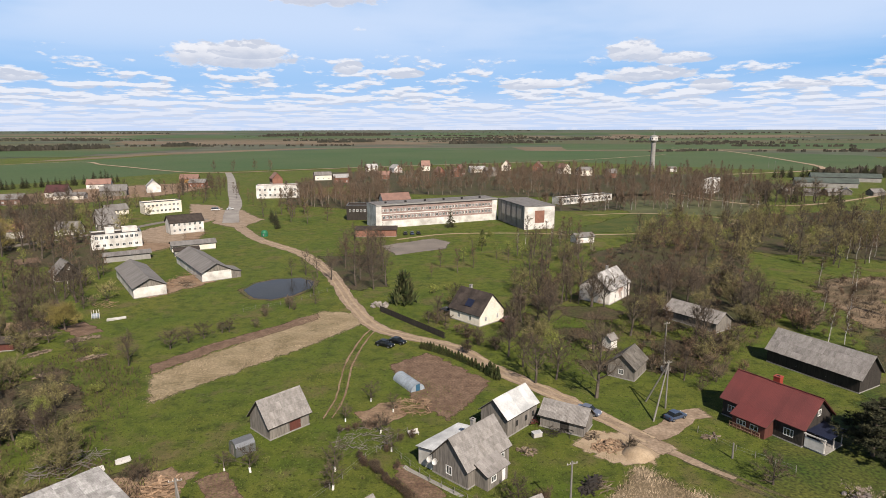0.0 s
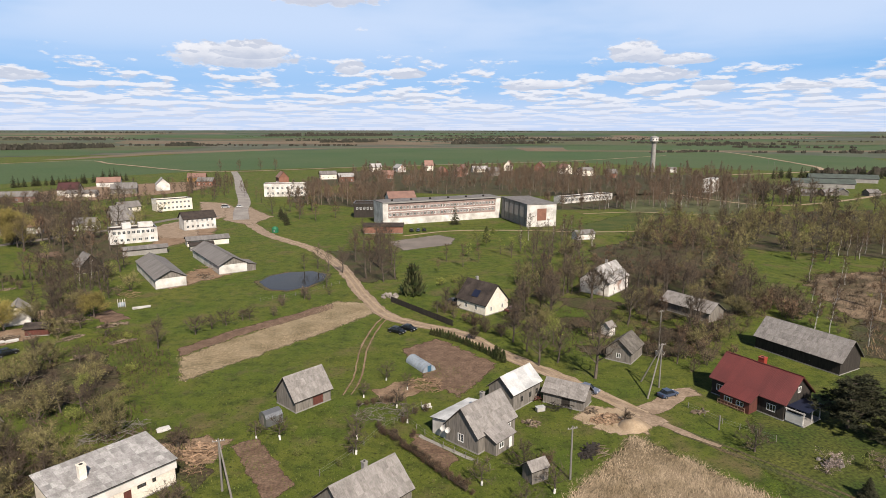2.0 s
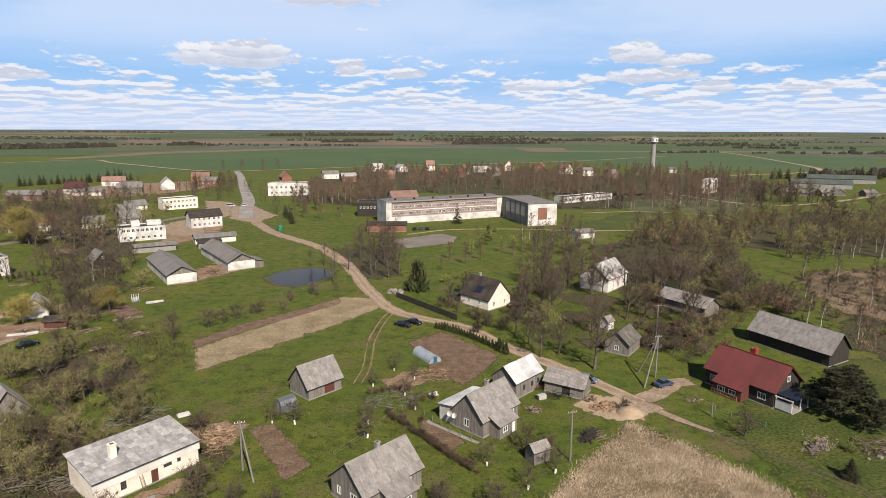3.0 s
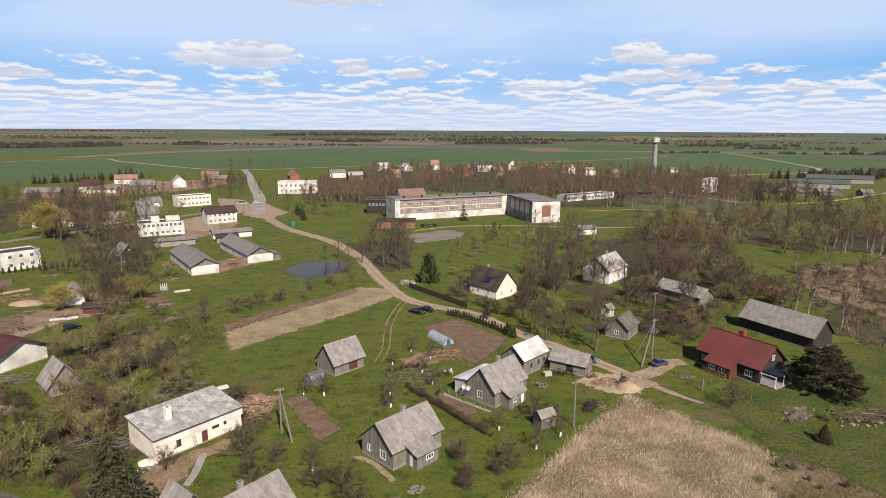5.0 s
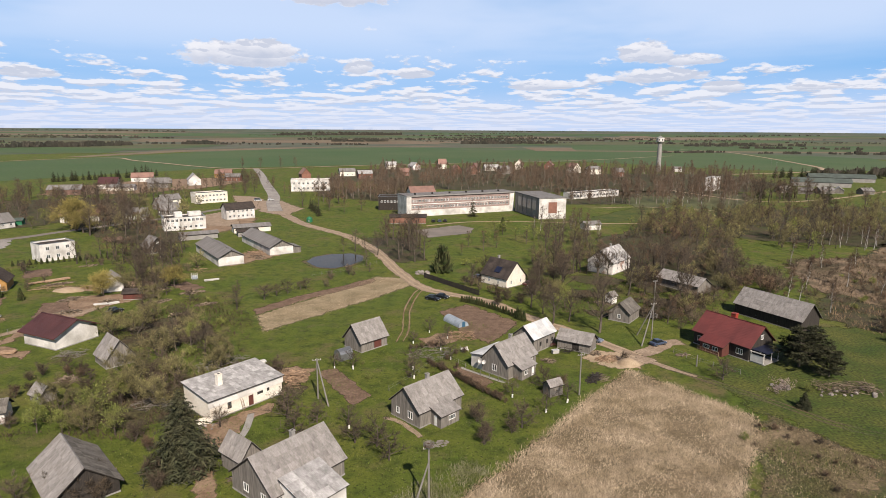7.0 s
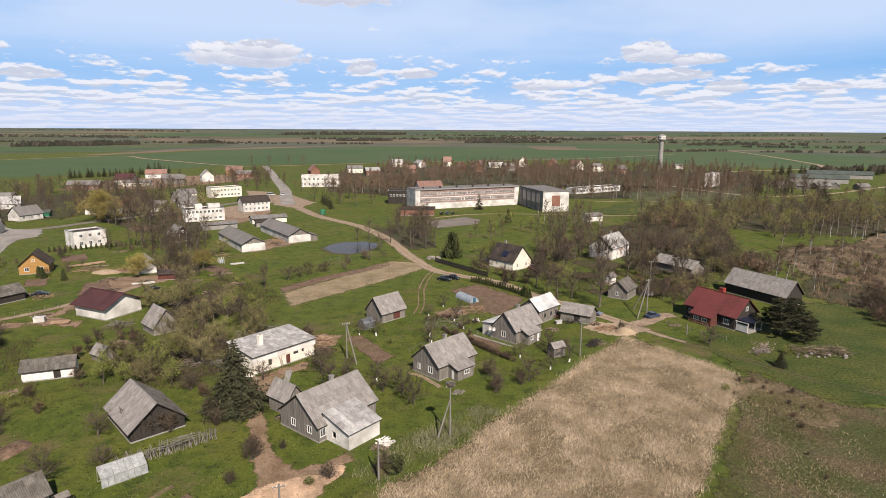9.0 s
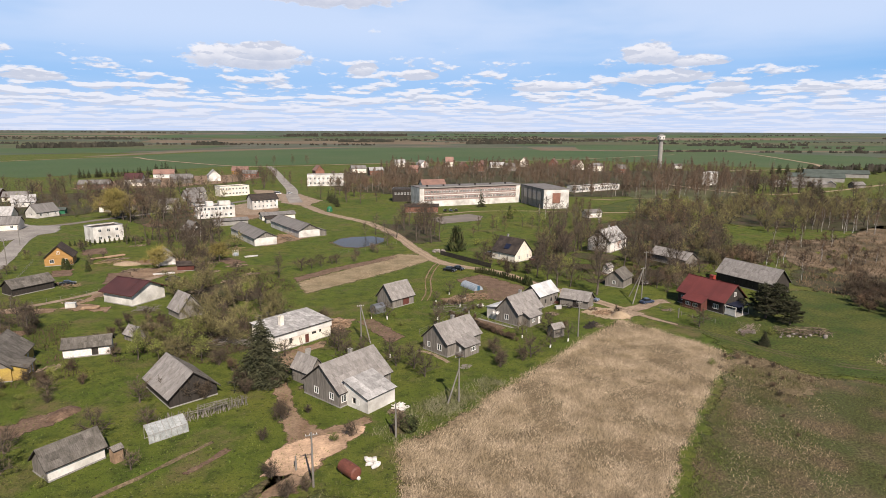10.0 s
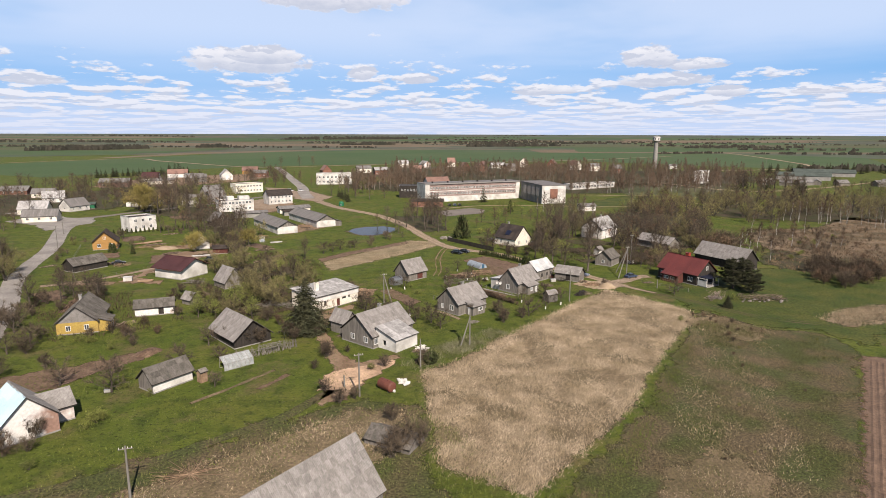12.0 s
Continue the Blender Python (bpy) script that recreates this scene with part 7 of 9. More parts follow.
grove([(-120, 190), (-100, 165), (-105, 152), (-140, 170), (-150, 190), (-135, 200)], 26, ["bare", "old_apple", "shrub", "bare"], 0.6, 0.9, 3.0, "village trees")
grove([(-168, 236), (-152, 262), (-158, 300), (-186, 304), (-196, 252)], 20, ["bare", "bare", "rusty", "olive"], 0.9, 1.25, 4.5, "trees by the flats")
grove([(-104, 336), (-66, 300), (-56, 340), (-96, 390)], 12, ["bare", "budding", "rusty"], 0.8, 1.1, 5, "trees by the junction")
plant("gold", -190, 246, 1.35)
plant("gold", -183, 240, 0.9)
plant("bare", -176, 250, 1.1)
plant("bare", -170, 244, 1.0)
plant("gold", -112, 133.5, 0.62)
plant("olive", -95, 128, 0.6)
# around the houses by the road
grove([(-4, 166), (4, 168), (18, 162), (26, 150), (20, 142), (14, 141), (10, 146), (18, 154), (6, 166)], 12, ["bare", "shrub", "rusty_shrub", "old_apple"], 0.5, 0.75, 2.0, "house garden trees")
grove([(-3, 155), (4, 144), (10, 140), (8, 136), (-4, 148)], 8, ["shrub", "rusty_shrub", "old_apple"], 0.5, 0.8, 1.8, "house garden shrubs")
grove([(36, 168), (44, 162), (56, 168), (64, 182), (58, 190), (40, 184)], 16, ["bare", "rusty", "shrub", "bare"], 0.5, 0.85, 2.5, "ruin trees")
for x, y, s_ in ((42, 163.5, 0.8), (50, 168, 0.7), (36.5, 170, 0.7), (55, 172, 0.75)):
    plant("bare", x, y, s_)
grove([(-125, 150), (-104, 160), (-98, 150), (-104, 140), (-116, 146)], 14, ["shrub", "old_apple", "rusty_shrub", "bare"], 0.5, 0.8, 2.2, "timber yard shrubs")
grove([(-130, 60), (-108, 78), (-104, 62), (-116, 48)], 12, ["old_apple", "shrub"], 0.5, 0.8, 3, "yellow house garden")
grove([(-92, 42), (-80, 34), (-84, 26), (-100, 36)], 8, ["shrub", "old_apple", "green_shrub"], 0.4, 0.7, 2.5, "yellow house garden")
grove([(-165, 120), (-140, 150), (-132, 142), (-150, 112)], 8, ["old_apple", "shrub"], 0.5, 0.7, 4, "cabin garden")
grove([(40, 58), (52, 56), (58, 46), (48, 36), (40, 46)], 14, ["shrub", "rusty_shrub"], 0.16, 0.34, 2.0, "corner scrub shrubs")
grove([(48, 62), (68, 44), (60, 20), (34, -20), (10, -25), (30, 20)], 12, ["rusty_shrub", "shrub", "green_shrub"], 0.12, 0.22, 3, "scrub shrubs")
# the cluttered gardens of the west side
grove([(-112, 152), (-98, 150), (-92, 138), (-98, 128), (-112, 138)], 9, ["olive", "bare", "gold", "old_apple"], 0.5, 0.8, 3.5, "garden trees")
grove([(-100, 108), (-88, 96), (-80, 84), (-66, 92), (-74, 112), (-88, 124)], 9, ["olive", "old_apple", "shrub", "budding", "old_apple"], 0.5, 0.85, 3.0, "garden trees")
grove([(-78, 74), (-64, 78), (-58, 66), (-62, 56), (-78, 62)], 9, ["shrub", "olive", "old_apple"], 0.6, 0.9, 2.4, "brush round the grey barn")
grove([(-128, 72), (-112, 80), (-108, 66), (-122, 56)], 12, ["old_apple", "shrub", "bare"], 0.55, 0.9, 2.4, "yellow house orchard")
grove([(-122, 52), (-104, 40), (-98, 26), (-112, 24), (-126, 40)], 16, ["old_apple", "old_apple", "shrub"], 0.7, 1.1, 3.0, "yellow house orchard")
grove([(-104, 44), (-88, 50), (-80, 40), (-92, 34)], 12, ["shrub", "green_shrub", "rusty_shrub"], 0.45, 0.8, 1.8, "yellow house hedge")
grove([(-94, 76), (-82, 80), (-78, 70), (-86, 62), (-96, 68)], 10, ["shrub", "old_apple", "rusty_shrub"], 0.5, 0.9, 2.0, "hut garden shrubs")
grove([(-172, 116), (-148, 86), (-156, 78), (-186, 108)], 12, ["olive", "bare", "budding"], 0.9, 1.25, 4.5, "street trees")
grove([(-150, 160), (-128, 176), (-112, 190), (-118, 204), (-150, 186)], 14, ["bare", "rusty", "bare", "shrub"], 0.6, 0.95, 4, "villa garden trees")
grove([(-118, 204), (-92, 172), (-98, 160), (-124, 180)], 8, ["bare", "olive", "birch"], 0.6, 0.9, 4, "storehouse trees")
grove([(-240, 330), (-190, 300), (-160, 320), (-180, 380), (-230, 420)], 30, ["bare", "rusty", "budding", "olive"], 0.6, 1.0, 5, "village trees")
grove([(-330, 330), (-250, 300), (-250, 420), (-340, 440)], 26, ["bare", "rusty", "olive"], 0.6, 1.0, 6, "village trees")
for kind, x, y, s in (("old_apple", -84, 12, 0.9), ("old_apple", -77, 16, 0.8), ("shrub", -92, 20, 0.8), ("old_apple", -66, 20, 0.9), ("old_apple", -60, 24, 0.7), ("shrub", -62, 36, 1.0), ("shrub", -59, 34, 0.9), ("old_apple", -97, 14, 0.9), ("shrub", -51, 40, 0.9), ("shrub", -49, 37, 0.8), ("shrub", -44.5, 40, 0.6),
                      ("old_apple", -47, 55, 0.7), ("rusty_shrub", -53, 66, 0.8), ("rusty_shrub", -47, 73, 0.8), ("shrub", -44, 78, 0.9), ("olive", -55, 70, 0.55), ("olive", -63, 74, 0.6), ("shrub", -59, 50, 0.9), ("rusty_shrub", -55, 47, 0.8)):
    plant(kind, x, y, s)
grove([(98, 104), (96, 94), (97, 85), (108, 85), (127, 108), (124, 120), (110, 120)], 40, ["shrub", "shrub", "rusty_shrub"], 0.8, 1.3, 1.6, "bank thicket")
for x, y, s in ((-69.8, -3.4, 0.55), (-69.0, -0.6, 0.6), (-70.7, -14.7, 0.6), (40, 53, 0.5), (-30, 21, 0.5)):
    plant("green_shrub", x, y, s)
for x, y, s in ((-75.6, -6.3, 1.0), (-79, -10, 1.1), (-84, -14, 1.0), (-74, -10, 0.7), (-27.5, 22.5, 0.7), (-40.8, 21, 0.5), (-36, 30, 0.4)):
    plant("shrub", x, y, s)
# the wide willow thicket, its birches and the brush round the long barn
grove([(140, 232), (176, 212), (200, 210), (245, 278), (305, 365), (235, 362), (182, 340), (130, 290)], 74, ["olive", "olive", "olive", "budding", "bare"], 0.7, 1.15, 4.5, "willow thicket")
grove([(150, 225), (165, 236), (200, 216), (192, 196), (180, 204)], 18, ["birch"], 0.7, 1.0, 2.2, "thicket birches")
grove([(60, 150), (84, 146), (100, 176), (96, 200), (70, 190)], 16, ["olive", "bare", "budding"], 0.6, 0.9, 3.5, "thicket trees")
grove([(79, 146), (90, 162), (106, 165), (94, 140)], 26, ["rusty_shrub", "shrub"], 1.0, 1.5, 1.5, "barn thicket")
grove([(46, 108), (62, 108), (68, 124), (62, 132), (50, 140), (40, 122)], 18, ["shrub", "rusty_shrub", "shrub"], 0.6, 1.0, 2.2, "shed thicket")
grove([(66, 184), (88, 172), (96, 196), (76, 204)], 30, ["shrub", "rusty_shrub"], 0.8, 1.3, 1.8, "ruin thicket")
grove([(24, 160), (60, 196), (80, 240), (50, 236), (28, 200)], 28, ["shrub", "rusty_shrub"], 0.7, 1.2, 2.8, "wood brush")
grove([(96, 206), (128, 250), (190, 330), (130, 320), (86, 266)], 70, ["shrub", "rusty_shrub"], 0.9, 1.5, 2.5, "willow brush")
grove([(110, 132), (150, 134), (175, 190), (150, 200), (118, 190)], 40, ["rusty_shrub", "shrub"], 0.35, 0.7, 3.0, "bank brush")
plant("birch", 91.6, 135.2, 0.85)
plant("birch", 94, 133, 0.7)
grove([(-236, 218), (-236, 244), (-200, 236), (-180, 262), (-262, 336), (-336, 350), (-300, 250)], 46, ["bare", "rusty", "old_apple", "budding", "bare"], 0.55, 1.0, 5, "west street trees")
grove([(-215, 180), (-236, 212), (-280, 225), (-300, 190), (-230, 150)], 22, ["bare", "old_apple", "rusty"], 0.6, 1.0, 5, "west street trees")
grove([(-178, 150), (-160, 172), (-150, 164), (-166, 142)], 10, ["old_apple", "shrub", "green_shrub"], 0.5, 0.9, 2.5, "villa front shrubs")
# gardens and orchards
grove([(-100, 112), (-77, 140), (-60, 112), (-52, 87), (-70, 72), (-84, 88)], 10, ["old_apple", "old_apple", "bare", "green_shrub", "budding"], 0.5, 0.9, 3.0, "orchard shrubs")
grove([(-95, 62), (-74, 74), (-58, 58), (-56, 50), (-70, 50), (-84, 48)], 12, ["old_apple", "shrub", "olive", "budding"], 0.5, 0.85, 2.6, "orchard shrubs")
grove([(-78, 100), (-55, 84), (-50, 74), (-62, 66), (-78, 78)], 9, ["old_apple", "bare", "olive"], 0.5, 0.8, 2.6, "orchard shrubs")
for x, y, s in ((-28.6, 80.4, 0.8), (-32.6, 80.8, 0.6), (-16.1, 80.7, 0.85), (-13.5, 103.8, 0.7), (-8.2, 86.2, 0.7), (-25.2, 55.2, 0.8), (-15.6, 76.0, 0.8), (3.5, 67.8, 0.75), (8.9, 61.8, 0.75), (13.5, 66.0, 0.8), (-9, 99.5, 0.6), (-17, 96, 0.6), (-10.5, 92, 0.7)):
    plant("apple", x, y, s, "whitewashed apple trees")
for x, y, s in ((-19.8, 49.5, 0.9), (-23.5, 50.5, 0.8), (-33.5, 52, 0.9), (-36.5, 58.5, 1.0), (-38, 61.5, 0.8), (-31, 57, 0.7), (-17.5, 45.5, 0.8), (47.0, 77.0, 0.85), (-56.5, 12.5, 0.55), (-73.2, 9.5, 1.0), (-66, 33, 0.8), (-57, 34, 0.8)):
    plant("old_apple", x, y, s)
grove([(-8, 61), (4, 66), (7.5, 58), (0, 49), (-8, 52)], 5, ["old_apple", "shrub", "old_apple"], 0.7, 0.95, 2.4, "dark garden shrubs")
for kind, x, y, s in (("shrub", -20.0, 24.6, 0.8), ("shrub", -36.5, 11.0, 0.7), ("shrub", -33.2, 6.5, 0.75), ("shrub", -31.0, 8.2, 0.6), ("shrub", -23.9, 0.5, 0.8), ("shrub", -21.6, -8.2, 1.2), ("shrub", -19.2, -7.2, 1.1), ("shrub", -22.5, -10.5, 1.0), ("shrub", -39.9, 26.8, 0.85), ("shrub", -40.4, 29.5, 0.7),
                      ("green_shrub", -66, 8, 0.5), ("green_shrub", -69.5, -1.5, 0.9), ("rusty_shrub", -80.5, -14, 1.0), ("rusty_shrub", -76.5, -11.5, 0.9), ("blossom", 57.0, 72.6, 1.0), ("blossom", 54.8, 71.0, 0.7), ("green_shrub", 61.5, 72, 0.7), ("old_apple", 10.0, 72, 0.8),
                      ("shrub", 30, 86.5, 0.6), ("rusty_shrub", 13.2, 71.5, 0.9), ("shrub", 5.5, 128, 0.9), ("shrub", 8.5, 133, 0.9), ("rusty_shrub", 6, 138, 0.8), ("shrub", -10, 58, 0.5), ("green_shrub", -27, 83, 0.4), ("green_shrub", -24.6, 75.5, 0.5), ("shrub", -58, 38.5, 0.9), ("shrub", -55.5, 34.5, 0.9)):
    plant(kind, x, y, s)
for x0, y0, x1, y1, n in ((-8.5, 78.5, -4.5, 73.5, 12), (-4.5, 73.5, 2.0, 65.5, 20), (-13, 84, -8.5, 78.5, 14), (-17, 92, -9, 95, 7)):
    for k in range(n):
        plant("rusty_shrub" if k % 3 else "shrub", x0 + (x1 - x0) * k / n + plant_rng.uniform(-0.4, 0.4), y0 + (y1 - y0) * k / n + plant_rng.uniform(-0.4, 0.4), plant_rng.uniform(0.28, 0.42), "dry garden hedge")
grove([(-22, 70), (-6, 92), (-3, 88), (-14, 66)], 12, ["shrub", "green_shrub", "rusty_shrub"], 0.25, 0.5, 1.6, "garden shrubs")
grove([(-47, 147), (-38, 160), (-34, 172), (-44, 170), (-58, 140), (-66, 126), (-62, 128)], 8, ["shrub", "old_apple"], 0.5, 0.8, 2, "meadow shrubs")
for x, y, s in ((-63, 131, 0.9), (-58, 138, 0.8), (-60.5, 135, 0.7), (-55, 142, 0.6)):
    plant("old_apple", x, y, s)
plant("spruce", -47.6, 42.6, 1.08, thin=1.4)
plant("pine", 66.5, 84.5, 1.05)
plant("pine", 71.5, 88.5, 0.9)
plant("pine", 69.8, 79.5, 0.7)
plant("spruce", 56.3, 64.8, 0.28, thin=1.5)
for k in range(24):
    t = k / 23
    plant("thuja", -5.0 + 16.0 * t, 131.2 - 17.6 * t + 2.0 * math.sin(3.14 * t), 0.7 + 0.25 * plant_rng.random() + (0.5 if t > 0.88 else 0), "thuja row")
for x, y in ((-143, 131), (-141, 130), (-133, 128)):
    plant("thuja", x, y, 1.6)
for k in range(18):
    plant("thuja", -166 + 1.5 * k, 170 + 0.9 * k, 0.9, "villa hedge")

brush = thing("undergrowth", "thickets of bare grey and rusty brown shrubs", "shrubs", 0, 0, kind="stuff")
for (kind, word), pieces in UNDERGROWTH.items():
    tagged(part("stems" if word == "trunk" else "twigs", joined("undergrowth", pieces), None, brush), kind="stuff")

# woods on the skyline and field hedges: too far to count
fw = random.Random(5)
wv, wf_ = [], []


def copse(x0, y0, x1, y1, depth, h, n):
    for _ in range(n):
        t, o = fw.random(), fw.uniform(-depth, depth)
        x, y = x0 + (x1 - x0) * t + o * 0.3, y0 + (y1 - y0) * t + o
        z = land(math.hypot(x, y - 100))
        hh, w = h * fw.uniform(0.45, 1.15), h * fw.uniform(0.14, 0.34)
        for _ in range(8):
            c = Vector((x + fw.uniform(-2.4, 2.4) * w, y + fw.uniform(-w, w), z))
            k = len(wv)
            top = hh * fw.uniform(0.6, 1.0)
            wv.extend((c + Vector((-w, 0, 0)), c + Vector((w, fw.uniform(-w, w), 0)), c + Vector((w * 0.8, 0, top * 0.75)), c + Vector((fw.uniform(-w, w) * 0.4, 0, top)), c + Vector((-w * 0.8, 0, top * 0.7))))
            wf_.append((k, k + 1, k + 2, k + 3, k + 4))


copse(-1010, 1350, -860, 1480, 60, 14, 110)
copse(-760, 1660, -690, 1680, 12, 12, 26)
copse(-420, 2050, -250, 2100, 20, 12, 40)
copse(-900, 3050, -300, 3300, 60, 16, 120)
copse(20, 1900, 330, 1960, 40, 14, 46)
copse(420, 1250, 600, 1320, 8, 6, 34)
copse(640, 1270, 860, 1240, 9, 6, 34)
copse(760, 1600, 1050, 1540, 22, 8, 44)
copse(1120, 1450, 1400, 1400, 24, 10, 40)
copse(400, 640, 620, 700, 12, 9, 60)
for _ in range(44):
    d = fw.uniform(1500, 4500)
    a = radians(90 + fw.uniform(-45, 45))
    x, y = d * math.cos(a), 100 + d * math.sin(a) * 0.96
    l_ = fw.uniform(40, 380)
    copse(x - l_, y, x + l_, y + fw.uniform(-60, 60), 15 + d / 150, fw.uniform(4, 10), int(l_ / 6))
fwood = new("far_woods", raw_mesh("far_woods", wv, wf_, mat("far_woodland", (0.045, 0.046, 0.034), (0.075, 0.064, 0.048), 0.02, 0.4, 0.95, island=0.3, bump=0, grain=0.2)))
tagged(fwood, "distant woods and field hedges along the skyline", "woods", kind="stuff")

# ---- poles ----
def pole_thing(label, x, y, h, struts=(), arm=True, name="utility_pole"):
    """A timber pole with a cross-arm and insulators; struts: (foot x, foot y, height where it meets the pole)."""
    t = thing(name, label, "pole", x, y, 20)
    inv = t.matrix_basis.inverted()
    part("post", rod(None, (0, 0, -0.3), (0, 0, h), 0.17, 0.11, 8), M["pole"], t)
    for sx, sy, sz in struts:
        part("strut", rod(None, inv @ Vector((sx, sy, -0.2)), (0, 0, sz), 0.16, 0.11, 8), M["pole"], t)
    if arm:
        a = part("cross_arm", bx(-0.8, 0.8, -0.05, 0.05, h - 0.45, h - 0.33, bevel=0.01), M["pole"], t)
        for k in (-0.7, -0.25, 0.25, 0.7):
            part("insulator", rod(None, (k, 0, h - 0.33), (k, 0, h - 0.12), 0.045, 0.03, 6), M["white"], a)
    return t


pole_thing("braced timber power pole by the road", 40.3, 100.8, 9.2, ((36.4, 95.8, 8.9), (37.6, 103.6, 8.7)))
pole_thing("braced timber power pole in the garden", -32.9, 66.3, 8.0, ((-30.3, 63.2, 7.8),))
pole_thing("timber power pole in the farmyard", 16.4, 69.3, 8.4)
pole_thing("timber power pole at the field edge", -11.0, 34.8, 8.6, ((-13.0, 33.8, 6.2),))
pole_thing("timber power pole by the yard gate", -30.3, 9.1, 7.8)
pole_thing("short timber post by the white annex", -20.7, 22.4, 5.7, arm=False)
pole_thing("timber power pole in the near meadow", -53.8, -20.5, 7.0)
pole_thing("street pole beside the old asphalt", -186.6, 170.4, 8.0)
pole_thing("street pole beside the old asphalt", -166.7, 136.5, 9.0)
pole_thing("grey timber pole by the small cottage", 47.5, 121.5, 9.5)
pole_thing("distant power pole in the fields", 406, 752, 12)
pole_thing("distant power pole in the fields", 380, 690, 12)
pole_thing("timber post at the red house garden", 44.5, 84.0, 2.6, arm=False, name="clothes_post")
pole_thing("timber post at the gate", -33.6, 12.9, 2.2, arm=False, name="gate_post")


# ---- vehicles ----
def car(label, x, y, yaw, colour, length=4.1, tall=1.48, van=False):
    c = thing("car", label, "car", x, y, yaw)
    w = 0.86
    hood, back = (0.30, 0.78) if not van else (0.16, 0.94)
    prof = [(-0.5, 0.32), (0.5, 0.32), (0.5, 0.62), (0.46, 0.78), (0.5 - hood * 0.8, 0.92), (0.5 - back - 0.1, 0.95), (-0.49, 0.9), (-0.5, 0.6)]
    bm = bmesh.new()
    prism(bm, [(px * length, pz) for px, pz in prof], -w, w)
    bmesh.ops.bevel(bm, geom=bm.edges[:], offset=0.07, segments=2, affect="EDGES")
    body = part("body", bm, colour, c)
    cab = bmesh.new()
    x0, x1, x2, x3 = 0.5 - hood * 0.85, 0.5 - hood - 0.12, 0.5 - back + 0.06, 0.5 - back - 0.08
    lo = [(x3 * length, -w + 0.05), (x0 * length, -w + 0.05), (x0 * length, w - 0.05), (x3 * length, w - 0.05)]
    hi = [(x2 * length, -w + 0.2), (x1 * length, -w + 0.2), (x1 * length, w - 0.2), (x2 * length, w - 0.2)]
    vs = [cab.verts.new((*p, 0.9)) for p in lo] + [cab.verts.new((*p, tall - 0.05)) for p in hi]
    for f in ((3, 2, 1, 0), (4, 5, 6, 7), (0, 1, 5, 4), (1, 2, 6, 5), (2, 3, 7, 6), (3, 0, 4, 7)):
        cab.faces.new([vs[i] for i in f])
    part("window", cab, M["car_glass"], c, "tinted car windows")
    roof = bx(x2 * length - 0.05, x1 * length + 0.05, -w + 0.17, w - 0.17, tall - 0.06, tall, bevel=0.03)
    part("roof", roof, colour, c)
    for sx in (-0.31, 0.32):
        for sy in (-1, 1):
            v, f = [], []
            tube(v, f, [Vector((sx * length, sy * (w - 0.18), 0.32)), Vector((sx * length, sy * (w + 0.02), 0.32))], [0.32, 0.32], 14)
            wh_ = part("wheel", raw_mesh("wheel", v, f, M["tyre"]), None, c)
            v, f = [], []
            tube(v, f, [Vector((sx * length, sy * (w + 0.0), 0.32)), Vector((sx * length, sy * (w + 0.035), 0.32))], [0.19, 0.17], 10)
            part("rim", raw_mesh("rim", v, f, M["steel"]), None, wh_)
    for sy in (-0.6, 0.6):
        part("headlight", bx(0.47 * length, 0.502 * length, sy - 0.14, sy + 0.14, 0.6, 0.74, bevel=0.02), M["frame"], c)
        part("tail_light", bx(-0.502 * length, -0.48 * length, sy - 0.12, sy + 0.12, 0.66, 0.84, bevel=0.02), M["red_roof"], c)
    return c


BLUE, SILVER, BLACK, PALE, DRED = (paint(n, k) for n, k in (("blue_car_paint", (0.09, 0.13, 0.22)), ("silver_blue_paint", (0.22, 0.25, 0.34)), ("black_car_paint", (0.015, 0.017, 0.02)), ("white_car_paint", (0.75, 0.75, 0.74)), ("dark_red_paint", (0.16, 0.03, 0.03))))
car("steel-blue hatchback parked on the dirt drive", 40.6, 96.9, 28, BLUE)
car("silver-blue car parked beside the grey shed", 25.9, 99.0, -38, SILVER, 4.5)
car("black car parked on grass by the road", -13.6, 132.6, -30, BLACK, 4.6, 1.6)
car("black car parked under shrubs", -10.8, 134.6, -30, BLACK, 4.3)
car("dark car in the house yard", 1.0, 158.5, -40, BLACK, 4.4)
car("dark red car beside the white gable", 17.0, 150.5, 30, DRED, 4.2)
car("white van in the courtyard", -141, 369, 10, PALE, 5.2, 2.1, True)
car("white car on the courtyard gravel", -133, 372, 40, PALE)
car("black off-road car in the garden yard", -99.5, 117, 60, BLACK, 4.6, 1.7)
car("black car at the log shed", -128.5, 110.5, 30, BLACK, 4.4)
for k, (dx, dy) in enumerate(((0, 0), (3.2, 0.4), (6.2, 1.0))):
    car("dark car parked by the school court", -18 + dx, 282 + dy, 100, BLACK if k != 1 else BLUE)

# ---- yards and gardens ----
det = random.Random(31)


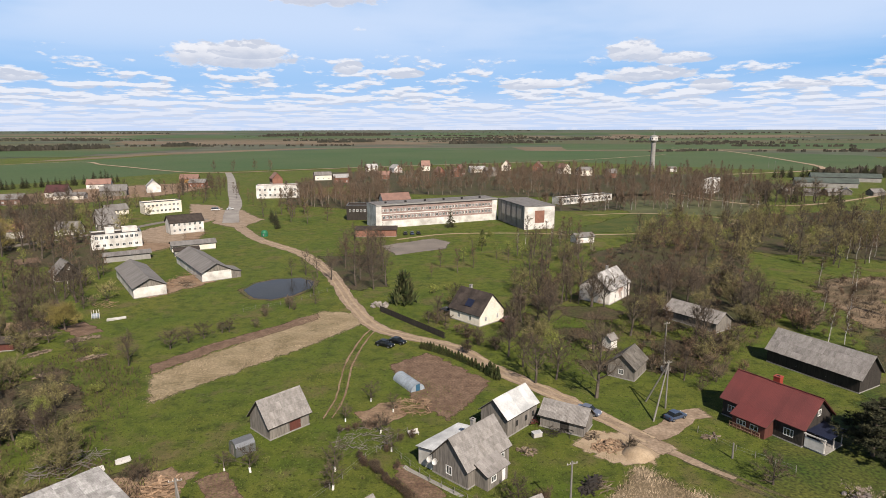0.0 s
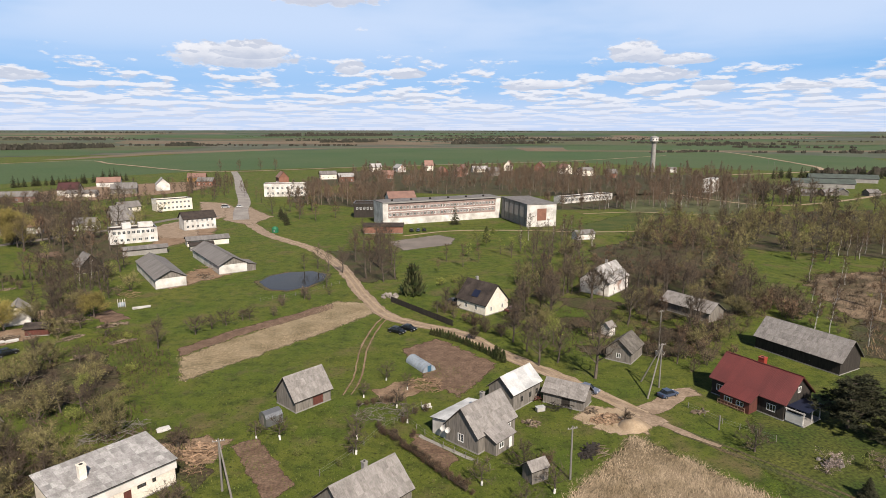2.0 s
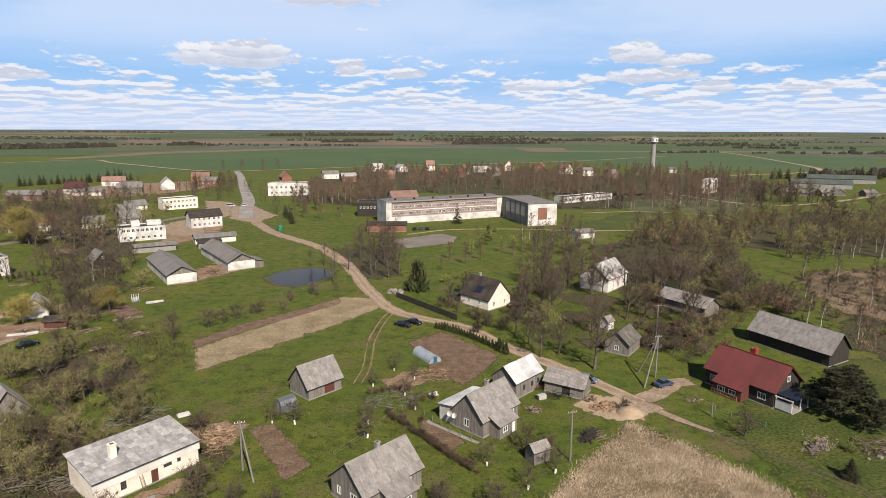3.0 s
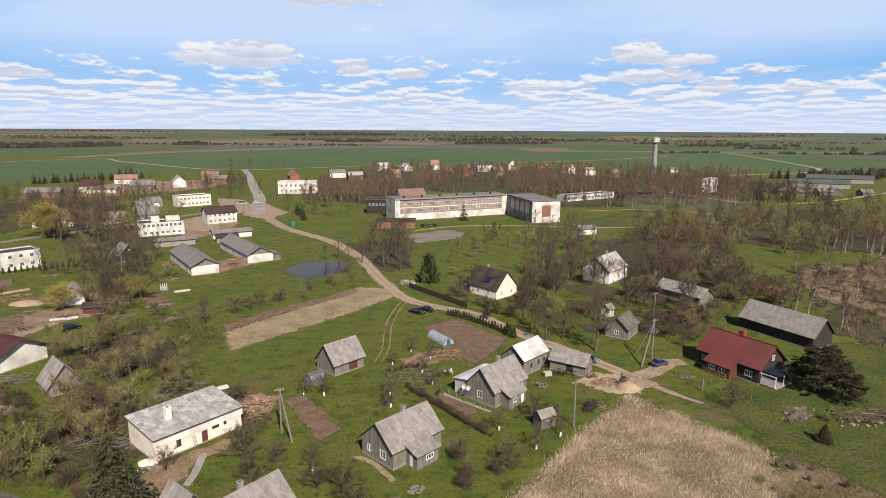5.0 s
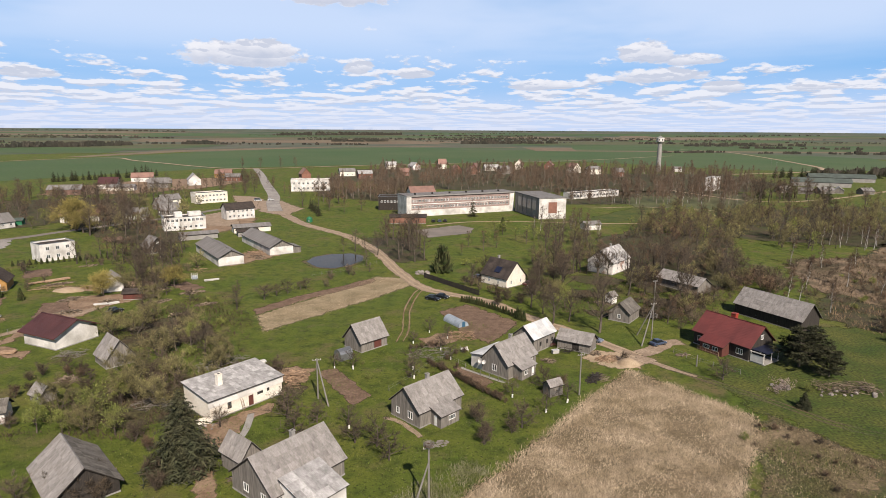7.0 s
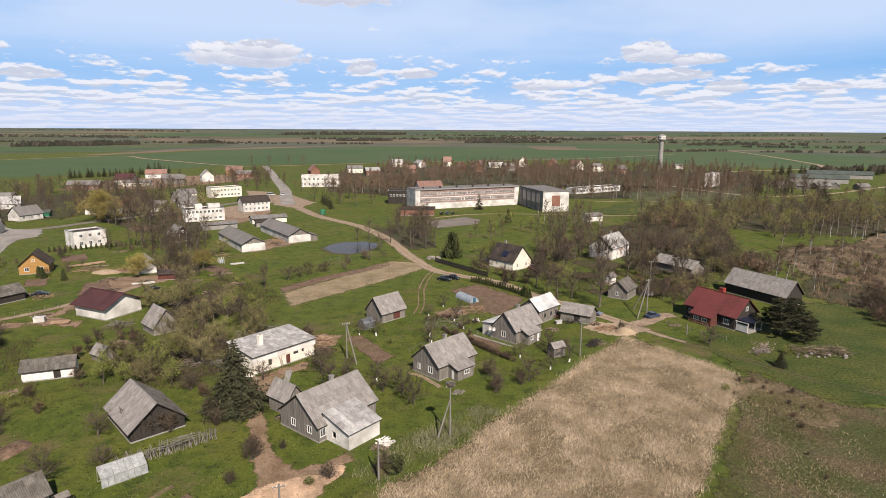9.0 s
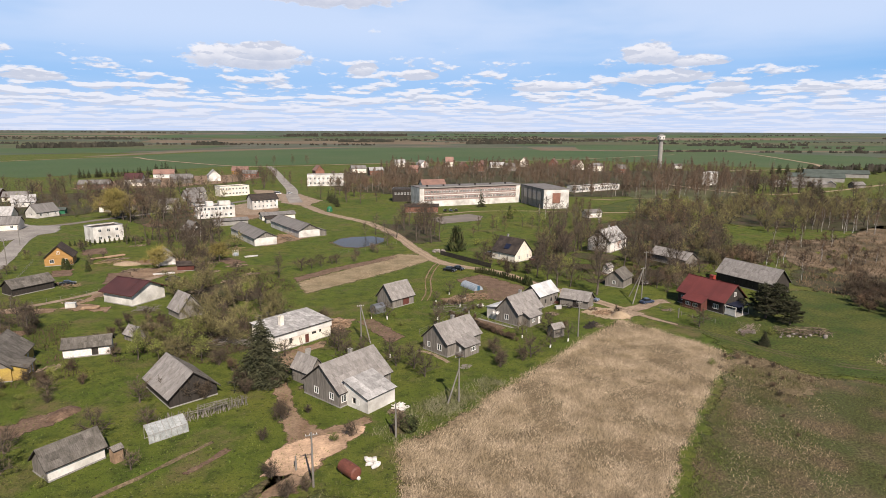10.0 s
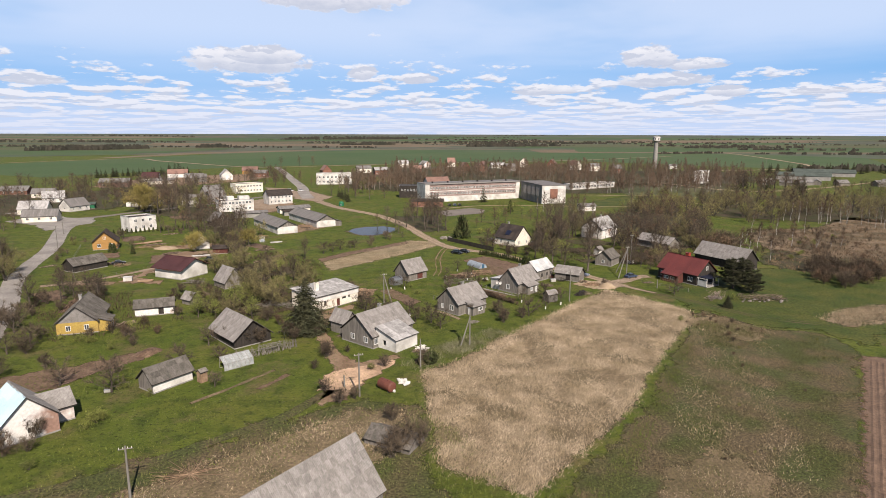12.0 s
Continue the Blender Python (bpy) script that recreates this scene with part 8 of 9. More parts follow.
def mound(name, label, x, y, rx, ry, h, material, category, seed=0):
    v, f = [], []
    n, rings = 22, 7
    for j in range(rings):
        t = j / (rings - 1)
        for k in range(n):
            a = 2 * math.pi * k / n
            wob = 1 + 0.22 * noise.noise(Vector((math.cos(a) * 1.3 + seed, math.sin(a) * 1.3, t * 2)))
            v.append(((1 - t) * rx * math.cos(a) * wob, (1 - t) * ry * math.sin(a) * wob, h * (1 - (1 - t) ** 1.7) - 0.03 + 0.06 * h * noise.noise(Vector((a * 3, t * 4, seed)))))
    for j in range(rings - 1):
        for k in range(n):
            f.append((j * n + k, j * n + (k + 1) % n, (j + 1) * n + (k + 1) % n, (j + 1) * n + k))
    ob = new(name, raw_mesh(name, v, f, material))
    ob.matrix_basis = pose(x, y, 0)
    for p in ob.data.polygons:
        p.use_smooth = True
    return tagged(ob, label, category)


mound("sand_pile", "heap of clean pale sand by the road", 30.2, 84.9, 2.6, 2.3, 1.4, M["sand"], "sand pile", 1)
mound("compost_heap", "brown heap of garden waste", -66, 59, 4.5, 2.6, 0.9, M["litter"], "heap", 4)
mound("earth_mound", "brown heap of turned earth", -76.5, 28.5, 2.2, 3.2, 0.8, M["soil"], "heap", 5)
mound("compost_heap", "dry brown heap beside the leaning barn", -20.2, 25.0, 2.0, 1.7, 1.3, M["litter"], "heap", 6)
mound("rubble_heap", "pale heap of plaster rubble by the house", -50.6, 56.8, 1.6, 1.2, 0.7, M["plaster"], "heap", 7)
mound("rubble_heap", "pale heap of sand and rubble on the site", -126, 139, 5, 3, 1.0, M["sand"], "heap", 8)


def heap_of_sticks(name, label, x, y, rx, ry, n, lo, hi, material, flat=0.5, category="wood pile", fan=None):
    t = thing(name, label, category, x, y, 0)
    bm = bmesh.new()
    for k in range(n):
        a = det.uniform(0, 6.283)
        l_ = det.uniform(lo, hi)
        if fan is None:
            c = Vector((det.uniform(-rx, rx), det.uniform(-ry, ry), det.uniform(0.05, flat)))
            d = Vector((math.cos(a), math.sin(a), det.uniform(-0.15, 0.15))) * l_ / 2
            rod(bm, c - d, c + d + Vector((0, 0, 0.05)), det.uniform(0.025, 0.07), 0.025, 4)
        else:
            rod(bm, (det.uniform(-0.3, 0.3), det.uniform(-0.3, 0.3), 0.1), (math.cos(a) * l_, math.sin(a) * l_ * 0.8, det.uniform(0.1, flat)), 0.04, 0.01, 4)
    tagged(part("tangle", bm, material, t), kind="stuff")
    return t


heap_of_sticks("plank_heap", "loose heap of old planks by the wall", -38.8, 71.8, 1.2, 1.6, 30, 1.0, 2.4, M["plank"], 0.6)
heap_of_sticks("branch_heap", "fan of cut pale branches on the grass", -48.8, -15.2, 1, 1, 60, 2.5, 5.5, M["plank"], 0.7, fan=1)
heap_of_sticks("branch_heap", "pile of cut brushwood and logs on the grass", 69, 73.0, 6.0, 2.4, 260, 0.8, 2.6, M["scrap"], 1.0)
heap_of_sticks("log_heap", "old timber lying beside the woodpile", 22.6, 77.0, 0.8, 1.8, 26, 1.2, 2.6, M["scrap"], 0.5)
heap_of_sticks("scrap_heap", "dark scrap metal and boards along the shed", 18.4, 91.4, 2.6, 1.0, 60, 0.8, 2.0, M["dark_wood"], 0.9)
heap_of_sticks("scrap_heap", "scrap boards between the sheds", 15.4, 95.2, 0.8, 1.2, 30, 0.8, 1.8, M["red_wood"], 0.9)
heap_of_sticks("plank_heap", "scattered boards on the building site", -128, 141, 9, 2.5, 120, 2.0, 5.0, M["plank"], 0.5)
heap_of_sticks("plank_heap", "scattered boards beside a grey shed", -92, 86, 2.5, 2.0, 50, 1.5, 3.0, M["wood"], 0.8)
heap_of_sticks("firewood_heap", "heap of firewood between the storehouses", -86, 194, 4.5, 9, 190, 0.8, 2.2, M["plank"], 1.3)
heap_of_sticks("firewood_heap", "heap of firewood behind the storehouse", -97, 166, 3, 3, 60, 0.8, 1.8, M["plank"], 0.8)
heap_of_sticks("firewood_heap", "heap of split firewood near the log shed", -126, 108, 2.5, 2.0, 70, 0.8, 1.6, M["plank"], 0.9)
heap_of_sticks("branch_heap", "brush heap under the shrubs", -60, 62, 5.5, 2.5, 90, 1.5, 3.0, M["wood"], 0.8)
heap_of_sticks("branch_heap", "brown brush along the garden", -57, 82, 4.5, 4.0, 90, 1.5, 3.0, M["wood"], 0.6)
heap_of_sticks("branch_heap", "dry stalks on the dug garden", -5.5, 101.5, 3.0, 3.0, 200, 0.8, 2.0, M["plank"], 0.3)
heap_of_sticks("branch_heap", "dry stalks and prunings in the garden", -13, 90, 4.5, 3.5, 160, 0.6, 1.6, M["wood"], 0.3)


def lumber(label, x, y, yaw, n, l_, rows=3):
    t = thing("lumber_stack", label, "lumber", x, y, yaw)
    for j in range(rows):
        for k in range(n):
            part("plank", bx(-l_ / 2, l_ / 2, 0, 0.19, 0, 0.1, bevel=0.008), M["plank"], t).matrix_basis = pose(det.uniform(-0.2, 0.2), -n * 0.11 + k * 0.22, 0.25 + j * 0.13)
    for sx in (-0.35, 0.35):
        part("bearer", bx(sx * l_ - 0.08, sx * l_ + 0.08, -n * 0.11, n * 0.11, 0, 0.24), M["wood"], t)


lumber("stack of sawn timber on bearers on the lawn", -137, 150.4, 50, 10, 7)
lumber("stack of sawn timber on bearers on the lawn", -141, 147, 50, 8, 5, 2)
lumber("stack of boards at the building site", -107, 86.5, 20, 8, 4)

# rusty tank
tk = thing("fuel_tank", "rust-red steel tank lying on the grass", "tank", -26.0, 11.9, -44)
v, f = [], []
ring = [(-1.75, 0.25), (-1.68, 0.7), (-1.5, 0.92), (-0.6, 0.95), (0.6, 0.95), (1.5, 0.92), (1.68, 0.7), (1.75, 0.25)]
tube(v, f, [Vector((a, 0, 0.95)) for a, _ in ring], [b for _, b in ring], 18)
part("shell", raw_mesh("shell", v, f, M["rust"]), None, tk)
part("hatch", rod(None, (0.5, 0, 1.85), (0.5, 0, 2.02), 0.24, 0.22, 12), M["rust"], tk)
for sx in (-1.0, 1.0):
    part("saddle", bx(sx - 0.1, sx + 0.1, -0.6, 0.6, 0, 0.35), M["wood"], tk)
part("cap", rod(None, (1.7, 0.2, 0.3), (1.95, 0.2, 0.25), 0.28, 0.22, 10), M["white"], tk, "white valve cover")


def stone_mesh(seed):
    bm = bmesh.new()
    bmesh.ops.create_icosphere(bm, subdivisions=1, radius=0.5)
    for q in bm.verts:
        q.co *= 1 + 0.35 * noise.noise(q.co * 2.2 + Vector((seed * 3.1, 0, 0)))
        q.co.z *= 0.7
    return mesh_of("stone", bm, M["stone"])


STONES = [stone_mesh(k) for k in range(5)]


def stones(label, x, y, rx, ry, n, lo, hi, material=None):
    t = thing("stone_heap", label, "stones", x, y)
    for _ in range(n):
        s = det.uniform(lo, hi)
        o = part("stone", det.choice(STONES), None, t)
        o.matrix_basis = pose(det.uniform(-rx, rx), det.uniform(-ry, ry), s * 0.25, 0, 0, det.uniform(0, 360)) @ Matrix.Diagonal((s, s * det.uniform(0.7, 1), s, 1))


stones("heap of pale field stones on the grass", 68, 71.6, 5.5, 2.2, 26, 0.3, 1.0)
stones("heap of pale field stones beside a shrub", 57, 73.6, 1.8, 1.2, 24, 0.4, 0.9)
stones("pale stone pile at the hedge end", -18.2, 165.5, 2.2, 2.6, 40, 0.6, 1.3)
stones("scattered stones before the cream house", -49.5, 55.2, 1.6, 1.0, 18, 0.3, 0.6)
for k in range(9):
    o = new("sack", STONES[k % 5].copy())
    o.data.materials.clear()
    o.data.materials.append(M["white"])
    o.matrix_basis = pose(-23.6 + det.uniform(-1.4, 1.4), 14.9 + det.uniform(-1.2, 1.2), 0.28, 0, 0, det.uniform(0, 360)) @ Matrix.Diagonal((1.2, 0.8, 0.9, 1))
    tagged(o, "bulging white plastic sack on the grass", "sack", "white sacks")

# tunnel greenhouse of film on hoops
tg = thing("tunnel_greenhouse", "small hooped greenhouse of milky film", "greenhouse", -6.9, 111.3, -57)
v, f = [], []
seg, rows = 10, 13
for j in range(rows):
    x = -3.6 + 7.2 * j / (rows - 1)
    for k in range(seg + 1):
        a = math.pi * k / seg
        rr = 1.5 + (0.04 if j % 2 == 0 else 0.0)
        v.append((x, rr * math.cos(a), 1.2 * rr * math.sin(a) / 1.2))
for j in range(rows - 1):
    for k in range(seg):
        a = j * (seg + 1) + k
        f.append((a, a + 1, a + seg + 2, a + seg + 1))
for j, rev in ((0, 1), (rows - 1, 0)):
    loop = tuple(range(j * (seg + 1), (j + 1) * (seg + 1)))
    f.append(loop[::-1] if rev else loop)
part("film", raw_mesh("film", v, f, M["film"]), None, tg)
for j in range(7):
    hv, hf = [], []
    x = -3.6 + 1.2 * j
    tube(hv, hf, [Vector((x, 1.56 * math.cos(math.pi * k / 10), 1.56 * math.sin(math.pi * k / 10))) for k in range(11)], [0.035] * 11, 4)
    part("hoop", raw_mesh("hoop", hv, hf, M["steel"]), None, tg)
part("door", bx(3.62, 3.66, -0.45, 0.45, 0, 1.4), M["tarp"], tg)

# hedge fence along the lane
hg = thing("board_fence", "dark board fence along the lane", "fence", -17.4, 159.6, math.degrees(math.atan2(137.2 - 159.6, 0.6 + 17.4)))
run = math.hypot(18.0, 22.4)
n = int(run / 0.32)
plk = mesh_of("board", bx(-0.14, 0.14, -0.02, 0.02, 0, 1.65, bevel=0.01), M["dark_wood"])
for k in range(n):
    part("board", plk, None, hg).matrix_basis = pose(k * 0.32, 0, det.uniform(0, 0.06), 0, 0, det.uniform(-3, 3))
for k in range(int(run / 2.9) + 1):
    part("post", bx(k * 2.9 - 0.06, k * 2.9 + 0.06, 0.03, 0.15, 0, 1.6), M["dark_wood"], hg)
for z in (0.4, 1.3):
    part("rail", bx(0, run, 0.02, 0.09, z, z + 0.09), M["dark_wood"], hg)


def wire_fence(label, pts, gap=3.0, h=1.2):
    t = thing("wire_fence", label, "fence", 0, 0)
    prev = None
    for (x0, y0), (x1, y1) in zip(pts, pts[1:]):
        n = max(1, int(math.hypot(x1 - x0, y1 - y0) / gap))
        for k in range(n + 1):
            x, y = x0 + (x1 - x0) * k / n, y0 + (y1 - y0) * k / n
            hh = h + det.uniform(-0.1, 0.1)
            part("post", rod(None, (x, y, -0.1), (x + det.uniform(-0.06, 0.06), y, hh), 0.06, 0.05, 5), M["pole"], t)
            if prev:
                for z in (0.5, 1.0):
                    part("wire", rod(None, (prev[0], prev[1], z), (x, y, z), 0.012, 0.012, 3), M["steel"], t)
            prev = (x, y)


wire_fence("post and wire fence across the meadow", [(-55.5, 159.6), (-44, 168), (-36, 180)])
wire_fence("low post fence between the gardens", [(-6, 92), (-12, 84), (-16, 76), (-20, 70)], 2.5, 1.0)
wire_fence("low post fence along the farm garden", [(5, 72), (-2, 78), (-8, 86)], 2.2, 1.0)
wire_fence("post fence before the red house", [(42.5, 92), (46, 86), (52, 80)], 2.6, 1.1)
wire_fence("post fence by the lane", [(-125, 90), (-118, 97), (-113, 106)], 2.6, 1.0)
wire_fence("post fence along the old street", [(-128, 86), (-145, 110), (-160, 140)], 3.0, 1.1)

# benches, boxes and odds
bn = thing("garden_bench", "white garden bench on the grass", "bench", -4.9, 91.2, 30)
part("seat", bx(-0.9, 0.9, -0.3, 0.3, 0.42, 0.48, bevel=0.01), M["white"], bn)
part("backrest", bx(-0.9, 0.9, 0.3, 0.36, 0.5, 0.95, bevel=0.01), M["white"], bn)
for sx in (-0.75, 0.75):
    for sy in (-0.22, 0.22):
        part("leg", bx(sx - 0.04, sx + 0.04, sy - 0.04, sy + 0.04, 0, 0.42), M["white"], bn)
for x, y, s, word in ((-74, 9.5, 0.5, "white beehive box on the grass"), (-112.7, 87.3, 1.2, "white trailer box beside the lane"), (15.4, 90.6, 0.8, "white plastic barrel on its side"), (46.5, 117.8, 0.9, "white tub by the shrubs")):
    b_ = thing("white_box", word, "box", x, y, 20)
    part("body", bx(-s, s, -s * 0.6, s * 0.6, 0.1, s * 1.1, bevel=0.06), M["white"], b_)
    part("lid", bx(-s * 1.05, s * 1.05, -s * 0.65, s * 0.65, s * 1.1, s * 1.18, bevel=0.01), M["zinc"], b_)
    part("foot", bx(-s * 0.9, s * 0.9, -s * 0.4, s * 0.4, 0, 0.1), M["wood"], b_)
for x, y, yaw, l_ in ((-87.5, 153, 25, 4.6), (-107.5, 124.5, 20, 3.4), (-104.5, 126, 35, 2.4), (-181, 283, 20, 6), (-49, 83.4, 35, 1.8), (-51.5, 80.8, 35, 1.6)):
    s_ = thing("sheet_pile", "pile of white plastic and roof sheets", "sheets", x, y, yaw)
    for k in range(3):
        part("sheet", bx(-l_ / 2, l_ / 2, -0.8, 0.8, 0.05 + 0.12 * k, 0.12 + 0.12 * k, bevel=0.02), M["white"], s_).matrix_basis = pose(det.uniform(-0.3, 0.3), det.uniform(-0.2, 0.2), 0, 0, 0, det.uniform(-8, 8))
dm = thing("dome_frame", "small white hooped garden frame", "greenhouse", -93.5, 154.3, 30)
for k in range(4):
    hv, hf = [], []
    tube(hv, hf, [Vector((k * 0.6 - 0.9, 1.2 * math.cos(math.pi * q / 8), 2.2 * math.sin(math.pi * q / 8))) for q in range(9)], [0.06] * 9, 4)
    part("hoop", raw_mesh("hoop", hv, hf, M["white"]), None, dm)
part("film", bx(-0.9, 0.9, -0.9, 0.9, 0.05, 1.2, bevel=0.3), M["film"], dm)
gd = thing("green_tank", "small green round-topped tank by the road", "tank", -84.2, 278.3)
v, f = [], []
tube(v, f, [Vector((0, 0, z)) for z in (0, 1.8, 2.6, 3.0)], [1.6, 1.6, 1.2, 0.3], 14)
part("shell", raw_mesh("shell", v, f, M["green_paint"]), None, gd)
part("hatch", bx(-0.3, 0.3, -1.66, -1.58, 0.4, 1.4), M["steel"], gd)
gs_ = house("green_shed", "long green painted shed", -234, 260, 20, 14, 5, 2.4, 3.4, "green_paint", "teal_roof", category="shed", joined=True)
# furrows of the ploughed field
fu = thing("furrows", "raised reddish furrows of the ploughed field", "furrows", 0, 0, kind="stuff")
v, f = [], []
d, s_ = Vector((0.554, 0.833, 0)), Vector((0.833, -0.554, 0))
for k in range(26):
    a, b = Vector((38.5, -17, 0)) + s_ * (0.95 * k) - d * 25, Vector((38.5, -17, 0)) + s_ * (0.95 * k) + d * (54 - 0.2 * k)
    n = 40
    base = len(v)
    for i in range(n + 1):
        p = a.lerp(b, i / n) + s_ * det.uniform(-0.06, 0.06)
        v += [p - s_ * 0.36 + Vector((0, 0, 0.04)), p + Vector((0, 0, det.uniform(0.10, 0.17))), p + s_ * 0.36 + Vector((0, 0, 0.04))]
    for i in range(n):
        q = base + 3 * i
        f += [(q, q + 1, q + 4, q + 3), (q + 1, q + 2, q + 5, q + 4)]
tagged(part("furrow_ridges", raw_mesh("furrow_ridges", v, f, M["ridged"]), None, fu), kind="stuff")

# ---- grass tufts: past counting ----
def tufts(name, label, poly, n, lo, hi, width, material, lean=0.5, seed=1, off=(), comb=None):
    r = random.Random(seed)
    xs, ys = [p[0] for p in poly], [p[1] for p in poly]
    v, f = [], []
    k = 0
    while k < n:
        x, y = r.uniform(min(xs), max(xs)), r.uniform(min(ys), max(ys))
        if not inside((x, y), poly) or any(inside((x, y), o) for o in off):
            continue
        k += 1
        dens = noise.noise(Vector((x * 0.14, y * 0.14, seed)))
        if dens < -0.08 and r.random() < 0.75:
            continue
        way = r.uniform(0, 6.283)
        if comb is not None:
            # lodged by the wind, in swathes
            way = comb + 2.4 * noise.noise(Vector((x * 0.35, y * 0.35, 5.0))) + r.gauss(0, 0.8)
        x, y = x + r.gauss(0, 0.7), y + r.gauss(0, 0.7)
        h = r.uniform(lo, hi) * (1 + 0.5 * dens)
        tip = Vector((math.cos(way) * h * lean * r.uniform(0.5, 1.6), math.sin(way) * h * lean * r.uniform(0.5, 1.6), h))
        side = Vector((-math.sin(way), math.cos(way), 0)) * width * r.uniform(0.6, 1.4)
        b = Vector((x, y, 0.03))
        q = len(v)
        v += [b - side, b + side, b + tip]
        f.append((q, q + 1, q + 2))
    tagged(new(name, raw_mesh(name, v, f, material)), label, "grass", kind="stuff")


tufts("dry_grass_field", "tall straw-coloured dry grass blades", TAN, 210000, 0.14, 0.42, 0.030, M["straw"], 1.5, 1, comb=0.95)
tufts("scrub_grass", "mixed green and brown rough grass blades", SCRUB, 80000, 0.08, 0.3, 0.04, M["weed"], 1.2, 2)
tufts("strip_grass", "short straw stubble blades", STRIP, 26000, 0.10, 0.20, 0.028, M["straw"], 1.4, 3)
MEADOW = [(-110, 30), (-70, -32), (-12, -32), (-20, 18), (-6, 38), (16, 68), (28, 84), (10, 100), (-20, 130), (-45, 100), (-70, 60)]
tufts("meadow_grass", "lush green grass blades of the meadow", MEADOW, 90000, 0.08, 0.24, 0.05, M["lush"], 0.9, 4)
tufts("dry_meadow_grass", "dry brown blades scattered in the near meadow", [(-70, -32), (-12, -32), (-19, 8), (-28, 10), (-46, -2), (-62, -14)], 16000, 0.1, 0.3, 0.05, M["weed"], 1.0, 6)
tufts("dead_patch_grass", "tan dead grass blades beside the track", [(74, 55), (83, 62.5), (100, 69.4), (110, 74), (100, 60), (88, 52.2), (78, 49.8)], 7000, 0.2, 0.6, 0.05, M["straw"], 1.2, 11)
tufts("corner_weeds", "dark dead weeds at the field corner", [(38, 43.6), (49.3, 56.6), (56, 48), (48.4, 34.8), (36.5, 34.5)], 5000, 0.15, 0.45, 0.045, M["weed"], 1.1, 12)
tufts("east_grass", "green grass blades behind the scrub", [(46, 62), (56, 52), (70, 46), (110, 60), (120, 100), (90, 110), (60, 80)], 14000, 0.08, 0.2, 0.045, M["deep_blade"], 0.9, 7)
tufts("bank_grass", "dry brown weeds on the bank", [(94, 120), (150, 196), (205, 235), (215, 215), (150, 112), (100, 98)], 14000, 0.3, 0.8, 0.09, mat("bank_weeds", (0.22, 0.150, 0.09), (0.31, 0.225, 0.135), 0.1, 2.0, 0.95, island=0.35, bump=0, grain=0.2), 0.9, 8)


tufts("green_edge_grass", "lush green grass along the edges of the straw field", [(-18, -14), (-22, 6), (-14, -2), (-6, -20), (6, -14), (16, 4), (25, 20), (38, 42), (47, 60), (49, 58), (38, 38), (27, 18), (18, 2), (4, -24), (-8, -27)], 16000, 0.12, 0.35, 0.035, M["lush"], 1.0, 21)
tufts("bleached_grass", "bleached dead grass blades in the rough ground", [(8, -28), (46, 60), (58, 46), (40, 10), (30, -28)], 16000, 0.12, 0.32, 0.03, M["straw"], 1.3, 22)
tufts("bleached_grass", "bleached dead grass blades along the near meadow", [(-64, -28), (-48, -12), (-30, 6), (-20, 4), (-24, -14), (-40, -30)], 14000, 0.12, 0.34, 0.03, M["straw"], 1.3, 23)


# ---- dead stalks and scrap in the west gardens ----
for poly, n in (([(-100, 112), (-77, 138), (-60, 112), (-54, 88), (-70, 72), (-84, 88)], 9000), ([(-82, 50), (-78, 74), (-58, 84), (-44, 84), (-40, 72), (-52, 56), (-62, 50)], 9000), ([(-124, 60), (-106, 76), (-96, 60), (-82, 44), (-100, 34)], 5000), ([(94, 122), (120, 196), (156, 198), (150, 130)], 7000), ([(22, 120), (56, 114), (84, 146), (60, 160), (24, 150)], 7000)):
    tufts("dead_stalks", "brown dead stalks and weeds among the shrubs", poly, n, 0.25, 0.8, 0.06, M["bramble"], 0.8, n % 97)


def scrap(label, x, y, rx, ry, n, lo, hi, height, yaw=0.0, material=None):
    """A tumbled heap of boards and blocks."""
    t = thing("debris_pile", label, "debris", x, y, yaw)
    v, f = [], []
    for _ in range(n):
        l_, w, h = det.uniform(lo, hi), det.uniform(0.1, 0.35), det.uniform(0.04, 0.14)
        u, q = det.random() ** 0.6, det.uniform(0, 6.283)
        m = pose(rx * u * math.cos(q), ry * u * math.sin(q), 0.05 + height * (1 - u) * det.random(), det.uniform(-14, 14), det.uniform(-14, 14), det.choice((0, 0, 80)) + det.uniform(-40, 40))
        k = len(v)
        v += [m @ Vector((a * l_ / 2, b * w / 2, c * h / 2)) for a in (-1, 1) for b in (-1, 1) for c in (-1, 1)]
        f += [tuple(k + i for i in face) for face in ((0, 1, 3, 2), (4, 6, 7, 5), (0, 4, 5, 1), (2, 3, 7, 6), (0, 2, 6, 4), (1, 5, 7, 3))]
    tagged(part("tangle", raw_mesh("tangle", v, f, material or M["scrap"]), None, t), kind="stuff")


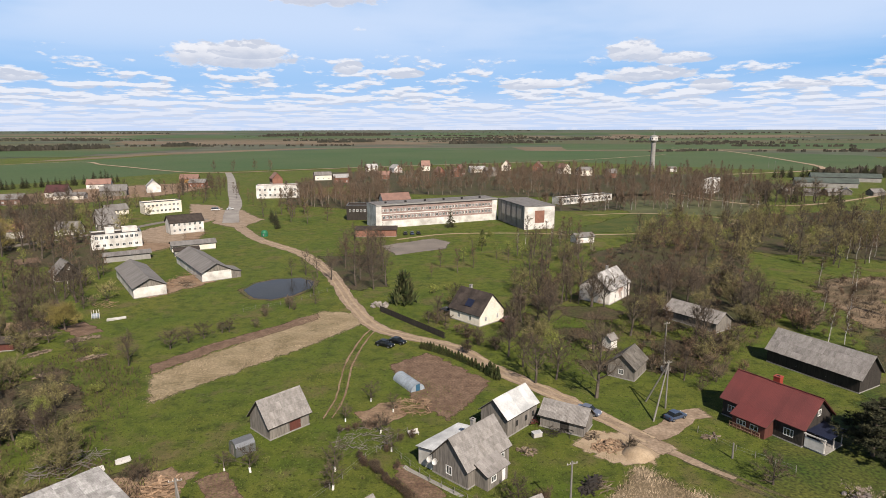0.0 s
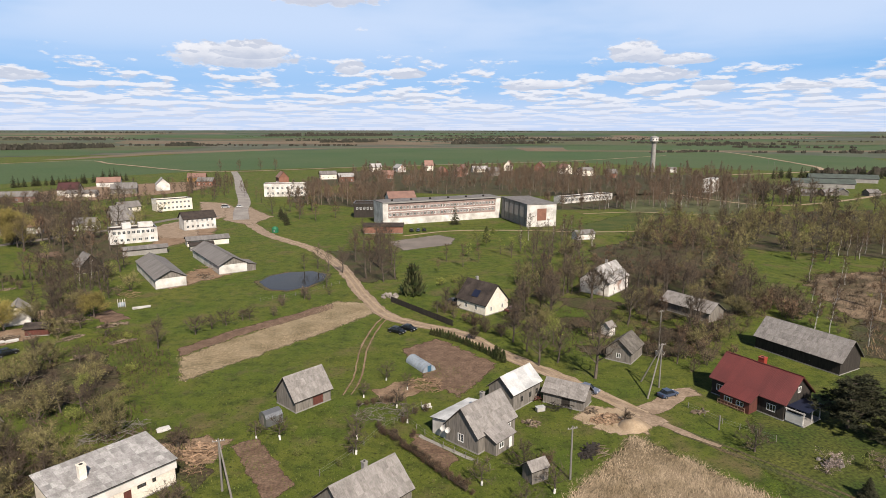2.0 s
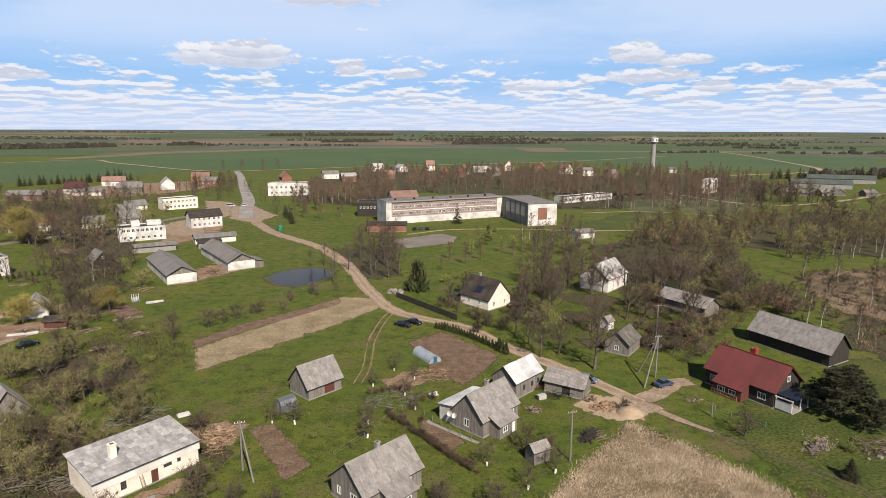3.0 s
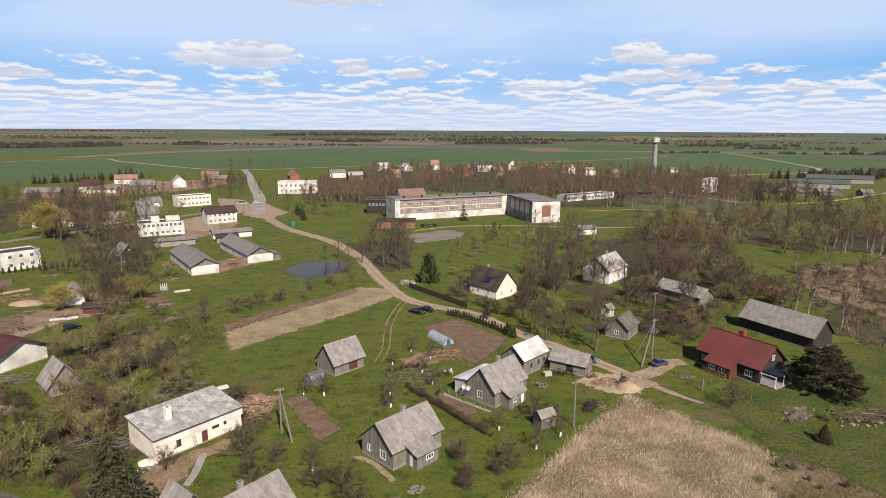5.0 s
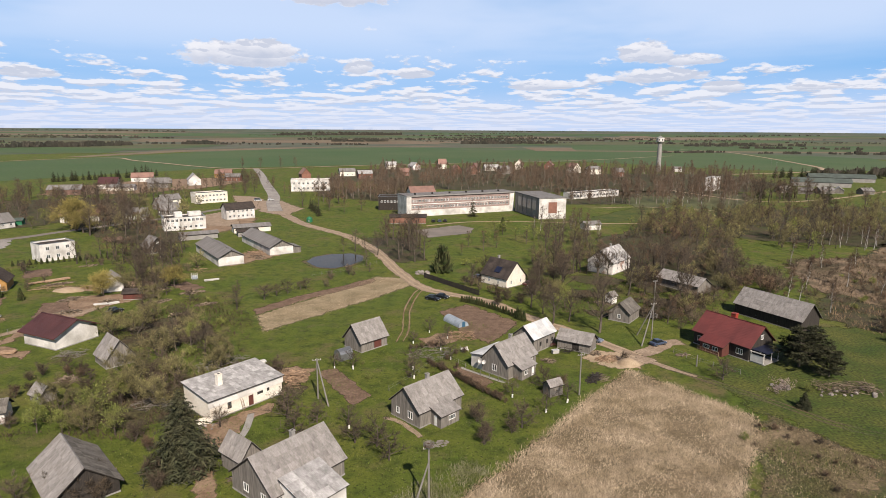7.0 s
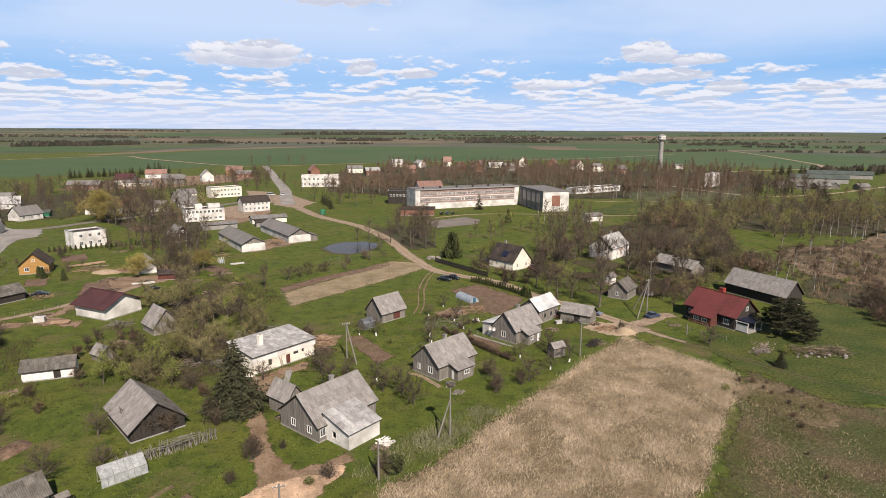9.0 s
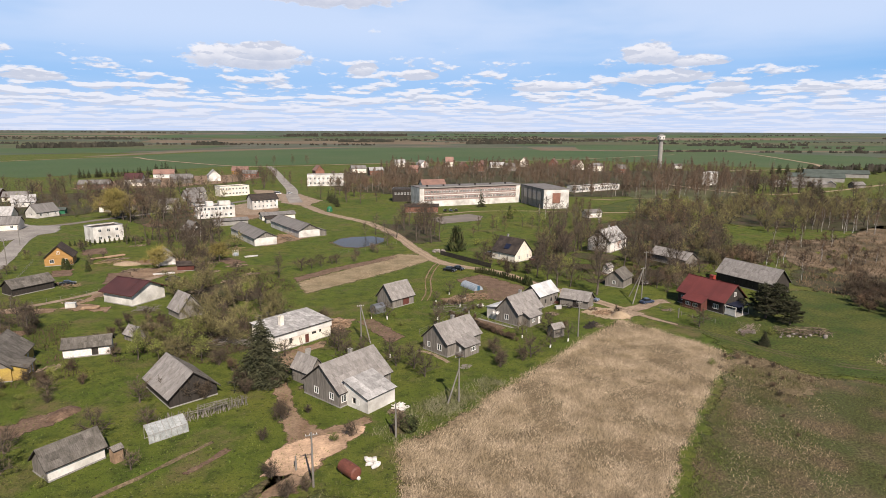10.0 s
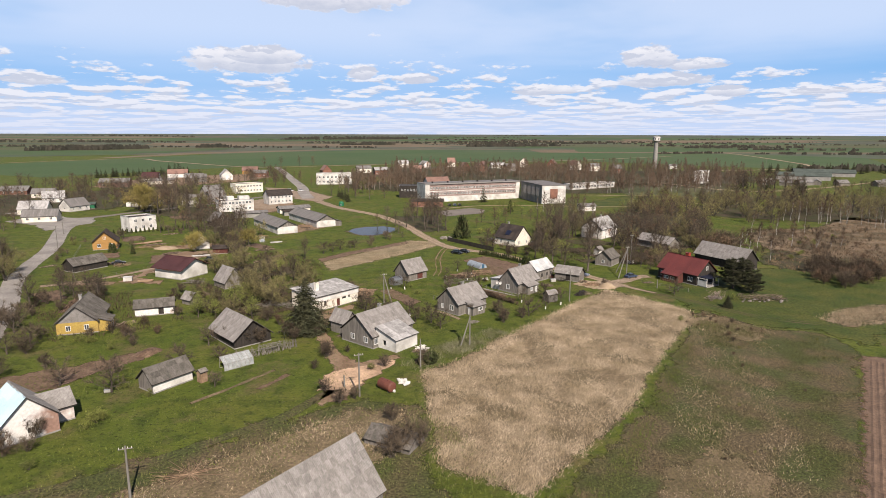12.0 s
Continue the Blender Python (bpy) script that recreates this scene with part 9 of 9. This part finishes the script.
for label, x, y, rx, ry, n, hi, h, yaw in (
        ("tumbled boards and rubble beside the maroon-roofed house", -109.5, 100.5, 3.0, 2.2, 90, 2.2, 1.3, 30), ("boards and sacks in the shed yard", -131, 111, 3.0, 1.6, 60, 1.8, 0.9, 20), ("scattered boards by the sawn timber", -134, 146, 5.0, 1.6, 70, 3.2, 0.4, 40),
        ("splintered boards of a fallen hut", -84.5, 73, 2.4, 2.0, 80, 1.8, 0.9, 10), ("old boards and brush along the garden", -72, 67, 4.0, 1.8, 110, 2.4, 0.8, 40), ("planks and rubble behind the cream house", -53, 64, 4.5, 1.2, 110, 2.0, 0.6, 50), ("broken boards by the cream house wall", -47.5, 70, 2.6, 1.2, 70, 1.6, 0.5, 45),
        ("scrap boards and bricks by a garden shed", -101, 141, 5.0, 2.4, 130, 2.2, 0.7, 20), ("rubbish heap in the back garden", -87, 138, 4.0, 2.0, 90, 1.8, 0.6, 30), ("old boards by the yellow house wall", -91, 47, 3.0, 1.2, 60, 2.0, 0.6, 40), ("timber scraps in the shed yard", -82, 116, 2.2, 1.6, 50, 1.6, 0.5, 0),
        ("stacked slats beside the storehouse", -92, 176, 2.5, 2.0, 60, 1.6, 1.0, 40), ("rubble and boards between the storehouses", -84, 190, 3.0, 5.0, 120, 1.8, 0.6, 30), ("boards and rubble before the patched house", -38.5, 40, 1.6, 1.0, 40, 1.2, 0.4, 0), ("scrap beside the farmhouse shed", 13.2, 86, 1.4, 1.2, 40, 1.4, 0.6, 0),
        ("boards and plaster rubble on the building site", -112, 117, 3.2, 2.4, 90, 2.4, 0.7, 20), ("heap of broken boards on the building site", -119, 129, 3.4, 1.8, 90, 2.6, 0.8, 50), ("pale rubble and slats by the red shed", -107, 128, 2.6, 2.0, 80, 2.0, 0.7, 0), ("boards thrown down by the access lane", -116, 93, 2.6, 1.4, 50, 2.2, 0.4, 30),
        ("brushwood and boards behind the red shed", -99, 133, 3.4, 2.0, 90, 2.2, 0.8, 15), ("garden rubbish by the old fence", -92, 128, 3.0, 1.6, 70, 1.8, 0.5, 60), ("weathered boards in long grass", -78, 126, 3.0, 1.4, 60, 2.4, 0.4, 40), ("slats and posts beside the orchard", -86, 104, 2.6, 1.4, 60, 2.2, 0.5, 20), ("boards against the grey hut", -92, 60, 2.2, 1.2, 50, 1.8, 0.6, 70),
        ("fallen boards under the apple trees", -104, 52, 2.6, 1.2, 50, 2.0, 0.4, 10), ("timber scraps by the leaning barn", -60, 40, 2.4, 1.6, 70, 2.2, 0.6, 40), ("rubble along the west street", -150, 106, 3.0, 1.2, 50, 1.2, 0.4, 60), ("building scraps by the villa", -139, 172, 4.0, 1.4, 50, 1.6, 0.4, 30), ("boards by the red house", 44, 90.5, 1.5, 0.8, 24, 1.6, 0.4, 10), ("old boards behind the long barn", 62, 110, 3.0, 1.2, 50, 2.0, 0.5, -35), ("scrap behind the grey barn", 36, 131, 3.2, 1.4, 60, 1.8, 0.5, -30)):
    scrap(label, x, y, rx, ry, n, 0.4, hi, h, yaw)

# stork's nest on the field-edge pole
nest = thing("bird_nest", "wide stork nest of grey sticks on a pole top", "nest", -11.0, 34.8)
v, f = [], []
nr = random.Random(8)
for _ in range(260):
    a, rad = nr.uniform(0, 6.283), 0.72 * nr.random() ** 0.4
    c = Vector((rad * math.cos(a), rad * math.sin(a), 8.55 + nr.uniform(0.0, 0.5) * (0.5 + rad)))
    d = Vector((-math.sin(a), math.cos(a), nr.uniform(-0.25, 0.25))) * nr.uniform(0.2, 0.45)
    tube(v, f, [c - d, c + d + jitter(nr, 0.08)], [0.018, 0.01], 3)
part("stick_ring", raw_mesh("stick_ring", v, f, M["wood"]), None, nest)
v, f = [], []
tube(v, f, [Vector((0, 0, z)) for z in (8.5, 8.52, 8.7, 8.82, 8.8)], [0.15, 0.55, 0.72, 0.6, 0.05], 12)
part("nest_core", raw_mesh("nest_core", v, f, M["bramble"]), None, nest)

# clipped evergreen ball and white scrap sheets behind the annex
ball = thing("evergreen_shrub", "round dark green clipped evergreen shrub", "shrub", -18.8, 24.3)
v, f = [], []
for _ in range(900):
    d = jitter(nr, 1).normalized()
    c = Vector((d.x * 1.5, d.y * 1.5, 1.25 + d.z * 1.2)) * nr.uniform(0.85, 1.02)
    leafy(v, f, c, nr.uniform(0.2, 0.4), nr)
part("foliage", raw_mesh("foliage", v, f, M["thuja"]), None, ball)
part("stem", rod(None, (0, 0, -0.1), (0, 0, 1.4), 0.08, 0.05, 6), M["bark"], ball)
scrap("long dark pile of old timber and sheeting", 21.0, 76.8, 2.7, 1.0, 110, 0.5, 2.0, 1.1, 52, M["dark_wood"])
scrap("tumbled heap of splintered planks behind the cream house", -40.0, 76.2, 2.6, 3.4, 170, 0.5, 2.2, 1.1, 20, M["plank"])
scrap("wood chips and split logs by the sand", 26.4, 87.6, 3.0, 2.0, 150, 0.25, 0.9, 0.9, 20, M["plank"])
scrap("bark and firewood beside the shed", 24.4, 90.8, 1.6, 1.2, 70, 0.3, 0.9, 0.8, 30)
scrap("white scrap sheets and boards behind the annex", -20.9, 32.4, 1.3, 1.6, 34, 0.5, 1.6, 0.9, 20, M["white"])
scrap("broken boards behind the annex", -21.6, 30.4, 1.2, 1.4, 30, 0.5, 1.6, 0.6, 40)
scrap("stone and brick rubble at the porch foot", -9.6, 50.6, 1.2, 0.9, 50, 0.2, 0.5, 0.4, 40, M["stone"])
tufts("pale_weeds", "pale grey-green dry weeds at the field edge", [(-20, 20), (-8, 36), (-2, 43), (-6, 45), (-16, 36), (-24, 24)], 9000, 0.2, 0.55, 0.04, mat("pale_weed_blades", (0.30, 0.28, 0.17), (0.16, 0.17, 0.06), 0.3, 3, 0.9, island=0.4, bump=0, grain=0.2), 1.0, 14)
